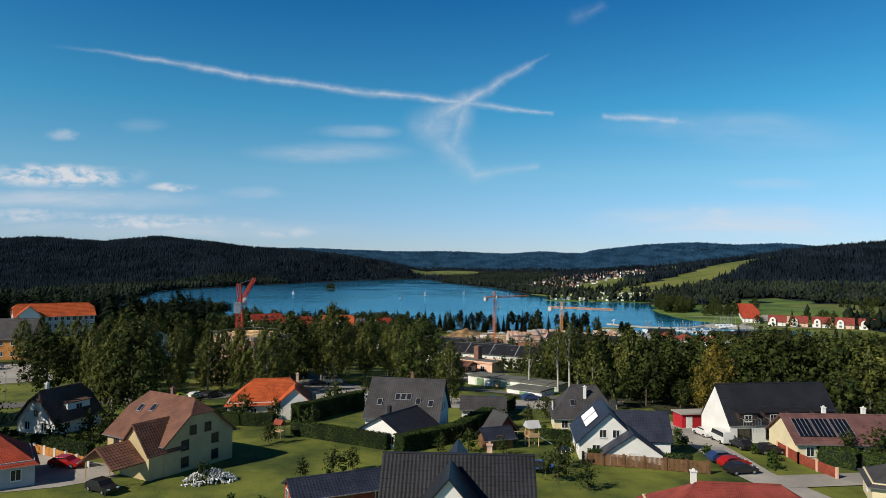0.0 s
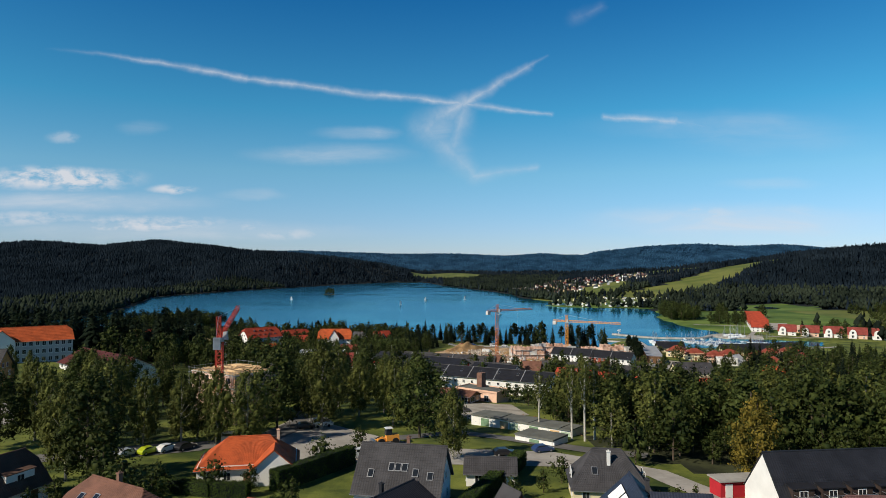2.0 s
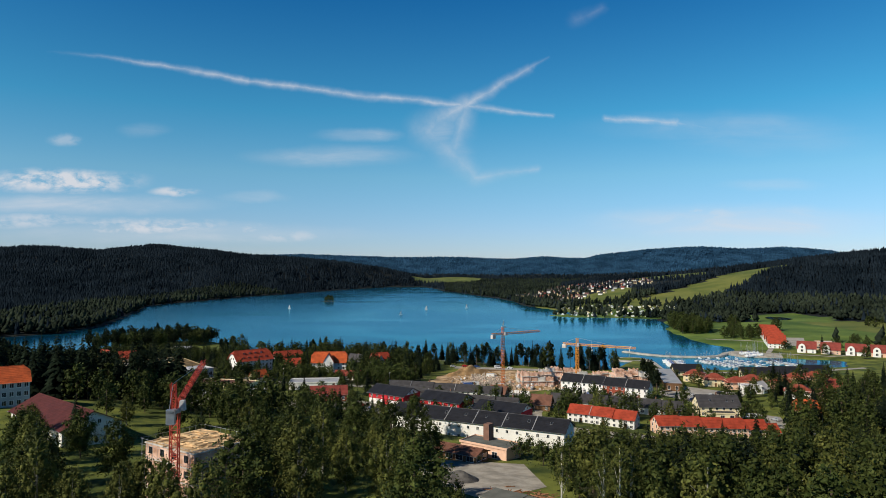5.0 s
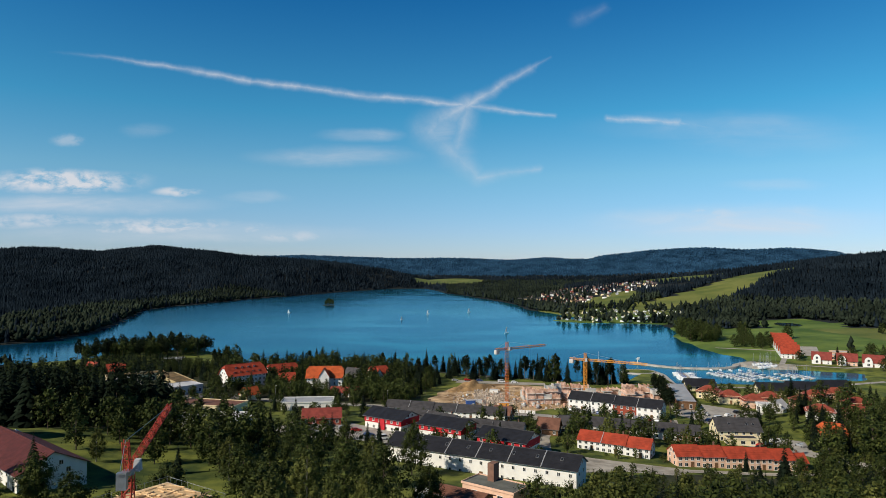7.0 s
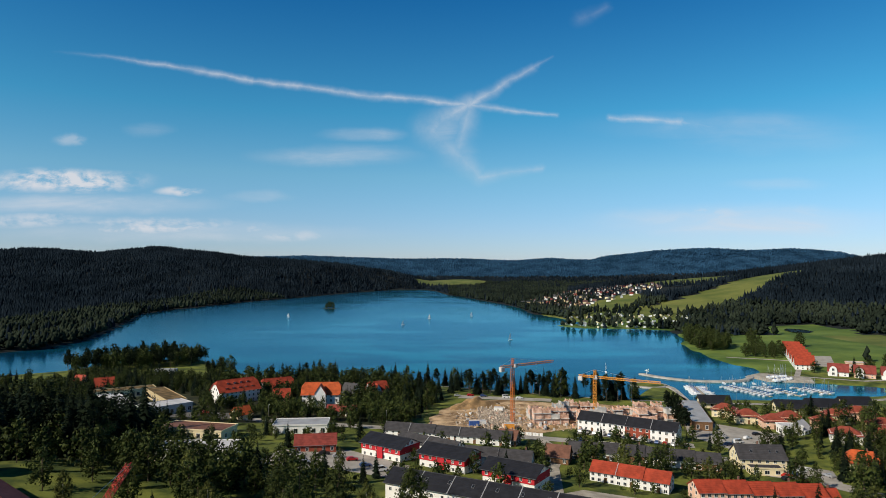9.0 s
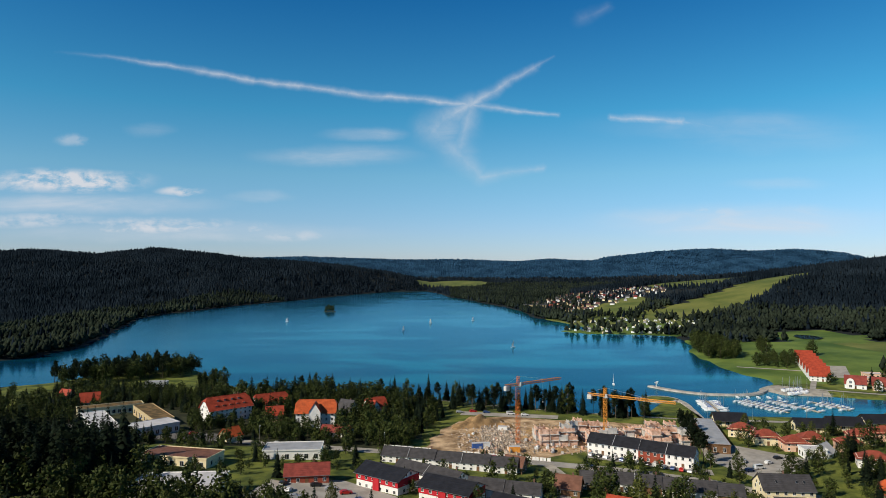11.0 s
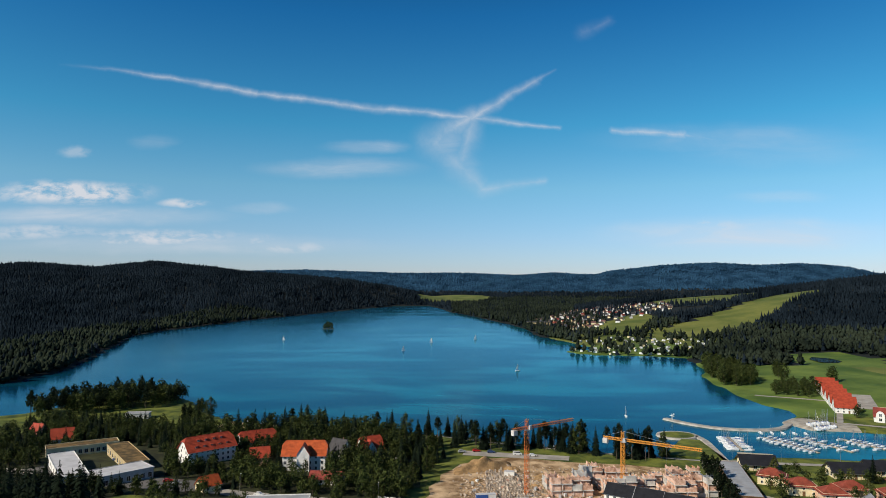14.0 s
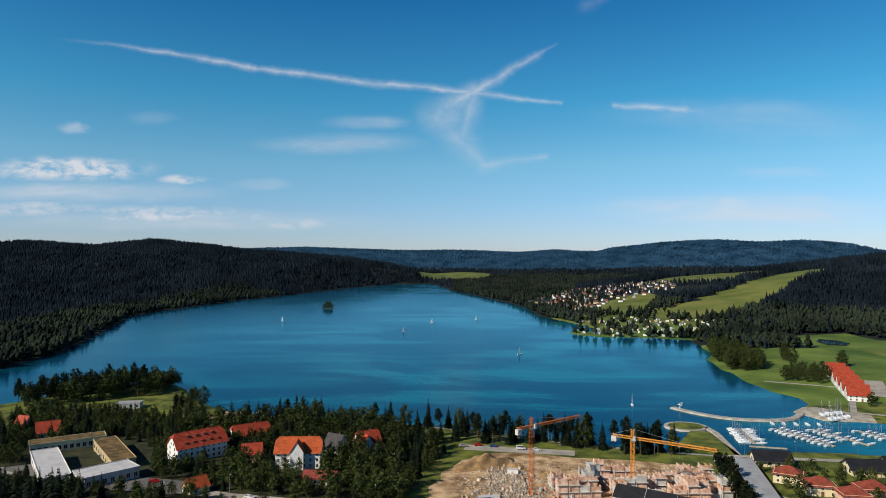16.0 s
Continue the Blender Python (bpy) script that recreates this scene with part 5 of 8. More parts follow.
g.solid([(x * .6, y * .6, 0) for x, y in ring], [(x * .6, y * .6, .5) for x, y in ring])
part("wall", g, M_HULL, e)
g = Geo()
g.solid([(x * .55, y * .55, .5) for x, y in ring], [(x * .55, y * .55, .51) for x, y in ring])
part("water", g, M_SAILBLUE, e)
e = thing("wood_pile", pose(-29.5, 84.5, ground_z(-29.5, 84.5), 0, 0, 20), "heap of split firewood under pale plastic sheets", "wood pile")
g = Geo()
for k in range(240):
    a, rr = rng.uniform(0, 6.28), math.sqrt(rng.uniform(0, 1))
    x, y = 3.4 * rr * math.cos(a), 1.6 * rr * math.sin(a)
    z = 1.5 * (1 - rr ** 1.6) + rng.uniform(0, .15)
    d = Vector(rng.normal(size=3)).normalized() * .28
    g.bar(Vector((x, y, z)) - d, Vector((x, y, z)) + d, rng.uniform(.06, .13))
part("logs", g, material("pale_split_logs", (.5, .5, .5), .8, vary=.3, island=.8), e)
e = thing("play_house", pose(-26.5, 108.5, ground_z(-26.5, 108.5), 0, 0, -20), "little wooden climbing frame with a slide", "play frame")
g = Geo()
for px, py in ((-.6, -.6), (.6, -.6), (-.6, .6), (.6, .6)):
    g.bar((px, py, -.2), (px, py, 2.4), .06)
g.box(-.7, .7, -.7, .7, 1.1, 1.2)
part("frame", g, M_WOODPALE, e)
g = Geo()
g.solid([(-.8, -.8, 2.3), (.8, -.8, 2.3), (.8, .8, 2.3), (-.8, .8, 2.3)], [(-.8, -.05, 3), (.8, -.05, 3), (.8, .05, 3), (-.8, .05, 3)])
part("roof", g, M_WOODRED, e)
g = Geo()
g.solid([(-.7, -.25, 1.1), (-.7, .25, 1.1), (-2.4, .25, .1), (-2.4, -.25, .1)], [(-.7, -.25, 1.2), (-.7, .25, 1.2), (-2.4, .25, .2), (-2.4, -.25, .2)])
part("slide", g, M_WOODORANGE, e)

# ---- the village ----
def flat_building(name, x, y, rot, L, W, hh, roof_m, wall_m, label, floors=1, nwin=None, parapet=.3, category="building", ends=True, dz=0.0):
    z = min(ground_z(x, y), ground_z(x - L / 4, y), ground_z(x + L / 4, y)) + dz
    FOOT.append((x, y, radians(rot), L, W))
    e = thing(name, pose(x, y, z, 0, 0, rot), label, category)
    g = Geo()
    g.box(-L / 2, L / 2, -W / 2, W / 2, -2, hh)
    part("wall", g, wall_m, e)
    g = Geo()
    g.box(-L / 2 - .25, L / 2 + .25, -W / 2 - .25, W / 2 + .25, hh, hh + .25)
    part("roof", g, roof_m, e)
    g = Geo()
    for a in ((-L / 2 - .3, L / 2 + .3, -W / 2 - .3, -W / 2 - .1), (-L / 2 - .3, L / 2 + .3, W / 2 + .1, W / 2 + .3), (-L / 2 - .3, -L / 2 - .1, -W / 2 - .1, W / 2 + .1), (L / 2 + .1, L / 2 + .3, -W / 2 - .1, W / 2 + .1)):
        g.box(*a, hh - .05, hh + .25 + parapet)
    part("parapet", g, wall_m, e)
    n = nwin or max(1, int(L / 3.5))
    for fl in range(floors):
        fh = hh / floors
        for q in range(n):
            for s, a in ((-1, 0),):
                put_window(e, -L / 2 + L * (q + .5) / n, s * W / 2, fl * fh + .9, a, min(1.6, L / n * .6), fh * .45)
        if ends:
            for s, a in ((1, 90), (-1, -90)):
                for k in (-.22, .22):
                    put_window(e, s * L / 2, k * W, fl * fh + .9, a, 1.2, fh * .45)
    return e


def red_block(c0, c1):
    """A white and red three-unit block with a low dark roof."""
    e = front_house("apartment_block", c0, c1, 12, 5.8, 8.4, T_BLACK, M_WHITE, "white apartment block with a red upper floor and dark roof", floors=2, rows=6, win=(.9, 1.0), chim=(), over=.9, gable_win=1, door=False, group="red and white blocks", category="apartment block")
    L = math.hypot(c1[0] - c0[0], c1[1] - c0[1])
    for s in (-1, 1):
        g = Geo()
        x0, x1 = (-L / 2 - .1, -1.6) if s < 0 else (1.6, L / 2 + .1)
        g.box(x0, x1, -6.25, -6.0, 3.2, 5.6)
        part("red_cladding", g, M_REDWALL, e)
        g = Geo()
        g.box(s * L / 2 - .1, s * L / 2 + .12, -6.1, 6.1, 3.2, 5.7)
        part("red_cladding", g, M_REDWALL, e)
    for q in range(6):
        put_window(e, -L / 2 + L * (q + .5) / 6, -6.25, 3.9, 0, .9, 1.0)
    g = Geo()
    g.box(-1.4, 1.4, -6.7, -6.0, 0, 5.4)
    part("stair_bay", g, M_REDWALL, e)


red_block((-34, 342), (-18, 331))
red_block((-10.5, 328), (6, 318))
red_block((12, 309), (28.5, 298.5))
e = front_house("long_building", (-19, 283), (38, 254.5), 11, 6.6, 9.6, T_BLACK, M_WHITE, "very long white two-storey building with a dark roof", floors=2, rows=18, win=(.8, .95), chim=(), over=.6, seams=5, sky=tuple((-.42 + .12 * q, -1, .55) for q in range(8)), category="building")
e = flat_building("old_factory", 13.5, 240, -37, 16, 8, 3.8, T_FELT, M_PINK, "old salmon-beige workshop with blank walls and a flat roof", nwin=2, category="workshop", ends=False)
g = Geo()
g.box(-3.2, -1.2, 1.0, 3.6, 0, 8.8)
part("tower", g, M_BRICKBR, e)
house("open_shed", 4.5, 233, -34, 14, 7, 2.8, 4.0, T_BROWN, M_WOOD, "low open-fronted shed with a rusty brown roof", chim=(), rows=4, win=(2.2, 2.0), over=.6, door=False, category="shed")
e = thing("storage_box", pose(-6, 238, ground_z(-6, 238), 0, 0, 0), "white van body used for storage", "storage box")
g = Geo()
g.box(-2, 2, -1, 1, 0, 2.2, 0, .1)
part("body", g, M_WHITE, e)

# garages
def garages(c0, c1, n, label, sink=0.0):
    mx, my, L, rot = along(*c0, *c1)
    r = radians(rot)
    FOOT.append((mx, my + 2, r, L, 8))
    e = thing("garage_row", pose(mx - math.sin(r) * 3, my + math.cos(r) * 3, ground_z(mx, my) - sink, 0, 0, rot), label, "garages")
    g = Geo()
    g.box(-L / 2, L / 2, -2.9, 3, -1.5, 2.5)
    part("wall", g, M_WHITE, e)
    for k in range(n):
        x = -L / 2 + L * (k + .5) / n
        g = Geo()
        g.box(x - L / n / 2 + .03, x + L / n / 2 - .03, -3.3, 3.2, 2.5, 2.72 + .06 * (k % 3))
        part("roof", g, T_FELT, e)
        g = Geo()
        g.box(x - 1.15, x + 1.15, -2.98, -2.9, 0, 2.1)
        d = part("garage_door", g, (M_WHITE, material("green_paint", (.16, .26, .16), .7), M_WHITE, M_WOODPALE, material("pale_green_paint", (.36, .46, .34), .7))[k % 5], e)
        g = Geo()
        g.box(x - .12, x + .12, -3.03, -2.98, 1.0, 1.1)
        part("handle", g, M_METAL, d)


garages((7, 180.5), (28.5, 164), 10, "row of flat-roofed garages with white and green doors", .6)
garages((15.5, 159.5), (23, 153.5), 3, "short row of flat-roofed garages", 1.3)

# terraces
def terrace(c0, c1, n, W, eave, ridge, roof_m, wall_m, label, name="terraced_house", group="", hip=0.0, floors=2, each=None, gapx=.0, step=.25, **kw):
    for k in range(n):
        a = [c0[i] + (c1[i] - c0[i]) * k / n for i in (0, 1)]
        b = [c0[i] + (c1[i] - c0[i]) * (k + 1 - gapx) / n for i in (0, 1)]
        wm = each[k % len(each)] if each else wall_m
        front_house(name, a, b, W, eave, ridge, roof_m, wm, label, hip=hip, floors=floors, over=.35, group=group, chim=((.3, .08),) if k % 2 else (), dz=(k % 2) * step * .4, gable_win=1 if k in (0, n - 1) else 0, seams=-1 if k else 0, **kw)


terrace((-29, 380), (27, 366), 5, 9, 3.2, 5.9, T_GREY, M_WHITE, "white terraced house with a dark grey roof", group="street terrace", rows=4)
terrace((-22, 358), (2, 340), 2, 9, 3.6, 6.2, T_GREY, M_WHITE, "terraced house with a dark grey roof behind the blocks", group="back terrace", rows=3)
terrace((6, 335), (31, 328), 2, 9, 3.6, 6.2, T_GREY, M_WHITE, "terraced house with a dark grey roof behind the blocks", group="back terrace", rows=3)
terrace((64, 408), (104, 383), 4, 10, 5.4, 8.8, T_BLACK, M_WHITE, "white terraced house with a near-black roof", group="white terrace", rows=4, each=(M_WHITE, M_WHITE, M_WOODRED, M_WHITE))
terrace((60, 350), (106, 338), 5, 9, 3.4, 6.4, T_GREY, M_WHITE, "low terraced house with a dark grey roof", group="low terrace", rows=3, floors=1, each=(M_WHITE, M_WOOD, M_WHITE))
terrace((51, 319), (75, 306), 3, 9.5, 3.8, 6.6, T_RED, M_WHITE, "terraced house with a bright red tile roof", group="red-roofed terrace", rows=4)
terrace((82, 297), (125, 299), 5, 9.5, 4.2, 7.0, T_RED, M_PINK, "salmon terraced house with a bright red tile roof", group="salmon terrace", rows=4)
house("garden_annexe", 127, 304, 5, 6, 6, 3, 5.6, T_RED, M_WOODRED, "small red-boarded annexe with a red roof", rows=2)
h = front_house("grey_roofed_guesthouse", (116, 345), (134, 343.5), 12, 4.8, 9.0, T_GREY, M_CREAM, "cream guesthouse with a large grey roof", floors=2, rows=6, chim=((.0, .02),), sky=((-.2, -1, .5), (.2, -1, .5), (.35, -1, .5)))
flat_building("lean_to", 123, 339, -5, 12, 5, 2.8, T_GREY, M_CREAM, "low grey-roofed annexe of the guesthouse", nwin=3)
house("brown_house", 44, 344, -20, 9, 8, 3.2, 6.8, T_BROWN, M_WOOD, "dark timber house with a brown roof", rows=3)
house("brown_house", 27, 372, -25, 8, 7, 3.2, 6.4, T_BROWN, M_WOOD, "dark timber house with a brown roof", rows=3)
house("brown_house", 55, 352, -14, 10, 8, 3.2, 6.6, T_GREY, M_WOOD, "dark timber house with a grey roof", rows=3)
house("brick_house", -53, 346, 10, 16, 8, 3.4, 6.6, T_DARKRED, M_WOODRED, "long dark red house with a red roof", rows=5)
flat_building("supermarket", -67, 384, 6, 24, 13, 4.2, T_SHEET, M_WHITE, "flat grey-roofed shop building", nwin=6, category="shop")
flat_building("sports_hall", -90, 320, 5, 28, 15, 5.0, T_FLAT, M_WHITE, "long hall with a pale flat roof", nwin=6, category="hall")
flat_building("low_hall", -108, 366, -12, 30, 13, 4.0, T_BROWN, M_CREAM, "low hall with a reddish flat roof", nwin=7, category="hall")
house("orange_roofed_kiosk", -104, 413, 50, 8, 7, 2.8, 6.2, T_ORANGE, M_CREAM, "small house with a bright orange roof", rows=2, chim=())
house("orange_round_house", 165, 346, -30, 11, 10, 3.8, 7.8, T_ORANGE, M_CREAM, "cream house with a curved orange roof", hip=.5, rows=3)

# hotel, villa, school
h = front_house("red_roofed_hotel", (-129, 455), (-111.5, 472), 13, 7.5, 13.2, T_RED, M_WHITE, "three-storey hotel with a tall red roof and dormers", floors=3, rows=9, win=(.9, 1.3), over=.8, chim=((.3, .05),), hip=.3, category="hotel")
for fl in range(2):
    for q in range(5 - fl):
        dormer(h, -8 + q * 4 + fl * 2, -5.2 + 2.6 * fl, 8.4 + 2.5 * fl, 0, 1.3, 2.2, .8, T_RED, T_RED)
h = front_house("orange_roofed_villa", (-81.5, 449.5), (-61, 451), 12, 8.0, 13.5, T_ORANGE, M_WHITE, "grand white villa with an orange mansard roof", floors=3, rows=7, win=(.9, 1.4), over=.8, hip=.3, chim=((.2, .1),), category="villa")
wing(h, 0, -6.4, -90, 5, 6, 9, 13.6, T_ORANGE, M_WHITE, near=False)
house("red_house", -108, 498, 35, 20, 10, 5, 10, T_RED, M_WHITE, "white house with a steep red roof by the water", floors=2, hip=.3)
house("red_house", -96, 462, 20, 9, 8, 4.5, 8.6, T_RED, M_PINK, "small pink house with a red roof", floors=2)
house("gabled_villa", -58, 476, -30, 9, 9, 5, 10.5, T_GREY, M_WHITE, "white gabled villa with a steep dark roof", floors=2)
h = house("gabled_villa", -43, 482, 30, 12, 9, 5, 11, T_RED, M_WHITE, "white villa with a steep red roof and gables", floors=2, hip=.2)
wing(h, -2, -4.5, -90, 4, 6, 5.5, 10.2, T_RED, M_WHITE, near=False)
house("low_red_house", -56, 430, -6, 15, 7, 2.8, 5.4, T_DARKRED, M_WHITE, "low house with a dull red roof", rows=4)
house("red_roofed_cottage", -222, 506, 30, 11, 9, 3.6, 8.5, T_RED, M_WHITE, "white cottage with a red roof among trees", floors=1)
house("red_roofed_cottage", -247, 524, -20, 8, 7, 3.2, 7.5, T_RED, M_PINK, "pink cottage with a red roof", floors=1)
flat_building("clubhouse", -214, 581, 10, 15, 7, 3.4, T_SHEET, M_GREYWALL, "low grey clubhouse on the lakeside lawn", nwin=4)
flat_building("green_roofed_school", -198, 484, 33, 34, 10, 4.5, T_MOSS, M_CREAM, "cream wing with a brown-green planted roof", nwin=12, category="school")
flat_building("green_roofed_school", -164, 464, -52, 46, 10, 4.5, T_MOSS, M_BEIGE, "beige wing with a brown-green planted roof", nwin=8, category="school")
flat_building("school_wing", -180, 439, -53, 48, 11, 4.0, T_FLAT, M_WHITE, "school wing with a pale flat roof", nwin=7, category="school")
flat_building("school_wing", -148, 427, 47, 22, 14, 4.6, T_FLAT, M_GREYWALL, "school wing with a pale flat roof", nwin=7, category="school")
# grey wall colour paints in the shade on this white school
h = house("white_school", -154, 262, 38, 27, 13, 8.5, 13, T_ORANGE, M_GREYWALL, "large white school, walls greyed for shade, with tall windows and an orange roof", floors=3, rows=13, win=(1.1, 1.9), hip=.3, chim=(), category="school")
for q in (-9,):
    wing(h, q, -6.2, -90, 3, 8, 9, 12.6, T_ORANGE, M_WHITE, near=False)
h = house("nursery_hall", -114, 241.5, -40, 40, 16, 5.6, 9.6, T_HALL, M_WHITE, "white hall with a wide maroon sheet roof", floors=2, rows=8, chim=(), over=.8, category="hall")
for k in range(1):
    e = thing("roof_lantern", pose(-134 + 5 * k, 268 + 1.5 * k, ground_z(-128, 270) + 1), "white tent-like peak on a low roof", "roof lantern")
    g = Geo()
    g.solid([(-2.6, -2.6, -5), (2.6, -2.6, -5), (2.6, 2.6, -5), (-2.6, 2.6, -5)], [(-2.6, -2.6, 0), (2.6, -2.6, 0), (2.6, 2.6, 0), (-2.6, 2.6, 0)])
    g.solid([(-2.7, -2.7, 0), (2.7, -2.7, 0), (2.7, 2.7, 0), (-2.7, 2.7, 0)], [(-.1, -.1, 2.8), (.1, -.1, 2.8), (.1, .1, 2.8), (-.1, .1, 2.8)])
    part("tent", g, T_FLAT, e)

# block of flats going up
e = thing("unfinished_block", pose(-52.5, 184, ground_z(-52.5, 184) - .3, 0, 0, -34) @ Matrix.Diagonal((.92, .86, 1, 1)), "four-storey shell of pink clay blocks under construction", "building shell")
for fl in range(4):
    z = fl * 3.1
    for x0, x1, y0, y1 in ((-9, 9, -8, -7.7), (-9, 9, 7.7, 8), (-9, -8.7, -7.7, 7.7), (8.7, 9, -7.7, 7.7), (-8.7, 8.7, -.15, .15), (-3.1, -2.8, -7.7, 7.7), (2.8, 3.1, -7.7, 7.7)):
        g = Geo()
        g.box(x0, x1, y0, y1, z, z + 2.85)
        part("block_wall", g, M_BLOCK, e)
    g = Geo()
    g.box(-9.2, 9.2, -8.2, 8.2, z + 2.85, z + 3.1)
    part("slab", g, M_CONCRETE, e)
    # dark panels set on the walls paint the unlit inside of window holes
    for s in range(4):
        g = Geo()
        g.box(-7 + 4.4 * s - .7, -7 + 4.4 * s + .7, -8.06, -7.9, z + .9, z + 2.3)
        part("opening", g, M_GLASS, e)
        g = Geo()
        g.box(-9.06, -8.9, -6 + 3.8 * s - .6, -6 + 3.8 * s + .6, z + .9, z + 2.3)
        part("opening", g, M_GLASS, e)
g = Geo()
for k in range(70):
    x, y = rng.uniform(-8.5, 8.5), rng.uniform(-7.5, 7.5)
    a = rng.choice([0, 1.57]) + rng.normal(0, .1)
    l = rng.uniform(1, 2.6)
    g.bar((x - l * math.cos(a), y - l * math.sin(a), 12.5), (x + l * math.cos(a), y + l * math.sin(a), 12.5 + rng.uniform(0, .25)), .14)
part("loose_planks", g, M_WOODPALE, e)
g = Geo()
g.box(-8.9, 8.9, -7.9, 7.9, 12.4, 12.47)
part("formwork_deck", g, M_WOODPALE, e)
poles = [((-9 + 2 * q, y, 0), (-9 + 2 * q, y, 13.4)) for q in range(10) for y in (-8.9, 8.9)] + [((x, -8.5 + 1.9 * q, 0), (x, -8.5 + 1.9 * q, 13.4)) for q in range(10) for x in (-9.9, 9.9)]
rails = [((-9.5, y, z), (9.5, y, z)) for z in (2, 4, 6, 8, 10, 12, 13.2) for y in (-8.9, 8.9)] + [((x, -8.9, z), (x, 8.9, z)) for z in (2, 4, 6, 8, 10, 12, 13.2) for x in (-9.9, 9.9)]
for word, bars in (("scaffold_pole", poles), ("scaffold_rail", rails)):
    for p, q in bars:
        g = Geo()
        g.bar(p, q, .033)
        part(word, g, M_METAL, e)

# the large building site
def shell(x, y, rot, nx, ny, cell, label, seed):
    r = np.random.default_rng(seed)
    e = thing("building_shell", pose(x, y, ground_z(x, y) + .1, 0, 0, rot), label, "building shell")
    for i in range(nx):
        for j in range(ny):
            fl = int(r.integers(1, 4))
            for f in range(fl):
                g = Geo()
                z = 2.9 * f
                x0, y0 = (i - nx / 2) * cell, (j - ny / 2) * cell
                hh = 2.6 if f < fl - 1 else r.uniform(1.0, 2.6)
                for a in ((x0, x0 + cell - .3, y0, y0 + .25), (x0, x0 + .25, y0 + .25, y0 + cell - .3), (x0 + cell / 2, x0 + cell / 2 + .2, y0 + .25, y0 + cell * r.uniform(.5, .9)), (x0 + cell - .3, x0 + cell - .05, y0 + .2, y0 + cell * r.uniform(.4, .95))):
                    g.box(*a, z, z + hh * r.uniform(.75, 1.0))
                part("block_wall", g, M_BLOCK if r.uniform() < .78 else M_CONCRETE, e)
                if f == fl - 1 and r.uniform() < .5:
                    g = Geo()
                    xx, a = x0 + r.uniform(.5, cell - .8), r.uniform(-.4, .4)
                    g.bar((xx, y0 + .4, z + hh * .7), (xx + a, y0 + cell - .6, z + hh * .7 + r.uniform(0, .4)), .16)
                    part("formwork_beam", g, M_WOODPALE if r.uniform() < .6 else M_WOODORANGE, e)
                if f < fl - 1:
                    g = Geo()
                    g.box(x0 - .3, x0 + cell + .2, y0 - .7, y0 + cell + .1, z + 2.65, z + 2.88)
                    part("slab", g, M_CONCRETE, e)
                    g = Geo()
                    g.bar((x0 + .1, y0 - .5, z), (x0 + .1, y0 - .5, z + 2.65), .14)
                    part("column", g, M_CONCRETE, e)


shell(52, 428, 5, 4, 4, 4.6, "stacked concrete and clay-block shell with open floors", 3)
shell(87, 432, 2, 8, 5, 5.0, "roofless terraces of orange clay-block walls", 4)
shell(70, 446, 2, 4, 3, 4.4, "half-built orange block walls", 5)
shell(110, 436, 2, 3, 5, 5.0, "roofless block of clay-block walls by the trees", 8)
g = Geo()
n = 26
hv = []
for j in range(9):
    for i in range(n):
        u, s = i / (n - 1), j / 8
        x = 1 + 30 * u
        y = 455 + 14 * u + (s - .5) * 15
        z = ground_z(x, y) + 4.6 * math.sin(math.pi * s) ** 1.2 * math.sin(math.pi * u) ** .7 * (1 + .22 * math.sin(11 * u + 5 * s) + .14 * math.sin(23 * u - 9 * s)) - .15
        hv.append((x, y, z))
g.v = hv
for j in range(8):
    for i in range(n - 1):
        a = j * n + i
        g.f.append((a, a + 1, a + n + 1, a + n))
        g.m.append(0)
tagged(part("spoil_heap", g, M_EARTH), "long heap of dug ochre earth", "earth heap")
g = Geo()
r5 = np.random.default_rng(5)
for k in range(2600):
    x, y = (r5.normal(26, 8), r5.normal(428, 12)) if k % 3 else (r5.uniform(4, 112), r5.uniform(402, 466))
    z = ground_z(x, y)
    s = r5.uniform(.16, .62)
    a = r5.uniform(0, 3)
    c, d = math.cos(a) * s, math.sin(a) * s
    hh = r5.uniform(.3, 1.6) * s + r5.uniform(0, 1.2) * (abs(x - 24) < 8)
    g.solid([(x - c, y - d, z), (x + d, y - c, z), (x + c, y + d, z), (x - d, y + c, z)], [(x - c * .8, y - d, z + hh), (x + d, y - c * .7, z + hh * .8), (x + c * .8, y + d, z + hh), (x - d, y + c * .8, z + hh * 1.1)])
tagged(part("building_rubble", g, material("mixed_rubble", (.44, .37, .30), .9, vary=.4, island=1.0)), "scattered pallets, blocks and building rubble", "rubble", kind="stuff")
for x, y, rot, mat, lab in ((13, 410, 10, M_SAILBLUE, "blue site office container"), (16.5, 410.8, 10, M_WHITE, "white steel site office container"), (28, 448, -10, M_WHITE, "white steel container on the site"), (30, 405, 5, M_CRANEYEL, "yellow steel skip on the site"), (66, 460, 0, M_SAILBLUE, "blue steel container on the site")):
    e = thing("site_container", pose(x, y, ground_z(x, y), 0, 0, rot), lab, "container")
    g = Geo()
    g.box(-2.4, 2.4, -1.2, 1.2, 0, 2.6)
    part("body", g, mat, e)
    g = Geo()
    g.box(-2.45, 2.45, -1.25, 1.25, 2.6, 2.7)
    part("roof", g, T_FLAT, e)
fence([(-30, 404), (-8, 399)], 2.0, "white hoarding along the building site", M_WHITE, 3, 1.4)
fence([(6, 397), (44, 389)], 1.6, "white hoarding along the building site", M_WHITE, 3, 1.4)

flat_building("boat_hall", 133.5, 440, 77, 56, 9.5, 4.2, T_SHEET, M_WOOD, "long low boat hall with a grey sheet roof", nwin=12, parapet=.02, category="hall")
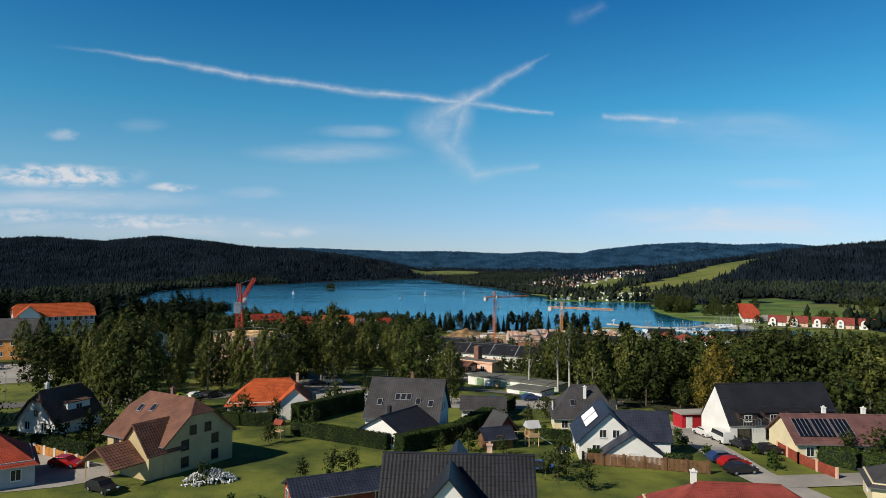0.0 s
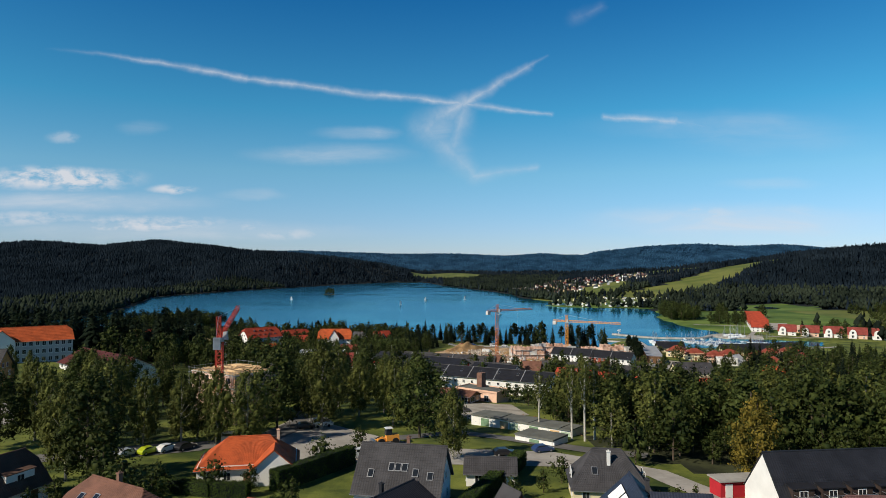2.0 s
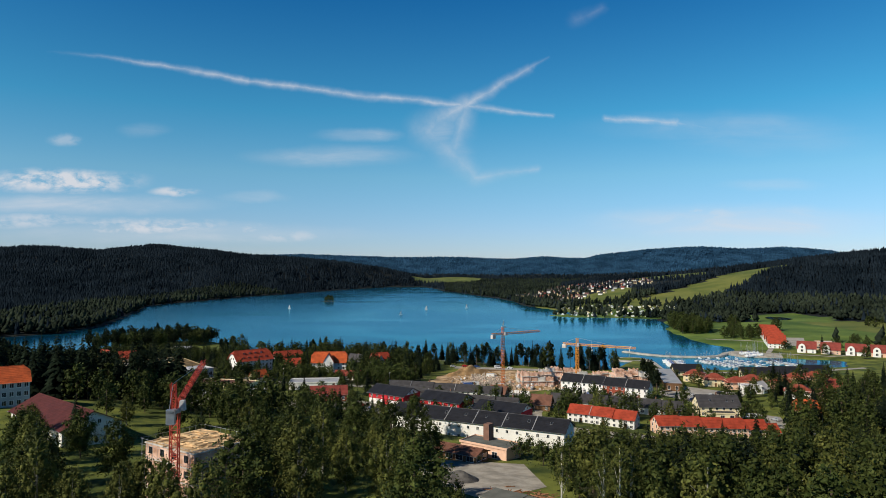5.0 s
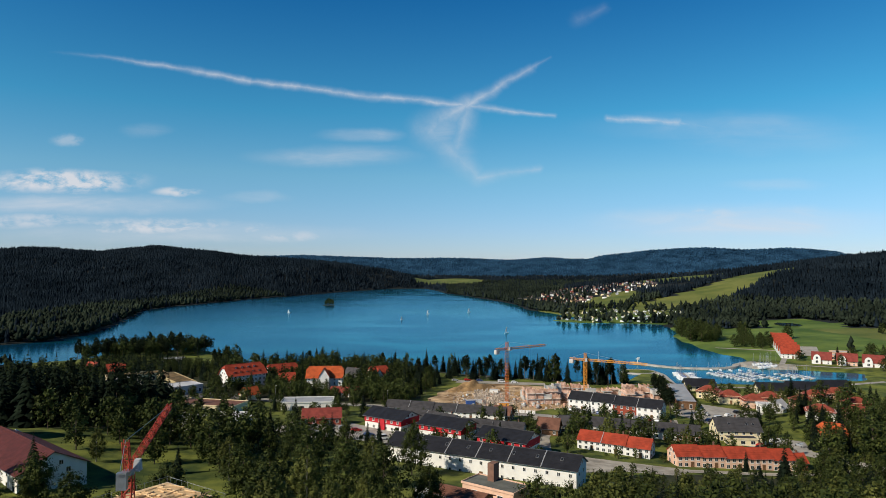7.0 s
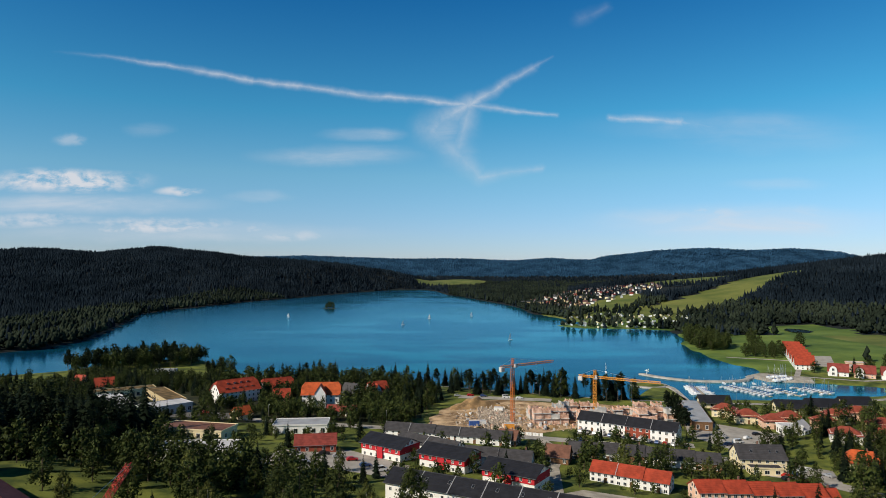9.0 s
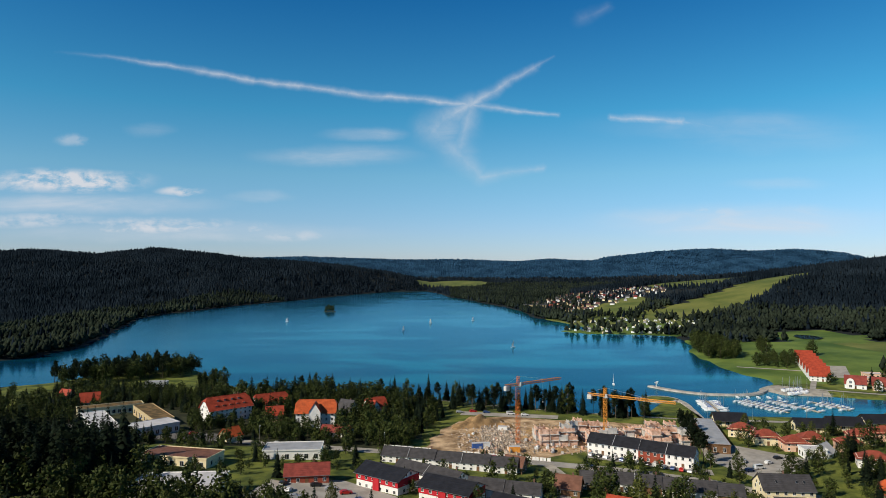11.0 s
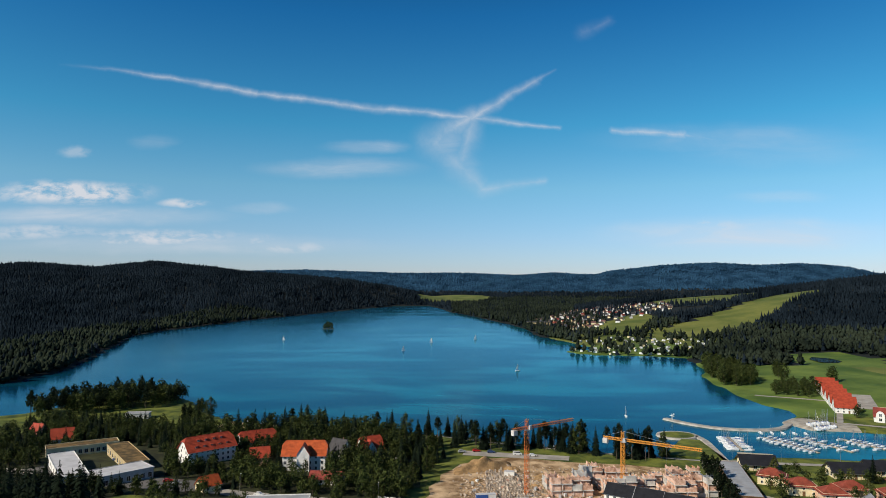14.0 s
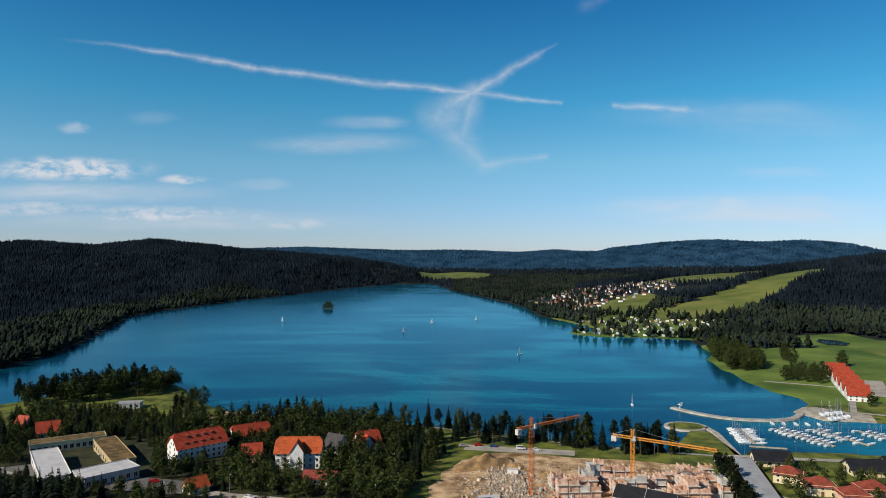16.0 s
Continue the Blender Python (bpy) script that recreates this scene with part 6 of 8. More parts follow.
# pallets of blocks, planks and formwork on the site
for k in range(46):
    x, y = (r5.uniform(8, 40), r5.uniform(408, 446)) if k < 22 else (r5.uniform(40, 66), r5.uniform(404, 420))
    e = thing("block_pallet", pose(x, y, ground_z(x, y) + .1, 0, 0, r5.uniform(0, 90)), "pallet stacked with clay or concrete building blocks", "pallet", "pallets of blocks")
    g = Geo()
    for q in (-.5, 0, .5):
        g.box(-.6, .6, q - .06, q + .06, 0, .14)
    part("pallet", g, M_WOODPALE, e)
    hh = r5.uniform(.7, 1.5)
    g = Geo()
    g.box(-.62, .62, -.58, .58, .14, .14 + hh)
    part("block_stack", g, (M_BLOCK, M_CONCRETE, M_WHITE, M_BLOCK, M_GREYWALL)[k % 5], e)
g = Geo()
for k in range(800):
    x, y = (r5.normal(24, 9), r5.normal(426, 11)) if k % 4 else (r5.uniform(40, 112), r5.uniform(404, 462))
    z = ground_z(x, y) + r5.uniform(.05, .9)
    a, l = r5.uniform(0, 3.1), r5.uniform(.6, 2.4)
    g.bar((x - l * math.cos(a), y - l * math.sin(a), z), (x + l * math.cos(a), y + l * math.sin(a), z + r5.uniform(-.1, .35)), r5.uniform(.05, .13))
tagged(part("loose_boards", g, material("site_boards", (.40, .29, .19), .9, vary=.4, island=1.0)), "loose boards, beams and formwork lying about", "boards", kind="stuff")
for k, (cx0, cy0, rr) in enumerate(((44, 446, 5), (38, 432, 3), (12, 438, 4), (52, 410, 3.4), (30, 460, 4.4))):
    h0 = Geo()
    n = 9
    for j in range(n):
        for i in range(n):
            u, s = i / (n - 1) * 2 - 1, j / (n - 1) * 2 - 1
            h0.v.append((cx0 + rr * u, cy0 + rr * s, ground_z(cx0 + rr * u, cy0 + rr * s) + .02 + .42 * rr * max(0, 1 - u * u - s * s) ** .9 * (1 + .2 * math.sin(6 * u + 4 * s + k))))
    for j in range(n - 1):
        for i in range(n - 1):
            h0.f.append((j * n + i, j * n + i + 1, j * n + n + i + 1, j * n + n + i))
            h0.m.append(0)
    tagged(part("sand_heap", h0, M_EARTH), "small heap of ochre sand on the site", "earth heap")

# marina houses
for x, y, rot in ((156, 471, -8), (194, 458, -6), (214, 462, -8), (236, 468, 0)):
    h = house("boathouse_villa", x, y, rot, 16, 10, 3.6, 6.8, T_BLACK, M_CREAM, "cream marina house with a low black roof", floors=1, rows=4, over=1.2, chim=(), win=(1.6, 1.8), group="marina houses")
    g = Geo()
    for q in range(5):
        g.bar((-7 + 3.5 * q, -6.6, 0), (-7 + 3.5 * q, -6.6, 3.0), .12)
    part("veranda_posts", g, M_WOOD, h)
for x, y, rot, L, wm, nm in ((152, 446, -30, 12, M_CREAM, "cream"), (158, 432, -12, 12, M_CREAM, "cream"), (166, 421, -8, 11, M_PINK, "salmon"), (178, 428, -4, 12, M_PINK, "salmon"), (192, 420, -10, 11, M_PINK, "salmon"), (206, 434, -20, 12, M_CREAM, "cream"), (222, 440, -14, 14, M_PINK, "salmon"), (216, 412, -10, 12, M_CREAM, "cream"), (186, 392, -25, 13, M_WHITE, "white"), (204, 392, 10, 12, M_PINK, "salmon")):
    house("red_roofed_holiday_house", x, y, rot, L, 9, 4.4, 7.2, T_BRICK, wm, nm + " holiday house with a red hipped roof", hip=1.0, floors=2, rows=3, chim=(), over=.7, group="red-roofed holiday houses")
flat_building("shop_pavilion", 168, 408, -6, 10, 7, 4.0, T_FLAT, M_WHITE, "white flat-roofed pavilion on the square", nwin=3)
house("white_tent_roof", 174, 410, 40, 8, 8, 2.5, 6, T_FLAT, M_WHITE, "small hall with a white sloping roof", chim=(), rows=2)
# red rows
for k in range(6):
    x, y = 289 + 7.0 * k, 620.5 + 17.6 * k
    h = house("red_gabled_house", x, y, -22, 14, 16, 4.2, 11.0, T_RED, M_WHITE, "white terraced holiday house with a red gabled roof", floors=2, rows=4, group="red-roofed lakeside row", chim=())
for k in range(5):
    x, y = 297 + 14.5 * k, 587 - 9 * k
    h = house("arched_holiday_house", x, y, -30, 13.5, 11, 3.6, 9.0, T_DARKRED, M_WHITE if k % 2 == 0 else M_PINK, "holiday house with white arched gables and red roof", floors=2, rows=3, group="arched holiday houses", chim=())
    for q in (-3.2,):
        g = Geo()
        ring = [(q + 2.6 * math.cos(math.pi * a / 10), -6.6, 4.0 + 3.4 * math.sin(math.pi * a / 10)) for a in range(11)]
        g.solid([(q - 2.6, -6.6, 0), *ring[::-1], (q + 2.6, -6.6, 0)], [(q - 2.6, -5.4, 0), *[(a, -5.4, c) for a, b, c in ring[::-1]], (q + 2.6, -5.4, 0)])
        part("arched_gable", g, M_WHITE, h)
        put_window(h, q, -6.62, 1.0, 0, 1.6, 1.8)
        put_window(h, q, -6.62, 4.0, 0, 1.4, 1.8)
for x, y in ((316, 610), (336, 628), (352, 600)):
    flat_building("low_shop", x, y, -12, 14, 9, 3.6, T_FLAT, M_PINK, "low pale-roofed shop building", nwin=4)
g = Geo()
for k in range(260):
    x, y = r5.normal(20, 5), r5.normal(184, 4)
    y += (20 - x) * .75
    z = ground_z(x, y)
    a = r5.uniform(0, 3.1)
    l = r5.uniform(.6, 2.2)
    zz = z + r5.uniform(.05, 1.3) * max(0, 1 - abs(r5.normal(0, .5)))
    g.bar((x - l * math.cos(a), y - l * math.sin(a), zz), (x + l * math.cos(a), y + l * math.sin(a), zz + r5.uniform(-.2, .4)), r5.uniform(.06, .16))
tagged(part("timber_waste", g, material("rusty_waste", (.26, .13, .07), .9, vary=.4, island=.9)), "heap of old boards, roots and rubble", "rubble", kind="stuff")
g = Geo()
n = 12
for j in range(n):
    for i in range(n):
        u, s = i / (n - 1) * 2 - 1, j / (n - 1) * 2 - 1
        g.v.append((3 + 5.5 * u, 205 + 4 * s, ground_z(3 + 5.5 * u, 205 + 4 * s) - .1 + 2.2 * max(0, 1 - u * u - s * s) ** .8 * (1 + .15 * math.sin(7 * u + 3 * s))))
for j in range(n - 1):
    for i in range(n - 1):
        g.f.append((j * n + i, j * n + i + 1, j * n + n + i + 1, j * n + n + i))
        g.m.append(0)
tagged(part("gravel_heap", g, material("dark_gravel", (.11, .105, .10), .95, vary=.3, scale=.8, fine=12, bump=.05, coords="World")), "dark heap of gravel in the yard", "gravel heap")

# ---- woods ----
def pick(keys, k):
    return keys[k % len(keys)]


BIRCHES = [(-78, 148, 17), (-69, 147, 17), (-61, 151, 15.5), (-58, 125, 19), (-63.5, 128, 17), (-54, 153, 15.5), (-47, 153.5, 16.5), (-40.5, 152.5, 16.5), (-38, 168, 18.5), (-28, 169, 22), (-33, 181, 17), (-22, 190, 15.5),
           (-12, 176, 17), (-5, 161, 18.5), (2, 143, 14.5), (-9, 184, 16), (-16, 196, 15.5), (-86, 156, 18), (-89, 149, 16), (-72, 160, 18), (-60, 168, 12), (-50, 164, 10), (-52.5, 158, 15.5)]
for k, (x, y, hh) in enumerate(BIRCHES):
    tree(pick(["birch0", "birch1", "birch2", "lime0", "birch1"], k), x, y, hh)
for k, (x, y, hh) in enumerate([(-36, 192, 17), (-68, 204, 11), (-82, 176, 16), (-90, 186, 17), (-98, 196, 16), (-76, 196, 14), (-40, 214, 16), (-30, 206, 18), (-24, 222, 17), (-14, 214, 18),
                                (-36, 236, 16), (-20, 244, 15), (-10, 262, 15), (-50, 226, 15), (-64, 214, 12), (-60, 246, 13), (-44, 256, 15), (-30, 262, 15), (-4, 224, 12)]):
    tree(pick(["lime0", "lime1", "lime2", "birch0"], k), x, y, hh)
for k, (x, y, hh) in enumerate([(-118, 205, 13), (-108, 212, 12), (-124, 196, 14), (-100, 205, 14), (-94, 214, 13), (-112, 222, 12), (-130, 215, 13), (-140, 190, 12)]):
    tree(pick(["birch0", "lime1", "birch2"], k), x, y, hh)
tree("spruce0", -101, 224, 15)
# trees out of view to the left, added to shade house and courtyard
for k, (x, y, hh) in enumerate([(-80, 104, 18), (-85, 114, 19), (-72, 96, 17), (-78, 88, 16), (-92, 122, 18), (-75, 80, 12)]):
    tree(pick(["lime0", "birch1", "lime2"], k), x, y, hh)
tree("yellow", 52.8, 128, 15)
for x, y, hh in ((28, 160, 17), (30.6, 159, 18), (33.2, 161, 16.5), (22.5, 172, 15)):
    tree("tallbirch", x, y, hh)
GARDEN = [(-56, 106, 5), (-52, 101, 4), (-60, 104, 4), (-47.5, 101, 4), (-70, 104, 5), (-48, 116, 7), (-44, 118, 6), (-56, 112, 5), (-30, 84, 3), (-27, 104, 4), (-22, 113, 5), (36, 140, 9), (44, 143, 12), (64, 145, 13), (72, 142, 12), (78, 150, 13), (68, 128, 8), (80, 132, 10), (92, 128, 12), (-17, 150, 5), (-22, 138, 6), (58, 95, 5), (62, 94, 6), (66, 96, 5), (-80, 104, 6), (-74, 100, 5), (-88, 118, 9), 
          (-46, 108, 8), (-42, 112, 6), (-52, 118, 9), (-30, 120, 5), (-36, 121, 6), (-14, 87, 4), (-18, 86, 3), (-12, 90, 3.6), (15, 86, 5), (17, 92, 5), (18, 82, 4), (11, 118, 4), (16, 122, 4), (20, 128, 5), (4, 100, 4), (0, 98, 3.5), (9, 98, 3), (34, 112, 4), (38, 116, 3), (70, 88, 7), (76, 92, 7), (72, 108, 8), (84, 106, 10)]
for k, (x, y, hh) in enumerate(GARDEN):
    tree(f"small{k % 3}", x, y, hh)
for k, (x, y) in enumerate([(-58, 78), (-62, 74), (-56, 74), (-20, 110), (12, 112), (18, 116), (24, 112), (39, 110), (38, 104), (39, 98), (48, 96), (47, 100), (60, 88), (46, 92), (-14, 128), (-12, 132), (4, 118), (6, 114), (-68, 106), (-72, 110), (-24, 76), (-20, 74), (-56, 103), (33, 118)]):
    tree("shrub", x, y, rng.uniform(1.2, 2.2))

HOUSES = []
for ob in scene.objects:
    if ob.type == "EMPTY" and ob.get("category") in ("house", "building", "hotel", "villa", "school", "hall", "shop", "apartment block", "building shell", "shed", "garages", "workshop"):
        HOUSES.append((ob.matrix_basis.translation.x, ob.matrix_basis.translation.y))
HX = np.array(HOUSES)
KEEP_OFF = [[(-30, 143), (24, 138), (30, 143), (-2, 152), (-14, 162), (-28, 178), (-41, 160)], [(-14, 402), (36, 388), (118, 390), (120, 474), (4, 492)], [(116, 400), (128, 372), (164, 404), (136, 434), (124, 430)],
            [(-60, 348), (-14, 326), (-16, 304), (-70, 318)], [(146, 292), (170, 272), (190, 282), (176, 304), (154, 304)], [(128, 470), (146, 462), (148, 488), (134, 488)],
            [(-85, 449), (-58, 450), (-54, 432), (-81, 432)], [(-133, 453), (-108, 471), (-101, 458), (-124, 440)]]
LAWN_WEST = [(-234, 576), (-206, 566), (-184, 580), (-186, 612), (-206, 620), (-228, 602)]


def free(places, clear=9.0):
    """Those of the places that stand clear of walls, lanes and paving."""
    if not places:
        return []
    P = np.array(places, float)
    ok = np.ones(len(P), bool)
    c = clear * .38
    for x, y, r, L, W in FOOT:
        dx, dy = P[:, 0] - x, P[:, 1] - y
        u, s = dx * math.cos(r) + dy * math.sin(r), -dx * math.sin(r) + dy * math.cos(r)
        ok &= (np.abs(u) > L / 2 + c) | (np.abs(s) > W / 2 + c)
    for line, wd in LANES:
        for (ax, ay), (bx, by) in zip(line, line[1:]):
            ex, ey = bx - ax, by - ay
            t = np.clip(((P[:, 0] - ax) * ex + (P[:, 1] - ay) * ey) / (ex * ex + ey * ey), 0, 1)
            ok &= np.hypot(P[:, 0] - ax - t * ex, P[:, 1] - ay - t * ey) > wd / 2 + 1.2
    for poly in PAVED:
        ok &= ~in_poly(poly, P[:, 0], P[:, 1])
    return [p for p, k in zip(places, ok) if k]


WOOD_RIGHT = [(34, 152), (64, 150), (104, 138), (150, 150), (190, 200), (180, 268), (148, 288), (80, 284), (50, 272), (40, 240), (30, 210), (36, 182)]
front, deep = [], []
for p in free(scatter(WOOD_RIGHT, 5.6, KEEP_OFF, seed=11)):
    (front if p[1] < 176 and p[0] < 100 else deep).append(p)
for k, (x, y) in enumerate(front):
    tree(pick(["mid0", "midbirch0", "mid1", "mid2", "midbirch1", "midbirch2"], int(rng.integers(0, 6))), x, y, rng.uniform(11, 17))


def edge(x, y):
    return float(np.interp(y, (205, 235, 255, 264), (1, .64, .5, .3))) if x < 112 else (.85 if y < 250 else .7)


wood("mixed_wood", "dense mixed wood of birches and broadleaf trees", deep[::2], "leafy_near", 11, 17, L_LIME, edge)
wood("birch_wood", "dense stand of slender birches", deep[1::4], "birchy_near", 12, 18, L_BIRCH, edge)
wood("spruce_stand", "scattered dark spruces in the wood", deep[3::4], "spruce", 12, 18, L_SPRUCE, edge)
def falling(x, y):
    return float(np.interp(y, (345, 380, 415), (1, .6, .34)))


wood("wood_edge", "bushy young trees along the edge of the wood", free(scatter([(60, 138), (112, 124), (120, 142), (66, 152), (40, 152), (44, 142)], 4.4, seed=91), 4), "leafy_near", 4, 8.5, L_LIME)
WOOD_LEFT = [(-340, 292), (-150, 296), (-122, 306), (-118, 336), (-132, 372), (-136, 404), (-212, 428), (-340, 440)]
P = free(scatter(WOOD_LEFT, 6.6, KEEP_OFF, seed=12), 12)
wood("spruce_wood", "dense dark spruce wood beside the village", [p for k, p in enumerate(P) if k % 3], "spruce", 20, 28, L_SPRUCE, falling)
wood("pine_wood", "tall dark pines among the spruces", P[::3], "pine", 19, 26, L_PINE, falling)
for k, (x, y) in enumerate(free(scatter([(-96, 286), (-40, 272), (-30, 300), (-70, 306), (-110, 340), (-140, 315)], 7.5, KEEP_OFF, seed=13), 11)):
    tree(pick(["mid0", "mid1", "spruce0", "mid2"], k), x, y, rng.uniform(11, 16))
P = free(scatter([(-340, 446), (-212, 440), (-212, 462), (-222, 480), (-196, 500), (-150, 500), (-140, 520), (-180, 548), (-250, 560), (-340, 520)], 6.8, KEEP_OFF, seed=14), 9)
wood("park_wood", "dark mixed wood behind the school", P[::2], "leafy", 6, 10, L_LIME)
wood("park_spruces", "dark spruces in the park wood", P[1::2], "spruce", 7, 12, L_SPRUCE)
P = free(scatter([(-302, 596), (-275, 664), (-222, 664), (-202, 644), (-212, 622), (-240, 606), (-262, 586), (-280, 575)], 5.4, seed=15), 9)
wood("point_wood", "dark pine wood on the lake point", P[::2], "pine", 13, 18, L_PINE)
wood("point_trees", "broadleaf trees on the lake point", P[1::2], "leafy", 11, 16, L_LIME)
for k, (x, y) in enumerate(free(scatter([(-150, 545), (-170, 556), (-165, 590), (-180, 606), (-178, 570), (-165, 535)], 6, seed=16), 9)):
    tree(pick(["mid0", "pine0", "mid1"], k), x, y, rng.uniform(10, 14))
P = free(scatter([(-150, 430), (-110, 420), (-112, 446), (-136, 452)], 6, KEEP_OFF, seed=23), 9) + free(scatter([(-112, 476), (-90, 470), (-90, 500), (-104, 520), (-130, 500)], 7, KEEP_OFF, seed=24), 9)
wood("hotel_trees", "leafy trees round the hotel", P, "leafy", 7, 11, L_LIME)
VILLAGE_LAND = [(-66, 300), (-30, 290), (30, 292), (130, 284), (160, 306), (190, 360), (235, 410), (230, 452), (130, 476), (112, 396), (40, 396), (-60, 402), (-110, 420), (-130, 330)]
P = free(scatter(VILLAGE_LAND, 6.8, KEEP_OFF[1:2], seed=51), 4.5)
for k, (x, y) in enumerate(P[:95]):
    if k % 3:
        tree(pick(["small0", "small1", "small2"], k), x, y, rng.uniform(3, 7))
    else:
        tree(pick(["mid0", "mid1", "spruce0", "midbirch1"], int(rng.integers(0, 4))), x, y, rng.uniform(7, 12))
wood("garden_trees", "small leafy trees in the village gardens", P[95::2], "leafy", 4, 10, L_LIME)
P = free(scatter(VILLAGE_LAND, 5.0, KEEP_OFF[1:2], seed=52), 3.0)
for x, y in P[:8]:
    tree("shrub", x, y, rng.uniform(1.2, 2.6))
P = free(scatter([(-92, 292), (-66, 262), (-60, 286), (-80, 300)], 7, seed=53), 6) + free(scatter([(-140, 292), (-96, 284), (-92, 296), (-130, 302)], 6.5, seed=54), 6)
wood("lawn_trees", "mixed trees at the edge of the lawn", P, "leafy", 11, 16, L_LIME)
P = free(scatter([(28, 172), (40, 180), (44, 236), (26, 250), (14, 250), (26, 225), (30, 200)], 4.6, seed=61), 4) + free(scatter([(-8, 168), (8, 184), (4, 198), (-10, 198)], 4.6, seed=62), 4)
for k, (x, y) in enumerate(P):
    tree(f"small{k % 3}", x, y, rng.uniform(3, 8))
for k, (x, y) in enumerate(free(scatter([(-150, 396), (-30, 392), (-30, 442), (-62, 447), (-90, 447), (-112, 466), (-140, 440)], 8.5, KEEP_OFF[:6], seed=63), 5)):
    tree(f"small{k % 3}", x, y, rng.uniform(4, 9))
for k, (x, y) in enumerate(free(scatter([(-122, 252), (-62, 250), (-66, 284), (-128, 290)], 11, seed=64), 5)):
    tree(pick(["mid0", "birch1", "spruce1", "mid2"], k), x, y, rng.uniform(8, 14))
for k, (x, y) in enumerate(free([(122, 382), (133, 396), (140, 388), (142, 376), (178, 415), (181, 403), (143, 342), (148, 339), (171, 370), (170, 342), (100, 349), (84, 337), (66, 331), (71, 329), (77, 325), (58, 338), (106, 326), (93, 317),
                                 (31, 341), (35, 337), (34, 315), (56, 346), (-39, 340), (-38, 313), (-28, 300), (-50, 366), (-64, 404), (-46, 392), (-17, 292), (183, 436), (147, 374), (128, 325), (155, 326)], 2.0)
                           + free([(176, 398), (184, 392), (188, 400), (170, 362), (176, 372), (150, 334), (156, 330), (162, 328)], 2.0)):
    tree(pick(["mid0", "mid1", "midbirch0", "spruce0", "mid2"], k), x, y, rng.uniform(8, 13.5))
P = free(scatter([(-250, 430), (-216, 418), (-150, 400), (-24, 404), (-14, 440), (-18, 500), (-60, 540), (-112, 545), (-150, 530), (-215, 560), (-262, 560)], 5.3, KEEP_OFF + [LAWN_WEST, [(-215, 470), (-170, 425), (-130, 425), (-150, 480), (-182, 508)]], seed=81), 7)
def low_front(x, y):
    return .52 if y < 446 else .74 if y < 505 or (x < -150 and y < 560) else 1.0


wood("park_trees", "dark leafy trees filling the gardens round the villas", [p for k, p in enumerate(P) if k % 3 != 1], "leafy", 9, 15, L_LIME, low_front)
wood("park_conifers", "dark spruces between the garden trees", P[1::3], "spruce", 11, 18, L_SPRUCE, low_front)
for k, (x, y) in enumerate([(284, 598), (290, 606), (300, 566), (334, 590), (350, 570), (318, 545), (340, 620), (362, 596), (372, 640), (310, 720), (330, 735)]):
    tree(pick(["mid0", "small1", "mid2"], k), x, y, rng.uniform(6, 11))
SHORE_TREES = [(-24, 486), (-18, 494), (-10, 498), (-26, 500), (-6, 508), (2, 506), (-14, 512), (6, 516), (14, 512), (-34, 512), (-28, 522), (12, 520), (24, 520), (26, 506), (62, 500), (66, 496), (93, 499), (108, 490), (112, 484), (116, 492), (-106, 552), (-100, 546), (-96, 553), (-90, 545), (-84, 551), (-79, 544), (-46, 542), (-37, 545), (-28, 538), (-20, 530), (-14, 538), (-8, 527), (-2, 534), (4, 524), (9, 530), (20, 508), (30, 512), (34, 504), (38, 513), (42, 503), (47, 509), (52, 501), (57, 507), (70, 494), (74, 501), (79, 493), (86, 497), (90, 491), (97, 494), (101, 488), (104, 493)]
for k, (x, y) in enumerate(SHORE_TREES):
    tree(pick(["spruce0", "pine1", "spruce2", "mid0", "spruce1"], k), x, y, rng.uniform(11, 17))
P = free(scatter([(-78, 466), (-30, 440), (-16, 452), (-8, 500), (-36, 532), (-70, 530), (-100, 535), (-110, 515)], 6.4, KEEP_OFF, seed=17), 7)
wood("lakeside_wood", "dark leafy trees between the villas and the lake", P[::2], "leafy", 9, 14, L_LIME)
wood("lakeside_spruces", "dark spruces between the villas and the lake", P[1::2], "spruce", 10, 16, L_SPRUCE)
P = free(scatter([(-110, 415), (-60, 404), (-18, 410), (-22, 444), (-60, 446), (-100, 446)], 6.4, KEEP_OFF, seed=18), 7)
wood("street_trees", "leafy trees along the village street", P, "leafy", 7, 12, L_LIME)
for k, (x, y) in enumerate(free(scatter([(112, 392), (122, 400), (128, 440), (122, 452), (116, 430)], 4.4, seed=19), 8)):
    tree(f"pine{k % 3}", x, y, rng.uniform(11, 15))
for k, (x, y) in enumerate(free(scatter([(136, 306), (250, 290), (270, 420), (200, 452), (180, 400), (164, 360)], 7.5, KEEP_OFF, seed=20), 9)):
    tree(pick(["mid0", "spruce0", "mid1", "mid2", "spruce1"], k), x, y, rng.uniform(13, 19) if y < 330 else rng.uniform(9, 15))
for k, (x, y) in enumerate(free([(112, 360), (116, 366), (100, 362), (110, 330), (76, 330), (90, 326), (66, 336), (44, 358), (52, 366), (36, 352), (60, 372), (98, 318), (112, 322), (140, 376), (146, 392), (130, 392), (152, 398), (160, 392), (-44, 300), (-52, 306), (-50, 372), (-40, 378), (-80, 372), (-12, 362), (40, 322), (56, 296), (64, 290), (86, 288), (104, 290), (118, 292), (172, 440), (184, 446), (202, 446), (146, 452), (120, 426)], 6)):
    tree(pick(["mid0", "small0", "spruce0", "mid1", "small1"], k), x, y, rng.uniform(5, 10))
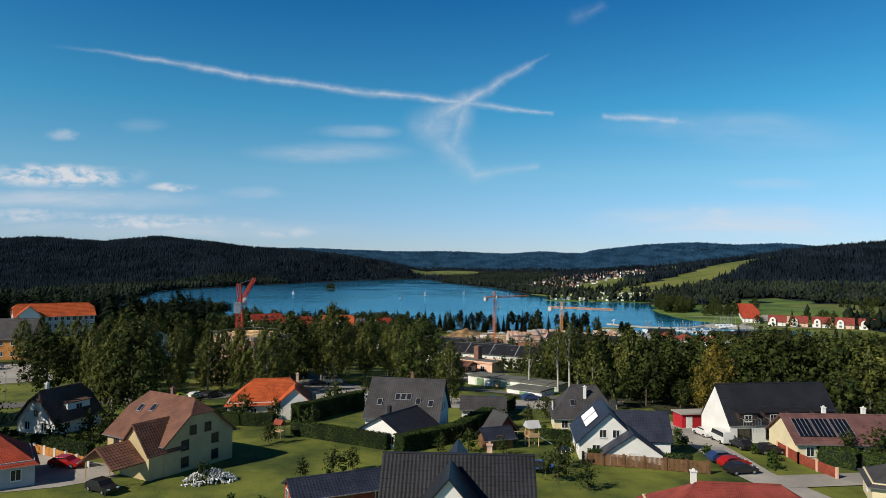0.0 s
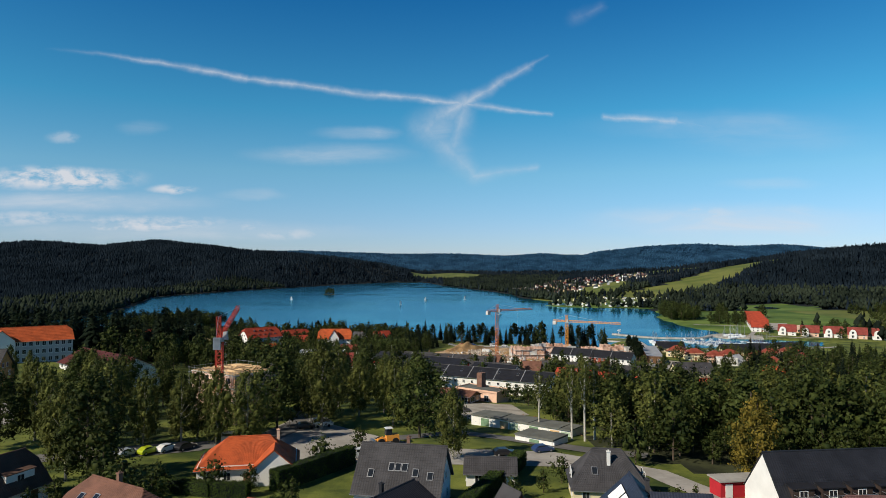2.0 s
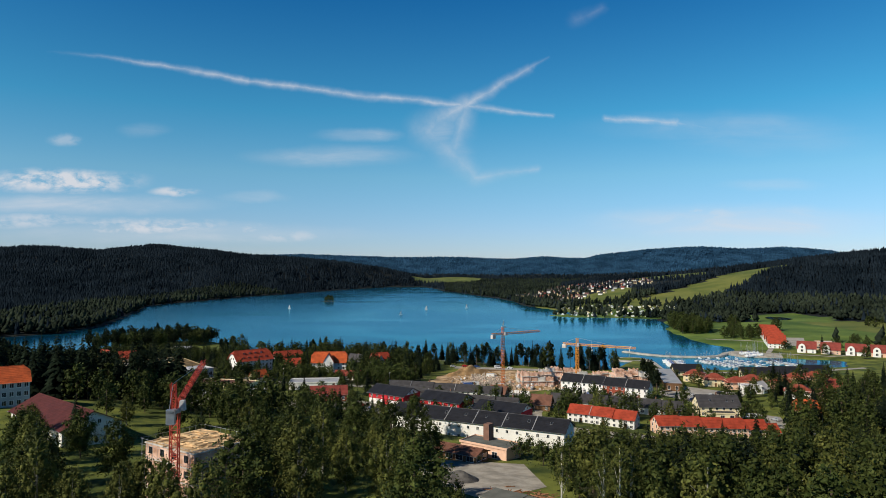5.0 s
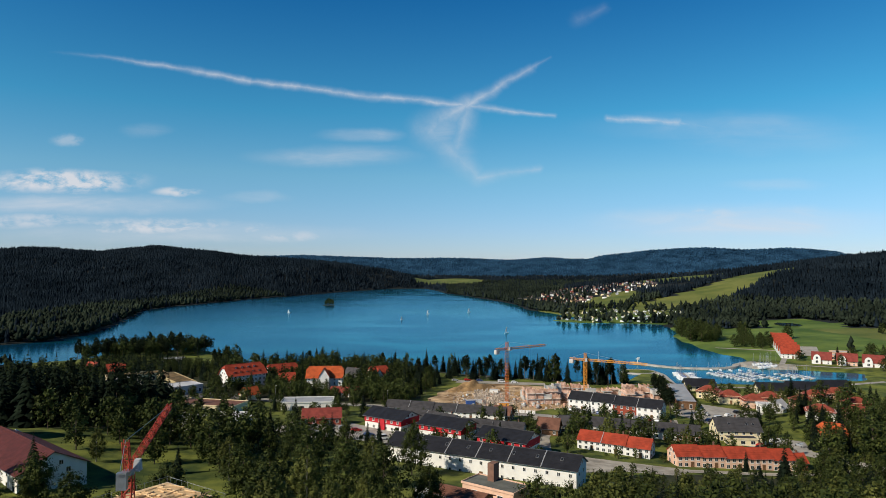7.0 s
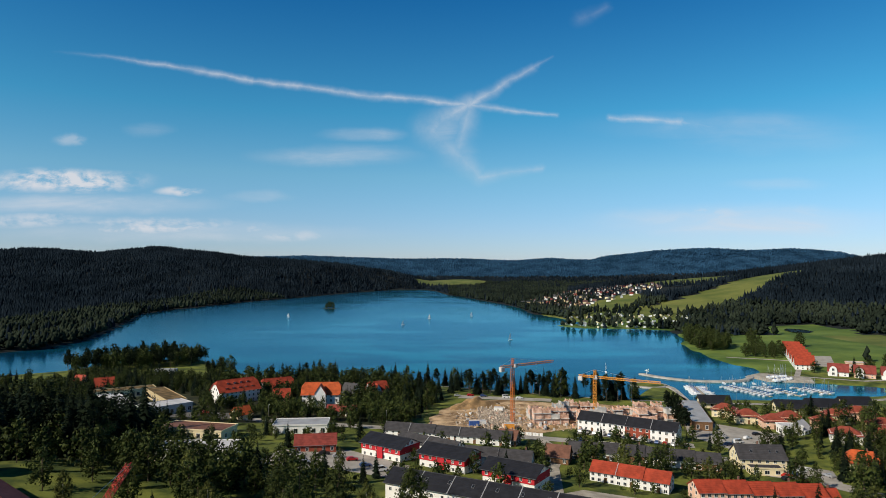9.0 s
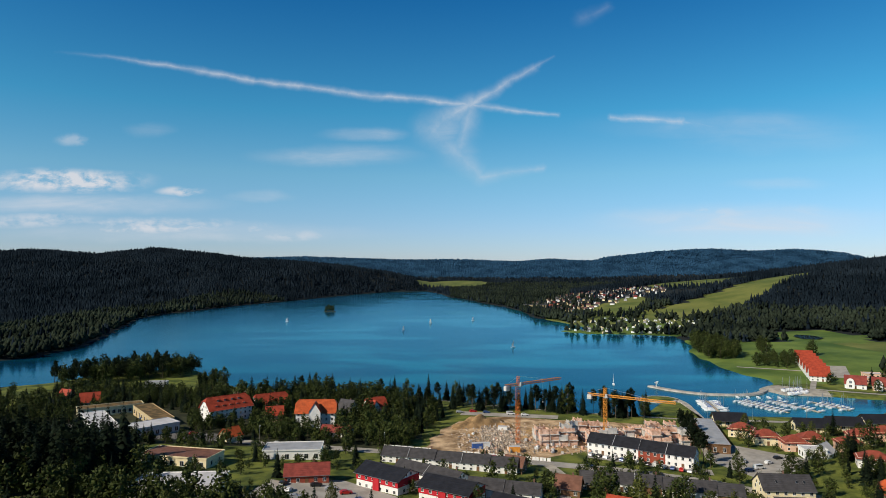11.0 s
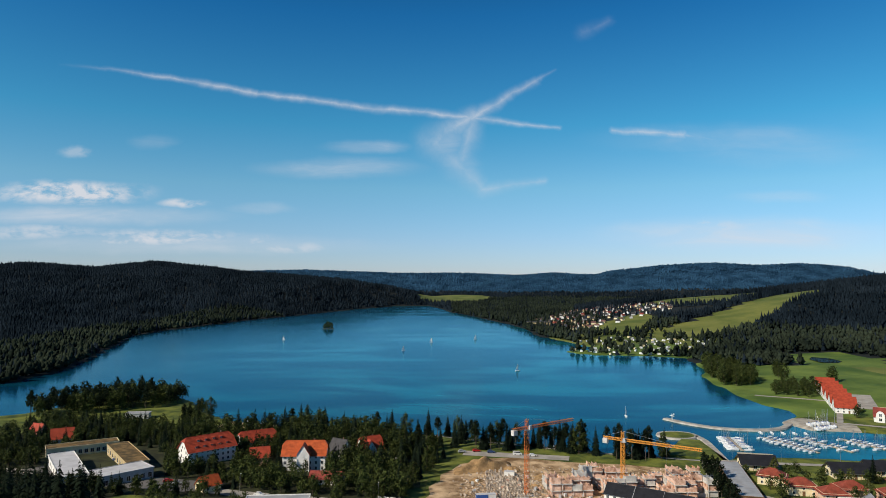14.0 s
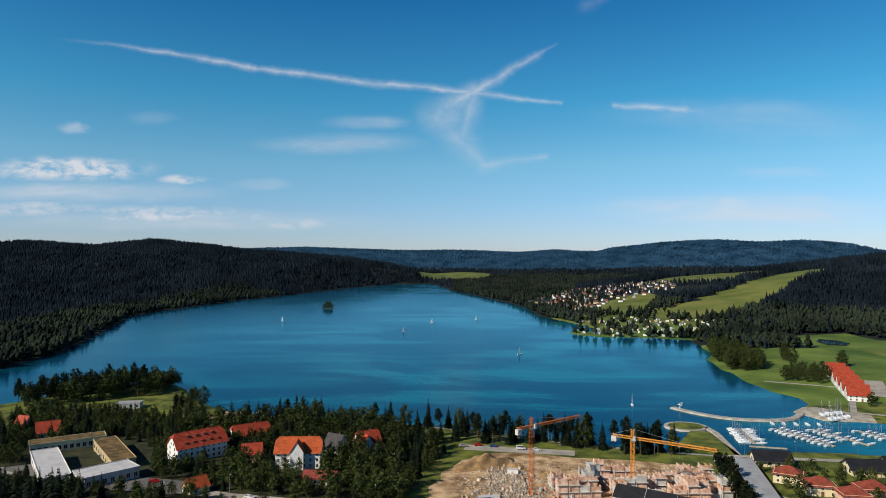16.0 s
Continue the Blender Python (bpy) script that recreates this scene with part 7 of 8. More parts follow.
for k, (x, y) in enumerate(scatter([(252, 745), (264, 738), (282, 748), (296, 790), (304, 850), (302, 905), (294, 905), (280, 862), (260, 800)], 6.0, seed=21) + [(330, 806), (322, 786), (317, 764), (336, 818), (326, 796), (350, 745), (356, 752)]):
    tree(pick(["mid0", "mid1", "mid2"], k), x, y, rng.uniform(12, 18))
for k, (x, y) in enumerate(scatter([(272, 690), (290, 672), (318, 690), (316, 720), (296, 722)], 7.5, seed=22)):
    tree(pick(["mid0", "mid1"], k), x, y, rng.uniform(10, 14))
for k, (x, y) in enumerate(free(scatter([(300, 584), (420, 560), (440, 600), (350, 636)], 11, seed=72), 4) + free(scatter([(420, 640), (500, 640), (520, 800), (470, 800)], 15, seed=71), 5)):
    tree(pick(["mid0", "spruce1", "mid2", "mid1"], k), x, y, rng.uniform(8, 14))
e = thing("islet", pose(-246, 1450, 0), "tiny stony islet with a clump of trees", "island")
g = Geo()
ring = [(14 * math.cos(a * .52) * (1 + .15 * math.sin(3 * a)), 9 * math.sin(a * .52)) for a in range(12)]
g.solid([(x * 1.2, y * 1.2, -1.5) for x, y in ring], [(x * .8, y * .8, 1.0) for x, y in ring])
part("rock", g, M_UNDERWOOD, e)
for k in range(5):
    o = part("crown", TREE[pick(["mid0", "pine0"], k)][1], None, e, m=Matrix.Translation((-7 + 3.4 * k, (k % 2) * 3, 0)) @ Matrix.Scale(.8 + .12 * (k % 3), 4))

# far woods, one sheet of trees each
def blob(lumps):
    """A far crown of a few rough lumps."""
    o = np.array([(1, 0, 0), (-1, 0, 0), (0, 1, 0), (0, -1, 0), (0, 0, 1), (0, 0, -1)], float)
    f = np.array([(0, 2, 4), (2, 1, 4), (1, 3, 4), (3, 0, 4), (2, 0, 5), (1, 2, 5), (3, 1, 5), (0, 3, 5)])
    at = (((.66, .66, .30), (.34, .12, .36)), ((.6, .6, .28), (-.36, .2, .46)), ((.62, .62, .28), (.0, -.38, .40)), ((.58, .58, .30), (.02, .05, .70)))
    at = at if lumps == 4 else (((.8, .8, .34), (.12, .0, .36)), ((.6, .6, .32), (-.1, .05, .66)))
    return np.concatenate([o * a + b for a, b in at]), np.concatenate([f + 6 * k for k in range(len(at))])


def far_wood(name, label, places, hs, rs, mat, conifer, lumps=4):
    """Many far trees as one sheet."""
    n = len(places)
    r = np.random.default_rng(n)
    P = np.array(places)
    zz = height(P[:, 0], P[:, 1])
    hh = r.uniform(*hs, n)
    rr = r.uniform(*rs, n)
    if conifer:
        ang = np.arange(5) * 2 * math.pi / 5
        base = []
        for z, s in ((.12, 1.0), (.48, .66)):
            base.append(np.stack([np.cos(ang + z * 9) * s, np.sin(ang + z * 9) * s, np.full(5, z)], 1))
        v0 = np.concatenate([base[0], [(0, 0, .72)], base[1], [(0, 0, 1.0)]])
        f0 = np.array([(k, (k + 1) % 5, 5) for k in range(5)] + [(6 + k, 6 + (k + 1) % 5, 11) for k in range(5)])
    else:
        v0, f0 = blob(lumps)
    m = len(v0)
    jit = 1 + r.uniform(-.22, .22, (n, m, 1))
    V = v0[None] * jit
    a = r.uniform(0, 6.28, n)
    c, s = np.cos(a)[:, None], np.sin(a)[:, None]
    X = (V[:, :, 0] * c - V[:, :, 1] * s) * rr[:, None] + P[:, 0:1]
    Y = (V[:, :, 0] * s + V[:, :, 1] * c) * rr[:, None] + P[:, 1:2]
    Z = V[:, :, 2] * hh[:, None] + zz[:, None] - .5
    F = (f0[None] + (np.arange(n) * m)[:, None, None]).reshape(-1, 3)
    me = array_mesh(name, np.stack([X, Y, Z], -1).reshape(-1, 3), F, mat)
    me.polygons.foreach_set("use_smooth", np.ones(len(F), bool))
    return tagged(new(name, me), label, "woods", kind="stuff")


def grid_z(x, y):
    i = np.clip(np.searchsorted(GX, x) - 1, 0, len(GX) - 2)
    j = np.clip(np.searchsorted(GY, y) - 1, 0, len(GY) - 2)
    u, s = (x - GX[i]) / (GX[i + 1] - GX[i]), (y - GY[j]) / (GY[j + 1] - GY[j])
    return (ZZ[j, i] * (1 - u) + ZZ[j, i + 1] * u) * (1 - s) + (ZZ[j + 1, i] * (1 - u) + ZZ[j + 1, i + 1] * u) * s


def over_the_ridge(x, y):
    """Whether a place lies hidden behind nearer ground, as seen from high above the village."""
    ex, ey, ez = 0.0, 145.0, 112.0
    top = grid_z(x, y) + 22
    hid = np.zeros(x.shape, bool)
    for t in np.linspace(.2, .97, 40):
        hid |= grid_z(ex + (x - ex) * t, ey + (y - ey) * t) + 6 > ez + (top - ez) * t
    return hid


POINT_EAST = [(240, 680), (330, 680), (330, 910), (270, 925)]


def wedge(lo, hi, gap, seed, side=0):
    """Places between two ranges from the start of the flight, inside a wide fan."""
    r = np.random.default_rng(seed)
    n = int(.72 * (hi * hi - lo * lo) / gap ** 2)
    d = np.sqrt(r.uniform(lo * lo, hi * hi, n))
    a = r.uniform(-.68, .70, n)
    x, y = d * np.sin(a), d * np.cos(a)
    ok = lake_distance(x, y) > 4
    for p in FIELDS:
        ok &= ~in_poly(p, x, y)
    ok &= ~((y < 700) & (x > -330) & (x < 350)) & ~in_poly(POINT_EAST, x, y)
    ok &= ~over_the_ridge(x, y)
    return x[ok], y[ok]


VILLAGE = [(170, 1490), (240, 1380), (330, 1440), (480, 1560), (520, 1760), (430, 1830), (300, 1800), (180, 1660)]
LOW_WOOD = [(195, 1240), (300, 1165), (385, 1180), (410, 1320), (330, 1300), (250, 1400), (205, 1380)]
CAMP = [(162, 1040), (192, 1000), (300, 992), (380, 1080), (420, 1130), (340, 1160), (280, 1230), (192, 1195), (208, 1100)]
HAMLET = [(300, 560), (420, 560), (430, 700), (320, 700)]
OPEN_HILL = [(430, 1370), (600, 1520), (745, 1600), (800, 1850), (640, 2000), (440, 1760), (380, 1500)]
POND = [(400, 900), (520, 880), (530, 960), (410, 970)]
conif, leafy, blue = [], [], []
for lo, hi, gap, sd in ((560, 1000, 6.4, 31), (1000, 1500, 6.8, 32), (1500, 2200, 8.0, 33), (2200, 3100, 11.5, 34), (3100, 4100, 16, 35), (4100, 4850, 19, 36)):
    x, y = wedge(lo, hi, gap, sd)
    d = lake_distance(x, y)
    r = np.random.default_rng(sd)
    near_shore = (d < 110 + 60 * np.sin(x * .01)) & (x < 0) & (y < 1900)
    flat_right = (x > 0) & (height(x, y) < 22)
    built = in_poly(VILLAGE, x, y) | in_poly(CAMP, x, y) | in_poly(HAMLET, x, y) | in_poly(POND, x, y)
    soft = (near_shore | flat_right) & (r.uniform(size=len(x)) < .85)
    thin = built & (r.uniform(size=len(x)) < np.where(in_poly(VILLAGE, x, y), .84, .92))
    hedgy = in_poly(OPEN_HILL, x, y)
    thin |= in_poly(LOW_WOOD, x, y) & (r.uniform(size=len(x)) < .78)
    thin |= hedgy & (np.sin(x * .035 + y * .021) < .55)
    for px, py, s, t in zip(x, y, soft, thin):
        if t:
            continue
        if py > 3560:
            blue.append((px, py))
        else:
            (leafy if s else conif).append((px, py))
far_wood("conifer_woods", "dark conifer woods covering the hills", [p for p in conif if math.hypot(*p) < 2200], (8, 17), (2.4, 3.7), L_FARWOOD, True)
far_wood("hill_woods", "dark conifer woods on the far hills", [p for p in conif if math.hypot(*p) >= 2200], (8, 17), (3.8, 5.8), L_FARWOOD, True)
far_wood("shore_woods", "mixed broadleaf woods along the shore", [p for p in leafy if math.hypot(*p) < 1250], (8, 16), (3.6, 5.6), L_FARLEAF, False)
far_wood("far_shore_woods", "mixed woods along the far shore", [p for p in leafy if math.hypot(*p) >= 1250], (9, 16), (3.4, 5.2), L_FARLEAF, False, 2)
far_wood("distant_woods", "distant wooded ridge tinted blue for haze", blue, (6, 13), (5, 9), L_HAZEWOOD, True)

# the far village and camp
fr = np.random.default_rng(41)
for k, (x, y) in enumerate(scatter(VILLAGE, 19, seed=42)[:155]):
    L, W = fr.uniform(6.5, 9.5), fr.uniform(5.2, 6.6)
    z = float(height(x, y))
    e = thing("village_house", pose(x, y, z, 0, 0, fr.uniform(0, 180)), "small pale village house with a pitched roof", "house", "far village houses")
    g = Geo()
    o = [(-W / 2, -2), (W / 2, -2), (W / 2, 3.2), (0, 5.9), (-W / 2, 3.2)]
    g.solid([(-L / 2, p, q) for p, q in o], [(L / 2, p, q) for p, q in o])
    part("wall", g, (M_WHITE, M_CREAM, M_GREYWALL, M_BEIGE, M_WHITE)[k % 5], e)
    g = Geo()
    for s in (-1, 1):
        g.solid([(-L / 2 - .5, s * (W / 2 + .5), 2.9), (L / 2 + .5, s * (W / 2 + .5), 2.9), (L / 2 + .5, 0, 5.95), (-L / 2 - .5, 0, 5.95)], [(-L / 2 - .5, s * (W / 2 + .5), 3.1), (L / 2 + .5, s * (W / 2 + .5), 3.1), (L / 2 + .5, 0, 6.15), (-L / 2 - .5, 0, 6.15)])
    part("roof", g, (T_DARKBROWN, T_GREY, T_DARKRED, T_GREY, T_MAUVE, T_GREY, T_BROWN)[k % 7], e)
for k, (x, y) in enumerate(scatter(CAMP, 9, seed=43)[:110]):
    z = float(height(x, y))
    e = thing("caravan", pose(x, y, z, 0, 0, fr.uniform(0, 180)), "white caravan on the lakeside campsite", "caravan", "campsite caravans")
    g = Geo()
    g.box(-2.6, 2.6, -1.1, 1.1, .4, 2.6, 0, .15)
    part("body", g, (M_HULL, M_HULL, M_CREAM, T_SHEET)[k % 4], e)
    g = Geo()
    g.box(-1.8, 1.8, -1.06, 1.06, 1.4, 2.0)
    part("window_band", g, M_GLASS, e)
e = thing("lakeside_hotel", pose(180, 1496, float(height(180, 1496)), 0, 0, -12), "long cream lakeside hotel with a dark flat roof", "hotel")
g = Geo()
g.box(-24, 24, -8, 8, -2, 11)
part("wall", g, M_BEIGE, e)
g = Geo()
g.box(-25, 25, -9, 9, 11, 12)
part("roof", g, T_GREY, e)
g = Geo()
g.solid([(x, y, .12) for x, y in [(420, 890), (436, 882), (450, 898), (452, 926), (438, 940), (424, 920)]], [(x, y, .3) for x, y in [(420, 890), (436, 882), (450, 898), (452, 926), (438, 940), (424, 920)]])
pond = part("pond", g, M_POND, None, "", Matrix.Translation((0, 0, float(height(436, 915)) + .5)))
tagged(pond, "small dark pond by the meadow", "pond", kind="structure")

# ---- piers, boats ----
def bank(name, line, width, z, mat, label, category):
    """A stone bank that stands out of the water."""
    g = Geo()
    rows = []
    for k, (x, y) in enumerate(line):
        x0, y0 = line[max(0, k - 1)]
        x1, y1 = line[min(len(line) - 1, k + 1)]
        l = math.hypot(x1 - x0, y1 - y0)
        nx, ny = -(y1 - y0) / l, (x1 - x0) / l
        i = len(g.v)
        for s, zz in ((-.75, -1.5), (-.5, z), (.5, z), (.75, -1.5)):
            g.v.append((x + nx * width * s, y + ny * width * s, zz))
        rows.append(i)
    for a, b in zip(rows, rows[1:]):
        for k in range(3):
            g.f.append((a + k, b + k, b + k + 1, a + k + 1))
            g.m.append(0)
    g.f += [(rows[0], rows[0] + 1, rows[0] + 2, rows[0] + 3), (rows[-1] + 3, rows[-1] + 2, rows[-1] + 1, rows[-1])]
    g.m += [0, 0]
    return tagged(part(name, g, mat), label, category, kind="structure")


def curve(pts, n=10):
    out_ = []
    P = [pts[0]] + list(pts) + [pts[-1]]
    for k in range(1, len(P) - 2):
        for q in range(n):
            t = q / n
            out_.append(tuple(.5 * (2 * P[k][i] + (P[k + 1][i] - P[k - 1][i]) * t + (2 * P[k - 1][i] - 5 * P[k][i] + 4 * P[k + 1][i] - P[k + 2][i]) * t * t + (3 * P[k][i] - P[k - 1][i] - 3 * P[k + 1][i] + P[k + 2][i]) * t ** 3) for i in (0, 1)))
    return out_ + [tuple(pts[-1])]


bank("pier", curve([(149, 594), (160, 577), (176, 564), (198, 560), (216, 566), (228, 580)]), 4.2, 1.0, M_STONE, "long curved stone pier of the marina", "pier")
ring = [(140 + 11 * math.cos(a * .2094), 543 + 9 * math.sin(a * .2094)) for a in range(31)]
bank("mole", curve([(146, 484), (149, 505), (152, 528), (151, 541)]), 3.2, 1.0, M_STONE, "stone mole curving into the lake", "mole")
bank("mole", ring, 3.0, 1.0, M_STONE, "round stone mole head", "mole")
g = Geo()
g.solid([(140 + 11 * math.cos(a * .3142), 543 + 9 * math.sin(a * .3142), -1) for a in range(20)], [(140 + 10.5 * math.cos(a * .3142), 543 + 8.6 * math.sin(a * .3142), 1.02) for a in range(20)])
tagged(part("mole_lawn", g, M_GRASS), "round lawn on the mole head", "lawn", kind="structure")
g = Geo()
g.solid([(x, y, -1) for x, y in ((118, 496), (147, 484), (148, 510), (149, 530), (139, 532), (128, 514))], [(x, y, 1.0) for x, y in ((118, 496), (147, 484), (148, 510), (149, 530), (139, 532), (128, 514))])
tagged(part("lake_lawn", g, M_GRASS), "grassy bank behind the mole", "lawn", kind="structure")
e = thing("harbour_beacon", pose(152, 588, 1.0), "white spiral beacon on the pier's end", "beacon")
g = Geo()
g.bar((0, 0, 0), (0, 0, 4), .25, 0, 8)
part("post", g, M_WHITE, e)
g = Geo()
for k in range(15):
    g.v += [((1.4 + p) * math.cos(k * .5), (1.4 + p) * math.sin(k * .5), 2 + k * .14 + q) for p, q in ((-.16, -.16), (.16, -.16), (.16, .16), (-.16, .16))]
for k in range(14):
    g.f += [(4 * k + i, 4 * k + (i + 1) % 4, 4 * k + 4 + (i + 1) % 4, 4 * k + 4 + i) for i in range(4)]
    g.m += [0] * 4
part("spiral", g, M_WHITE, e)

HULLS = {}


def boat_meshes(l, bw):
    if (l, bw) in HULLS:
        return HULLS[(l, bw)]
    g = Geo()
    lo = [(-l * .46, -bw * .34, -.25), (l * .2, -bw * .36, -.25), (l * .44, 0, -.2), (l * .2, bw * .36, -.25), (-l * .46, bw * .34, -.25)]
    hi = [(-l * .5, -bw * .42, .75), (l * .15, -bw * .5, .85), (l * .5, 0, 1.0), (l * .15, bw * .5, .85), (-l * .5, bw * .42, .75)]
    g.solid(lo, hi)
    c = Geo()
    c.solid([(-l * .12, -bw * .28, .8), (l * .22, -bw * .22, .85), (l * .22, bw * .22, .85), (-l * .12, bw * .28, .8)], [(-l * .1, -bw * .24, 1.25), (l * .17, -bw * .17, 1.15), (l * .17, bw * .17, 1.15), (-l * .1, bw * .24, 1.25)])
    m = Geo()
    m.bar((l * .06, 0, .9), (l * .06, 0, l * 1.35), .10, 0, 5, .07)
    for s in (-.35, .35):
        m.bar((l * .06, 0, l * .85), (l * .06, s, l * .85), .03)
    m.bar((l * .06, 0, l * 1.3), (l * .48, 0, 1.0), .02)
    m.bar((l * .06, 0, l * 1.3), (-l * .48, 0, .8), .02)
    b = Geo()
    b.bar((l * .06, 0, 1.9), (-l * .4, 0, 1.8), .16, 0, 5)
    HULLS[(l, bw)] = (g.mesh("hull", M_HULL), c.mesh("cabin", M_HULL), m.mesh("mast", M_METAL), b.mesh("boom", M_SAILBLUE))
    return HULLS[(l, bw)]


def boat(x, y, rot, l=8.0, mast=True, z=0.0):
    hm, cm, mm, bm_ = boat_meshes(l, l * .3)
    e = thing("sailing_boat" if mast else "motor_boat", pose(x, y, z, 0, 0, rot), "white sailing yacht with bare mast, moored" if mast else "small white open motor boat, moored", "boat", "marina boats")
    part("hull", hm, None, e)
    part("cabin", cm, None, e)
    if mast:
        part("mast", mm, None, e)
        part("boom", bm_, None, e, "blue furled sail cover")
    return e


for (ax, ay), (bx, by), n in (((160, 503), (178, 499), 0), ((170, 540), (165, 508), 9), ((192, 541), (206, 504), 11), ((214, 540), (226, 506), 10), ((238, 538), (248, 512), 8)):
    l = math.hypot(bx - ax, by - ay)
    g = Geo()
    dx, dy = (bx - ax) / l, (by - ay) / l
    g.solid([(ax + dy * .9, ay - dx * .9, .1), (bx + dy * .9, by - dx * .9, .1), (bx - dy * .9, by + dx * .9, .1), (ax - dy * .9, ay + dx * .9, .1)], [(ax + dy * .9, ay - dx * .9, .5), (bx + dy * .9, by - dx * .9, .5), (bx - dy * .9, by + dx * .9, .5), (ax - dy * .9, ay + dx * .9, .5)])
    tagged(part("jetty", g, M_DECK), "floating wooden jetty", "jetty", kind="structure")
    ang = math.degrees(math.atan2(dy, dx))
    for k in range(n):
        t = (k + .5) / n
        for s in (-1, 1):
            if rng.uniform() < .1:
                continue
            lb = float(rng.choice([5.0, 6.0, 7.0]))
            boat(ax + (bx - ax) * t - dy * s * (lb * .5 + 1.3), ay + (by - ay) * t + dx * s * (lb * .5 + 1.3), ang + 90 * s + rng.uniform(-5, 5), lb, rng.uniform() < .8)
for k in range(0, 9, 2):
    boat(196 + 3.4 * k, 553 - .3 * k, 85 + rng.uniform(-8, 8), 6.0, False)
for k in range(16):
    boat(236 + 2.2 * (k % 8) + rng.uniform(-.5, .5), 562 + 9 * (k // 8) + .8 * (k % 8), rng.uniform(60, 110), 7.0, rng.uniform() < .6, z=ground_z(236 + 2.2 * (k % 8), 562 + 9 * (k // 8)) + .6)
for x, y, rot, l in ((71, 839, 30, 6), (-31, 1172, 10, 5.5), (124, 602, 80, 6), (-66, 1045, 30, 5), (-271, 1198, 0, 5), (40, 1230, 20, 5.5)):
    e = boat(x, y, rot, float(l))
    e["label"] = "white sailing boat out on the lake"
    g = Geo()
    g.solid([(l * .05, -.02, 2.0), (l * .05, .02, 2.0), (-l * .4, .02, 2.0), (-l * .4, -.02, 2.0)], [(l * .05, -.02, l * 1.3), (l * .05, .02, l * 1.3), (l * .03, .02, l * 1.3), (l * .03, -.02, l * 1.3)])
    part("mainsail", g, M_WHITE, e, "white mainsail")
for x, y in ((-131, 570), (-126, 573), (-137, 576), (-136, 568)):
    boat(x, y, rng.uniform(0, 90), 6.0, False)

# ---- cranes ----
def lattice(g, p, q, wd, n, bar_r, mat=0):
    p, q = Vector(p), Vector(q)
    d = (q - p).normalized()
    a = Vector((0, 0, 1)) if abs(d.z) < .9 else Vector((1, 0, 0))
    u = d.cross(a).normalized() * wd / 2
    s = d.cross(u).normalized() * wd / 2
    cor = [u + s, u - s, -u - s, -u + s]
    for c in cor:
        g.bar(p + c, q + c, bar_r, mat)
    for k in range(n):
        a0, a1 = p.lerp(q, k / n), p.lerp(q, (k + 1) / n)
        for i in range(4):
            c, d2 = cor[i], cor[(i + 1) % 4]
            g.bar(a0 + (c if k % 2 else d2), a1 + (d2 if k % 2 else c), bar_r * .7, mat)
            g.bar(a0 + c, a0 + d2, bar_r * .7, mat)


def tower_crane(x, y, top, jib, back, turn, mat, label, luff=None):
    z = ground_z(x, y)
    e = thing("tower_crane", pose(x, y, z, 0, 0, turn), label, "crane")
    g = Geo()
    lattice(g, (0, 0, 0), (0, 0, top), 1.5, int(top / 1.6), .11)
    part("mast", g, mat, e)
    g = Geo()
    g.box(-2.2, 2.2, -2.2, 2.2, -.5, .5)
    part("base_ballast", g, M_CONCRETE, e)
    g = Geo()
    g.bar((0, 0, top), (0, 0, top + .6), 1.0, 0, 10)
    part("slewing_ring", g, M_METAL, e)
    g = Geo()
    g.box(.4, 1.8, -1.7, -.5, top + .3, top + 2.2, 0, .15)
    cab = part("cab", g, M_GREYWALL, e)
    g = Geo()
    g.box(1.5, 1.83, -1.6, -.6, top + .9, top + 1.9)
    part("cab_window", g, M_GLASS, cab)
    if luff is None:
        g = Geo()
        lattice(g, (0, 0, top + .6), (0, 0, top + 5), 1.1, 4, .09)
        part("apex", g, mat, e)
        g = Geo()
        lattice(g, (.6, 0, top + 1.2), (jib, 0, top + 1.2), 1.0, int(jib / 1.5), .09)
        part("jib", g, mat, e)
        g = Geo()
        lattice(g, (-.6, 0, top + 1.2), (-back, 0, top + 1.2), 1.0, int(back / 1.5), .09)
        part("counter_jib", g, mat, e)
        g = Geo()
        g.box(-back, -back + 2.2, -.9, .9, top - 1.2, top + 1.0)
        part("counterweight", g, M_CONCRETE, e)
        g = Geo()
        g.bar((0, 0, top + 5), (jib * .65, 0, top + 1.8), .05)
        g.bar((0, 0, top + 5), (-back + 1, 0, top + 1.8), .05)
        part("tie_bars", g, M_METAL, e)
        g = Geo()
        g.box(jib * .55, jib * .55 + 1, -.5, .5, top + .3, top + .7)
        g.bar((jib * .55 + .5, 0, top + .3), (jib * .55 + .5, 0, top - 9), .03)
        g.box(jib * .55 + .3, jib * .55 + .7, -.2, .2, top - 9.6, top - 9)
        part("trolley_hook", g, M_METAL, e)
    else:
        g = Geo()
        tip = Vector((math.cos(radians(luff)) * jib, 0, top + 1 + math.sin(radians(luff)) * jib))
        lattice(g, (.8, 0, top + 1), tip, .85, int(jib / 1.4), .08)
        part("luffing_jib", g, mat, e)
        g = Geo()
        lattice(g, (-.4, 0, top + .6), (-1.6, 0, top + 6), .9, 5, .09)
        part("a_frame", g, mat, e)
        g = Geo()
        g.box(-3.4, .2, -.7, .7, top + .5, top + .9)
        g.box(-3.4, -2.4, -.8, .8, top - 1.6, top + 1.2)
        part("counterweight", g, M_METAL, e)
        g = Geo()
        g.bar((-1.6, 0, top + 6), tip, .04)
        g.bar((-1.6, 0, top + 6), (-4, 0, top + 1.4), .05)
        part("tie_ropes", g, M_METAL, e)
    return e


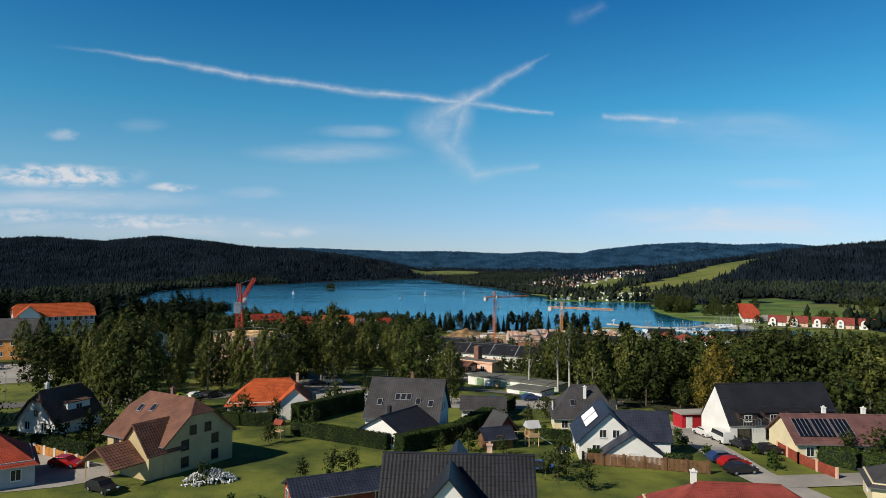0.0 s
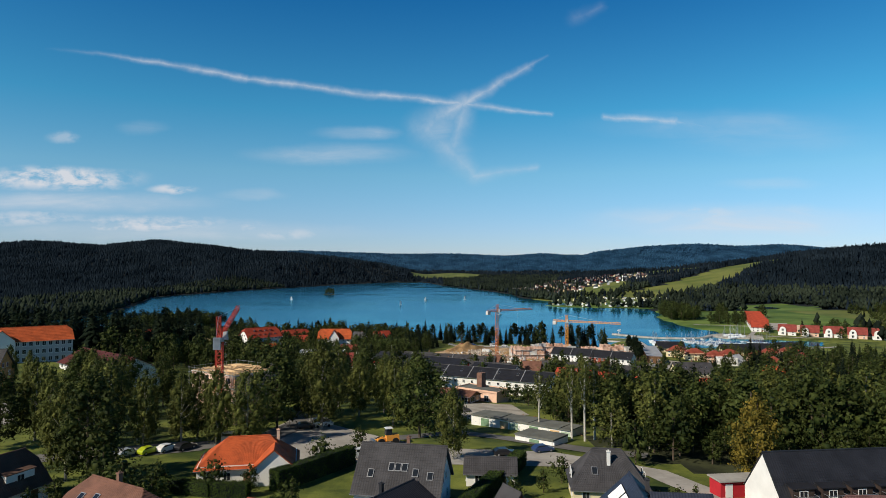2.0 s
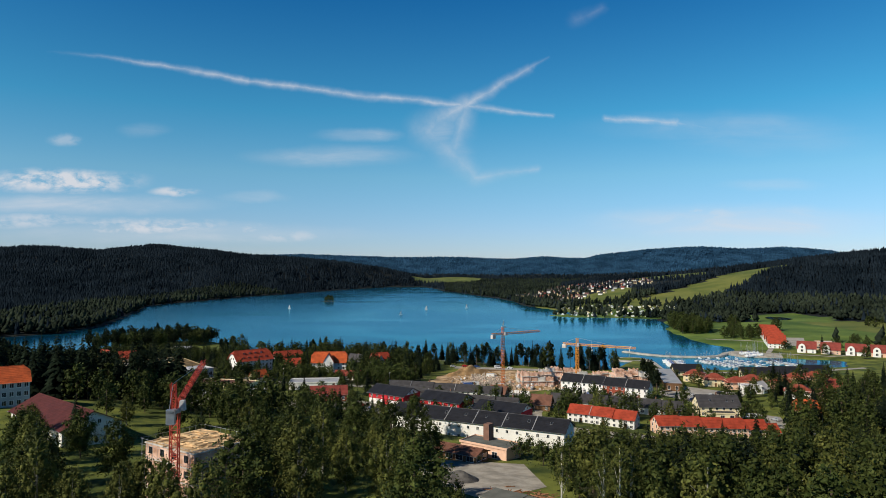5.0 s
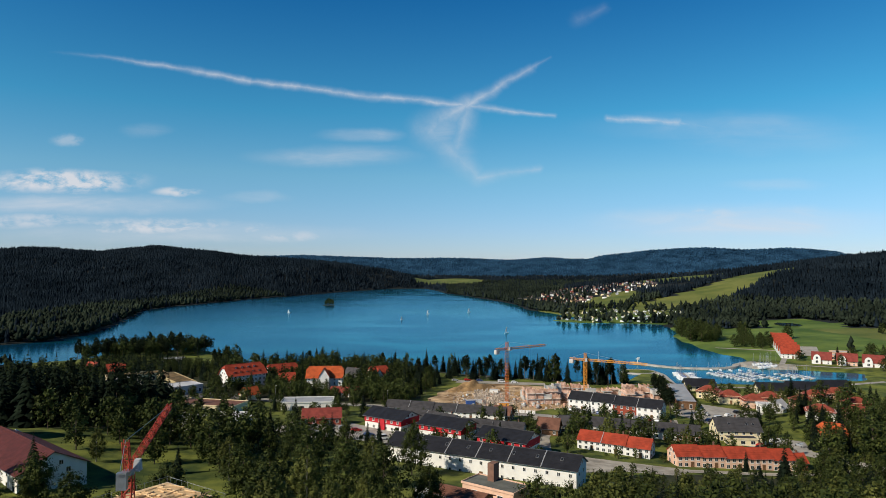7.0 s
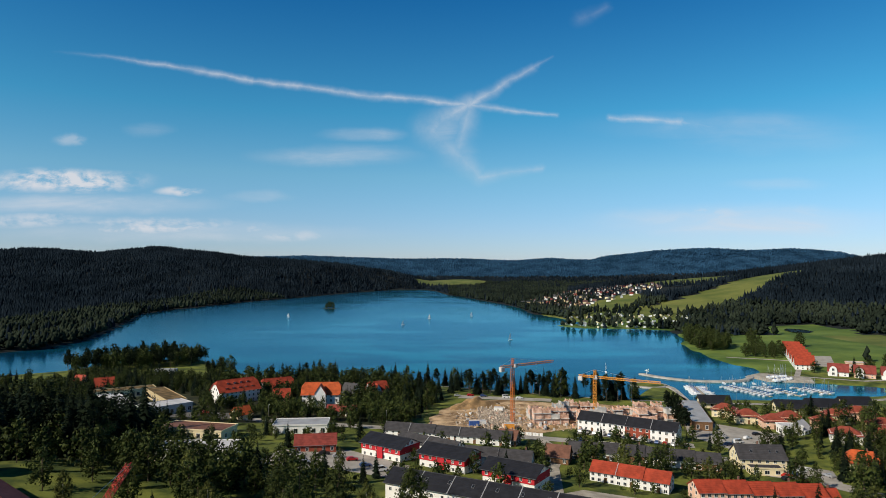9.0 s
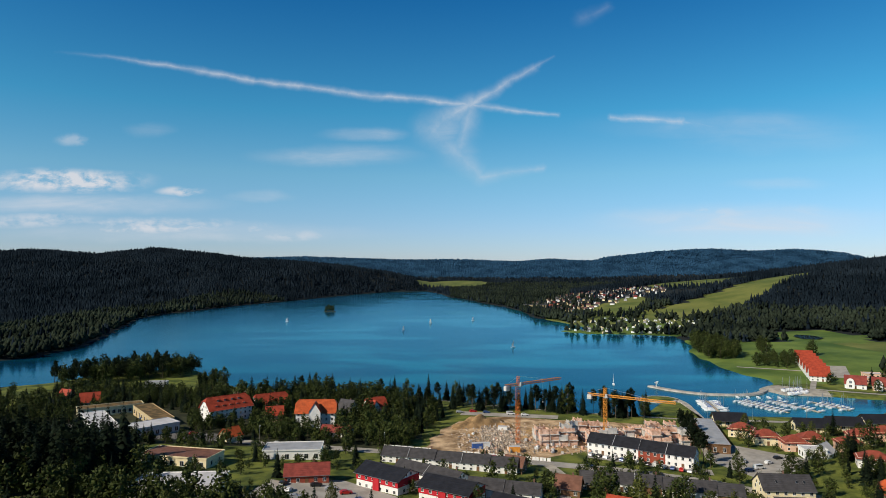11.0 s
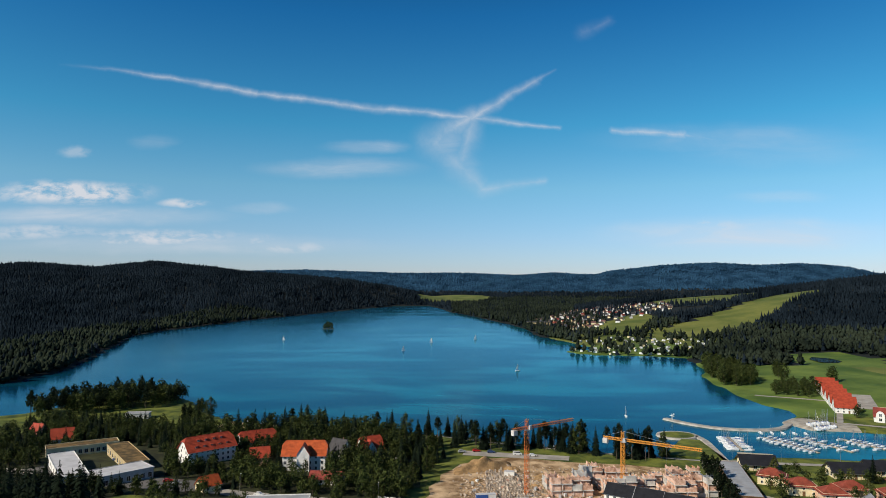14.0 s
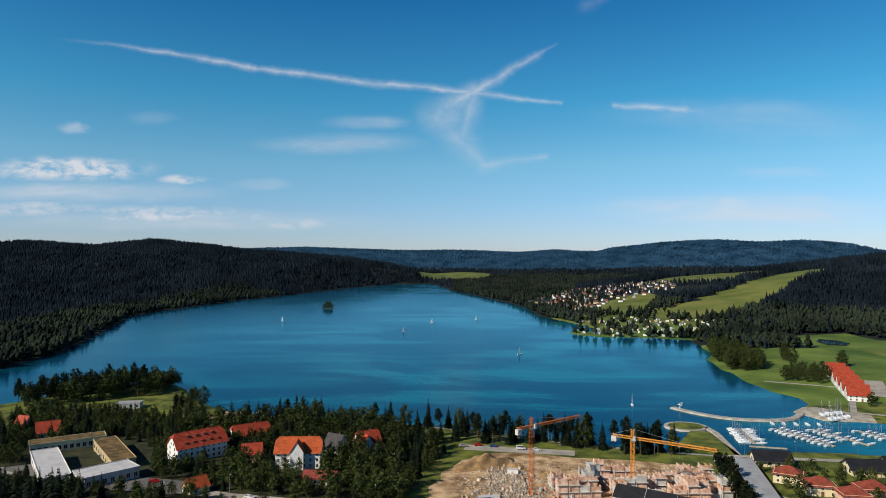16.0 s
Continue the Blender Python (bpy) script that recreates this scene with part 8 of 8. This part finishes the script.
tower_crane(33, 419, 28, 30, 8.5, 38, M_CRANE, "slim orange tower crane over the building site")
tower_crane(77, 428, 22, 34, 9, -32, M_CRANEYEL, "yellow-orange tower crane over the building site")
tower_crane(-52.9, 172.5, 19.8, 24, 4, 97, M_CRANERED, "red luffing tower crane beside the unfinished block", luff=14)

# ---- cars ----
CARS = {}


def car_meshes(van):
    if van in CARS:
        return CARS[van]
    g = Geo()
    if van:
        prof = [(-2.4, .35), (2.4, .35), (2.45, .95), (1.75, 1.15), (1.2, 2.0), (-2.35, 2.05), (-2.45, 1.0)]
        glass = [(1.72, 1.2), (1.22, 1.92), (-2.2, 1.95), (-2.25, 1.25)]
    else:
        prof = [(-2.1, .3), (2.1, .3), (2.15, .72), (1.0, .92), (.35, 1.42), (-1.2, 1.45), (-2.0, .98), (-2.15, .7)]
        glass = [(.95, .95), (.33, 1.37), (-1.15, 1.4), (-1.8, 1.0)]
    hw = .9
    def tuck(p):
        return .86 if p[1] > 1.05 else 1.0
    g.solid([(a, -hw * tuck((a, b)), b) for a, b in prof][::-1], [(a, hw * tuck((a, b)), b) for a, b in prof][::-1])
    w_ = Geo()
    w_.solid([(a, -hw * .93, b) for a, b in glass], [(a, hw * .93, b) for a, b in glass])
    t = Geo()
    t.bar((0, -.11, 0), (0, .11, 0), .32, 0, 12)
    rm = Geo()
    rm.bar((0, -.12, 0), (0, .12, 0), .19, 0, 8)
    hl = Geo()
    hl.box(-.04, .04, -.2, .2, -.08, .08)
    CARS[van] = (g, w_.mesh("windows", M_GLASS), t.mesh("wheel", M_RUBBER), rm.mesh("rim", M_METAL), hl.mesh("headlight", M_HULL))
    return CARS[van]


BODY = {}


def car(x, y, rot, colour, word, van=False):
    g, wm, tm, rm, hl = car_meshes(van)
    key = (colour, van)
    if key not in BODY:
        BODY[key] = g.mesh("body", material("car_paint_" + word, colour, .3, .2, vary=.03, spec=.6))
    e = thing("van" if van else "car", pose(x, y, ground_z(x, y) + .14, 0, 0, rot), ("parked %s van with side windows" if van else "parked %s hatchback car") % word, "van" if van else "car", "parked cars")
    part("body", BODY[key], None, e)
    part("windows", wm, None, e)
    for sx in (-1.35, 1.35):
        for sy in (-.84, .84):
            wh = part("wheel", tm, None, e, m=pose(sx, sy, .32))
            if y < 160:
                part("rim", rm, None, wh)
    for sy in (-.6, .6) if y < 160 else ():
        part("headlight", hl, None, e, m=pose(2.42 if van else 2.12, sy, .68))


C_RED, C_WHITE, C_BLACK, C_SILVER, C_BLUE, C_LIME = (.42, .015, .012), (.75, .75, .74), (.02, .02, .024), (.36, .37, .39), (.03, .06, .16), (.42, .5, .02)
for x, y, rot, c, wd, v in ((-51, 90.5, -8, C_RED, "red", False), (-40.8, 80.2, -30, C_BLACK, "black", False), (44.4, 112.6, 100, C_WHITE, "white", False), (45.2, 107.5, 95, C_WHITE, "white", True), (46.6, 103.6, 100, C_BLACK, "black", False),
                            (49.5, 100.2, 5, C_BLACK, "black", False), (40.4, 95.6, 10, C_BLUE, "dark blue", False), (40.8, 92.8, 12, C_RED, "red", False), (40.4, 89.8, 12, C_BLACK, "black", False),
                            (-61, 144.5, 60, C_SILVER, "silver", False), (-57.6, 146.3, 60, C_LIME, "lime green", False), (-54.8, 148.2, 60, C_WHITE, "white", False), (-51.8, 149.6, 60, C_BLACK, "black", False), (-44, 155.5, 15, C_WHITE, "white", True), (-32, 170.5, 20, C_BLACK, "black", False), (-28.5, 173, 25, C_WHITE, "white", True),
                            (-14.5, 143.4, 20, C_WHITE, "white", True), (20, 149, 20, C_BLUE, "dark blue", False), (-76, 158, 20, C_RED, "red", False), (-126, 186, 10, C_SILVER, "silver", True), (12, 146, 10, C_BLACK, "black", False)):
    car(x, y, rot, c, wd, v)
PAINTS = [(C_WHITE, "white"), (C_BLACK, "black"), (C_SILVER, "silver"), (C_RED, "red"), (C_BLUE, "dark blue"), (C_WHITE, "white")]
for k in range(14):
    t = k / 13
    c, wd = PAINTS[(k * 5 + 2) % 6]
    car(64.5 + 40 * t, 402.0 - 24.5 * t, 58 + rng.uniform(-4, 4), c, wd, k % 5 == 3)
for k, (x, y, rot) in enumerate([(-48, 338, 20), (-42, 334, 20), (-36, 330, 20), (-30, 322, 20), (-24, 316, 20), (-56, 330, 80), (-60, 338, 80), (-52, 322, 10), (130, 336, 20), (134, 338, 20), (138, 341, 25), (142, 344, 20), (128, 332, 20), (146, 336, 110), (134, 330, 10), (128, 384, 20), (134, 388, 20), (142, 396, 30), (150, 404, 20), (132, 398, 60), (20, 391, -14), (60, 382, -16), (-20, 398, -10), (-80, 406, -10), (86, 374, -20),
                                  (-120, 420, 20), (-126, 424, 20), (-180, 446, 15), (-140, 428, 20), (298, 650, 66), (304, 664, 66), (310, 676, 66), (316, 668, 66), (-170, 466, 40), (-164, 470, 40), (-30, 476, 20), (-20, 470, 40), (6, 494, 10), (14, 496, 5), (22, 494, 0), (36, 490, 0), (44, 488, 0), (-60, 455, 10), (-46, 460, 50)]):
    c, wd = PAINTS[(k * 7 + 1) % 6]
    car(x, y, rot + rng.uniform(-4, 4), c, wd, k % 6 == 4)

# wheel loader on the yard
e = thing("wheel_loader", pose(-11.6, 155, ground_z(-11.6, 155), 0, 0, 200), "yellow wheel loader on the gravel yard", "wheel loader")
g = Geo()
g.box(-2.4, .4, -.9, .9, .8, 2.0, 0, .1)
g.box(.2, 2.2, -.6, .6, .7, 1.3, 0, .08)
part("body", g, M_CRANEYEL, e)
g = Geo()
g.box(-.9, .5, -.75, .75, 2.0, 3.3, 0, .15)
c_ = part("cab", g, M_GLASS, e)
g = Geo()
g.box(-1.0, .6, -.85, .85, 3.3, 3.42)
part("cab_roof", g, M_HULL, c_)
g = Geo()
g.solid([(3.0, -1.3, .2), (4.0, -1.3, .1), (4.0, 1.3, .1), (3.0, 1.3, .2)], [(2.9, -1.3, 1.2), (3.3, -1.3, 1.2), (3.3, 1.3, 1.2), (2.9, 1.3, 1.2)])
part("bucket", g, M_METAL, e)
g = Geo()
for s in (-.5, .5):
    g.bar((.8, s, 1.5), (3.0, s, .8), .12)
part("lift_arms", g, M_CRANEYEL, e)
for sx in (-1.5, 1.5):
    for sy in (-.95, .95):
        g = Geo()
        g.bar((0, -.28, 0), (0, .28, 0), .72, 0, 14)
        part("wheel", g, M_RUBBER, e, m=pose(sx, sy, .72))
# street lamps
for x, y in ((-96, 146), (-64, 155), (-30, 404), (20, 396), (60, 388), (100, 374), (-90, 412), (150, 486), (175, 484), (205, 482), (-36, 172)):
    e = thing("street_lamp", pose(x, y, ground_z(x, y), 0, 0, 90), "grey steel street lamp", "street lamp", "street lamps")
    g = Geo()
    g.bar((0, 0, -.3), (0, 0, 7), .09, 0, 6, .05)
    g.bar((0, 0, 7), (1.2, 0, 7.2), .05)
    part("pole", g, M_METAL, e)
    g = Geo()
    g.box(.8, 1.6, -.15, .15, 7.1, 7.25)
    part("lamp_head", g, M_HULL, e)
# tree clumps on the shore behind the building site and along its edge
for k, (x, y) in enumerate(((14, 499), (18, 502), (22, 500), (27, 502), (31, 499.5), (36, 502), (33, 505), (54, 503), (58, 500), (61, 503), (64, 499.5), (68, 501), (72, 498), (88, 484), (92, 487), (96, 483), (99, 486), (103, 483), (106, 487), (50, 507))):
    tree(pick(["pine0", "spruce1", "pine2", "pine1", "spruce0"], k), x, y, rng.uniform(13, 18))
for k, (x, y) in enumerate(((-19, 418), (-23, 425), (-17, 429), (-21, 436), (-15, 441), (-12, 449), (-18, 450), (-9, 460), (-14, 461), (-7, 471), (-12, 474), (-4, 481), (-10, 485), (-20, 410), (-27, 432), (-24, 444))):
    tree(pick(["mid0", "spruce2", "mid1", "mid2", "spruce0"], k), x, y, rng.uniform(7, 12))
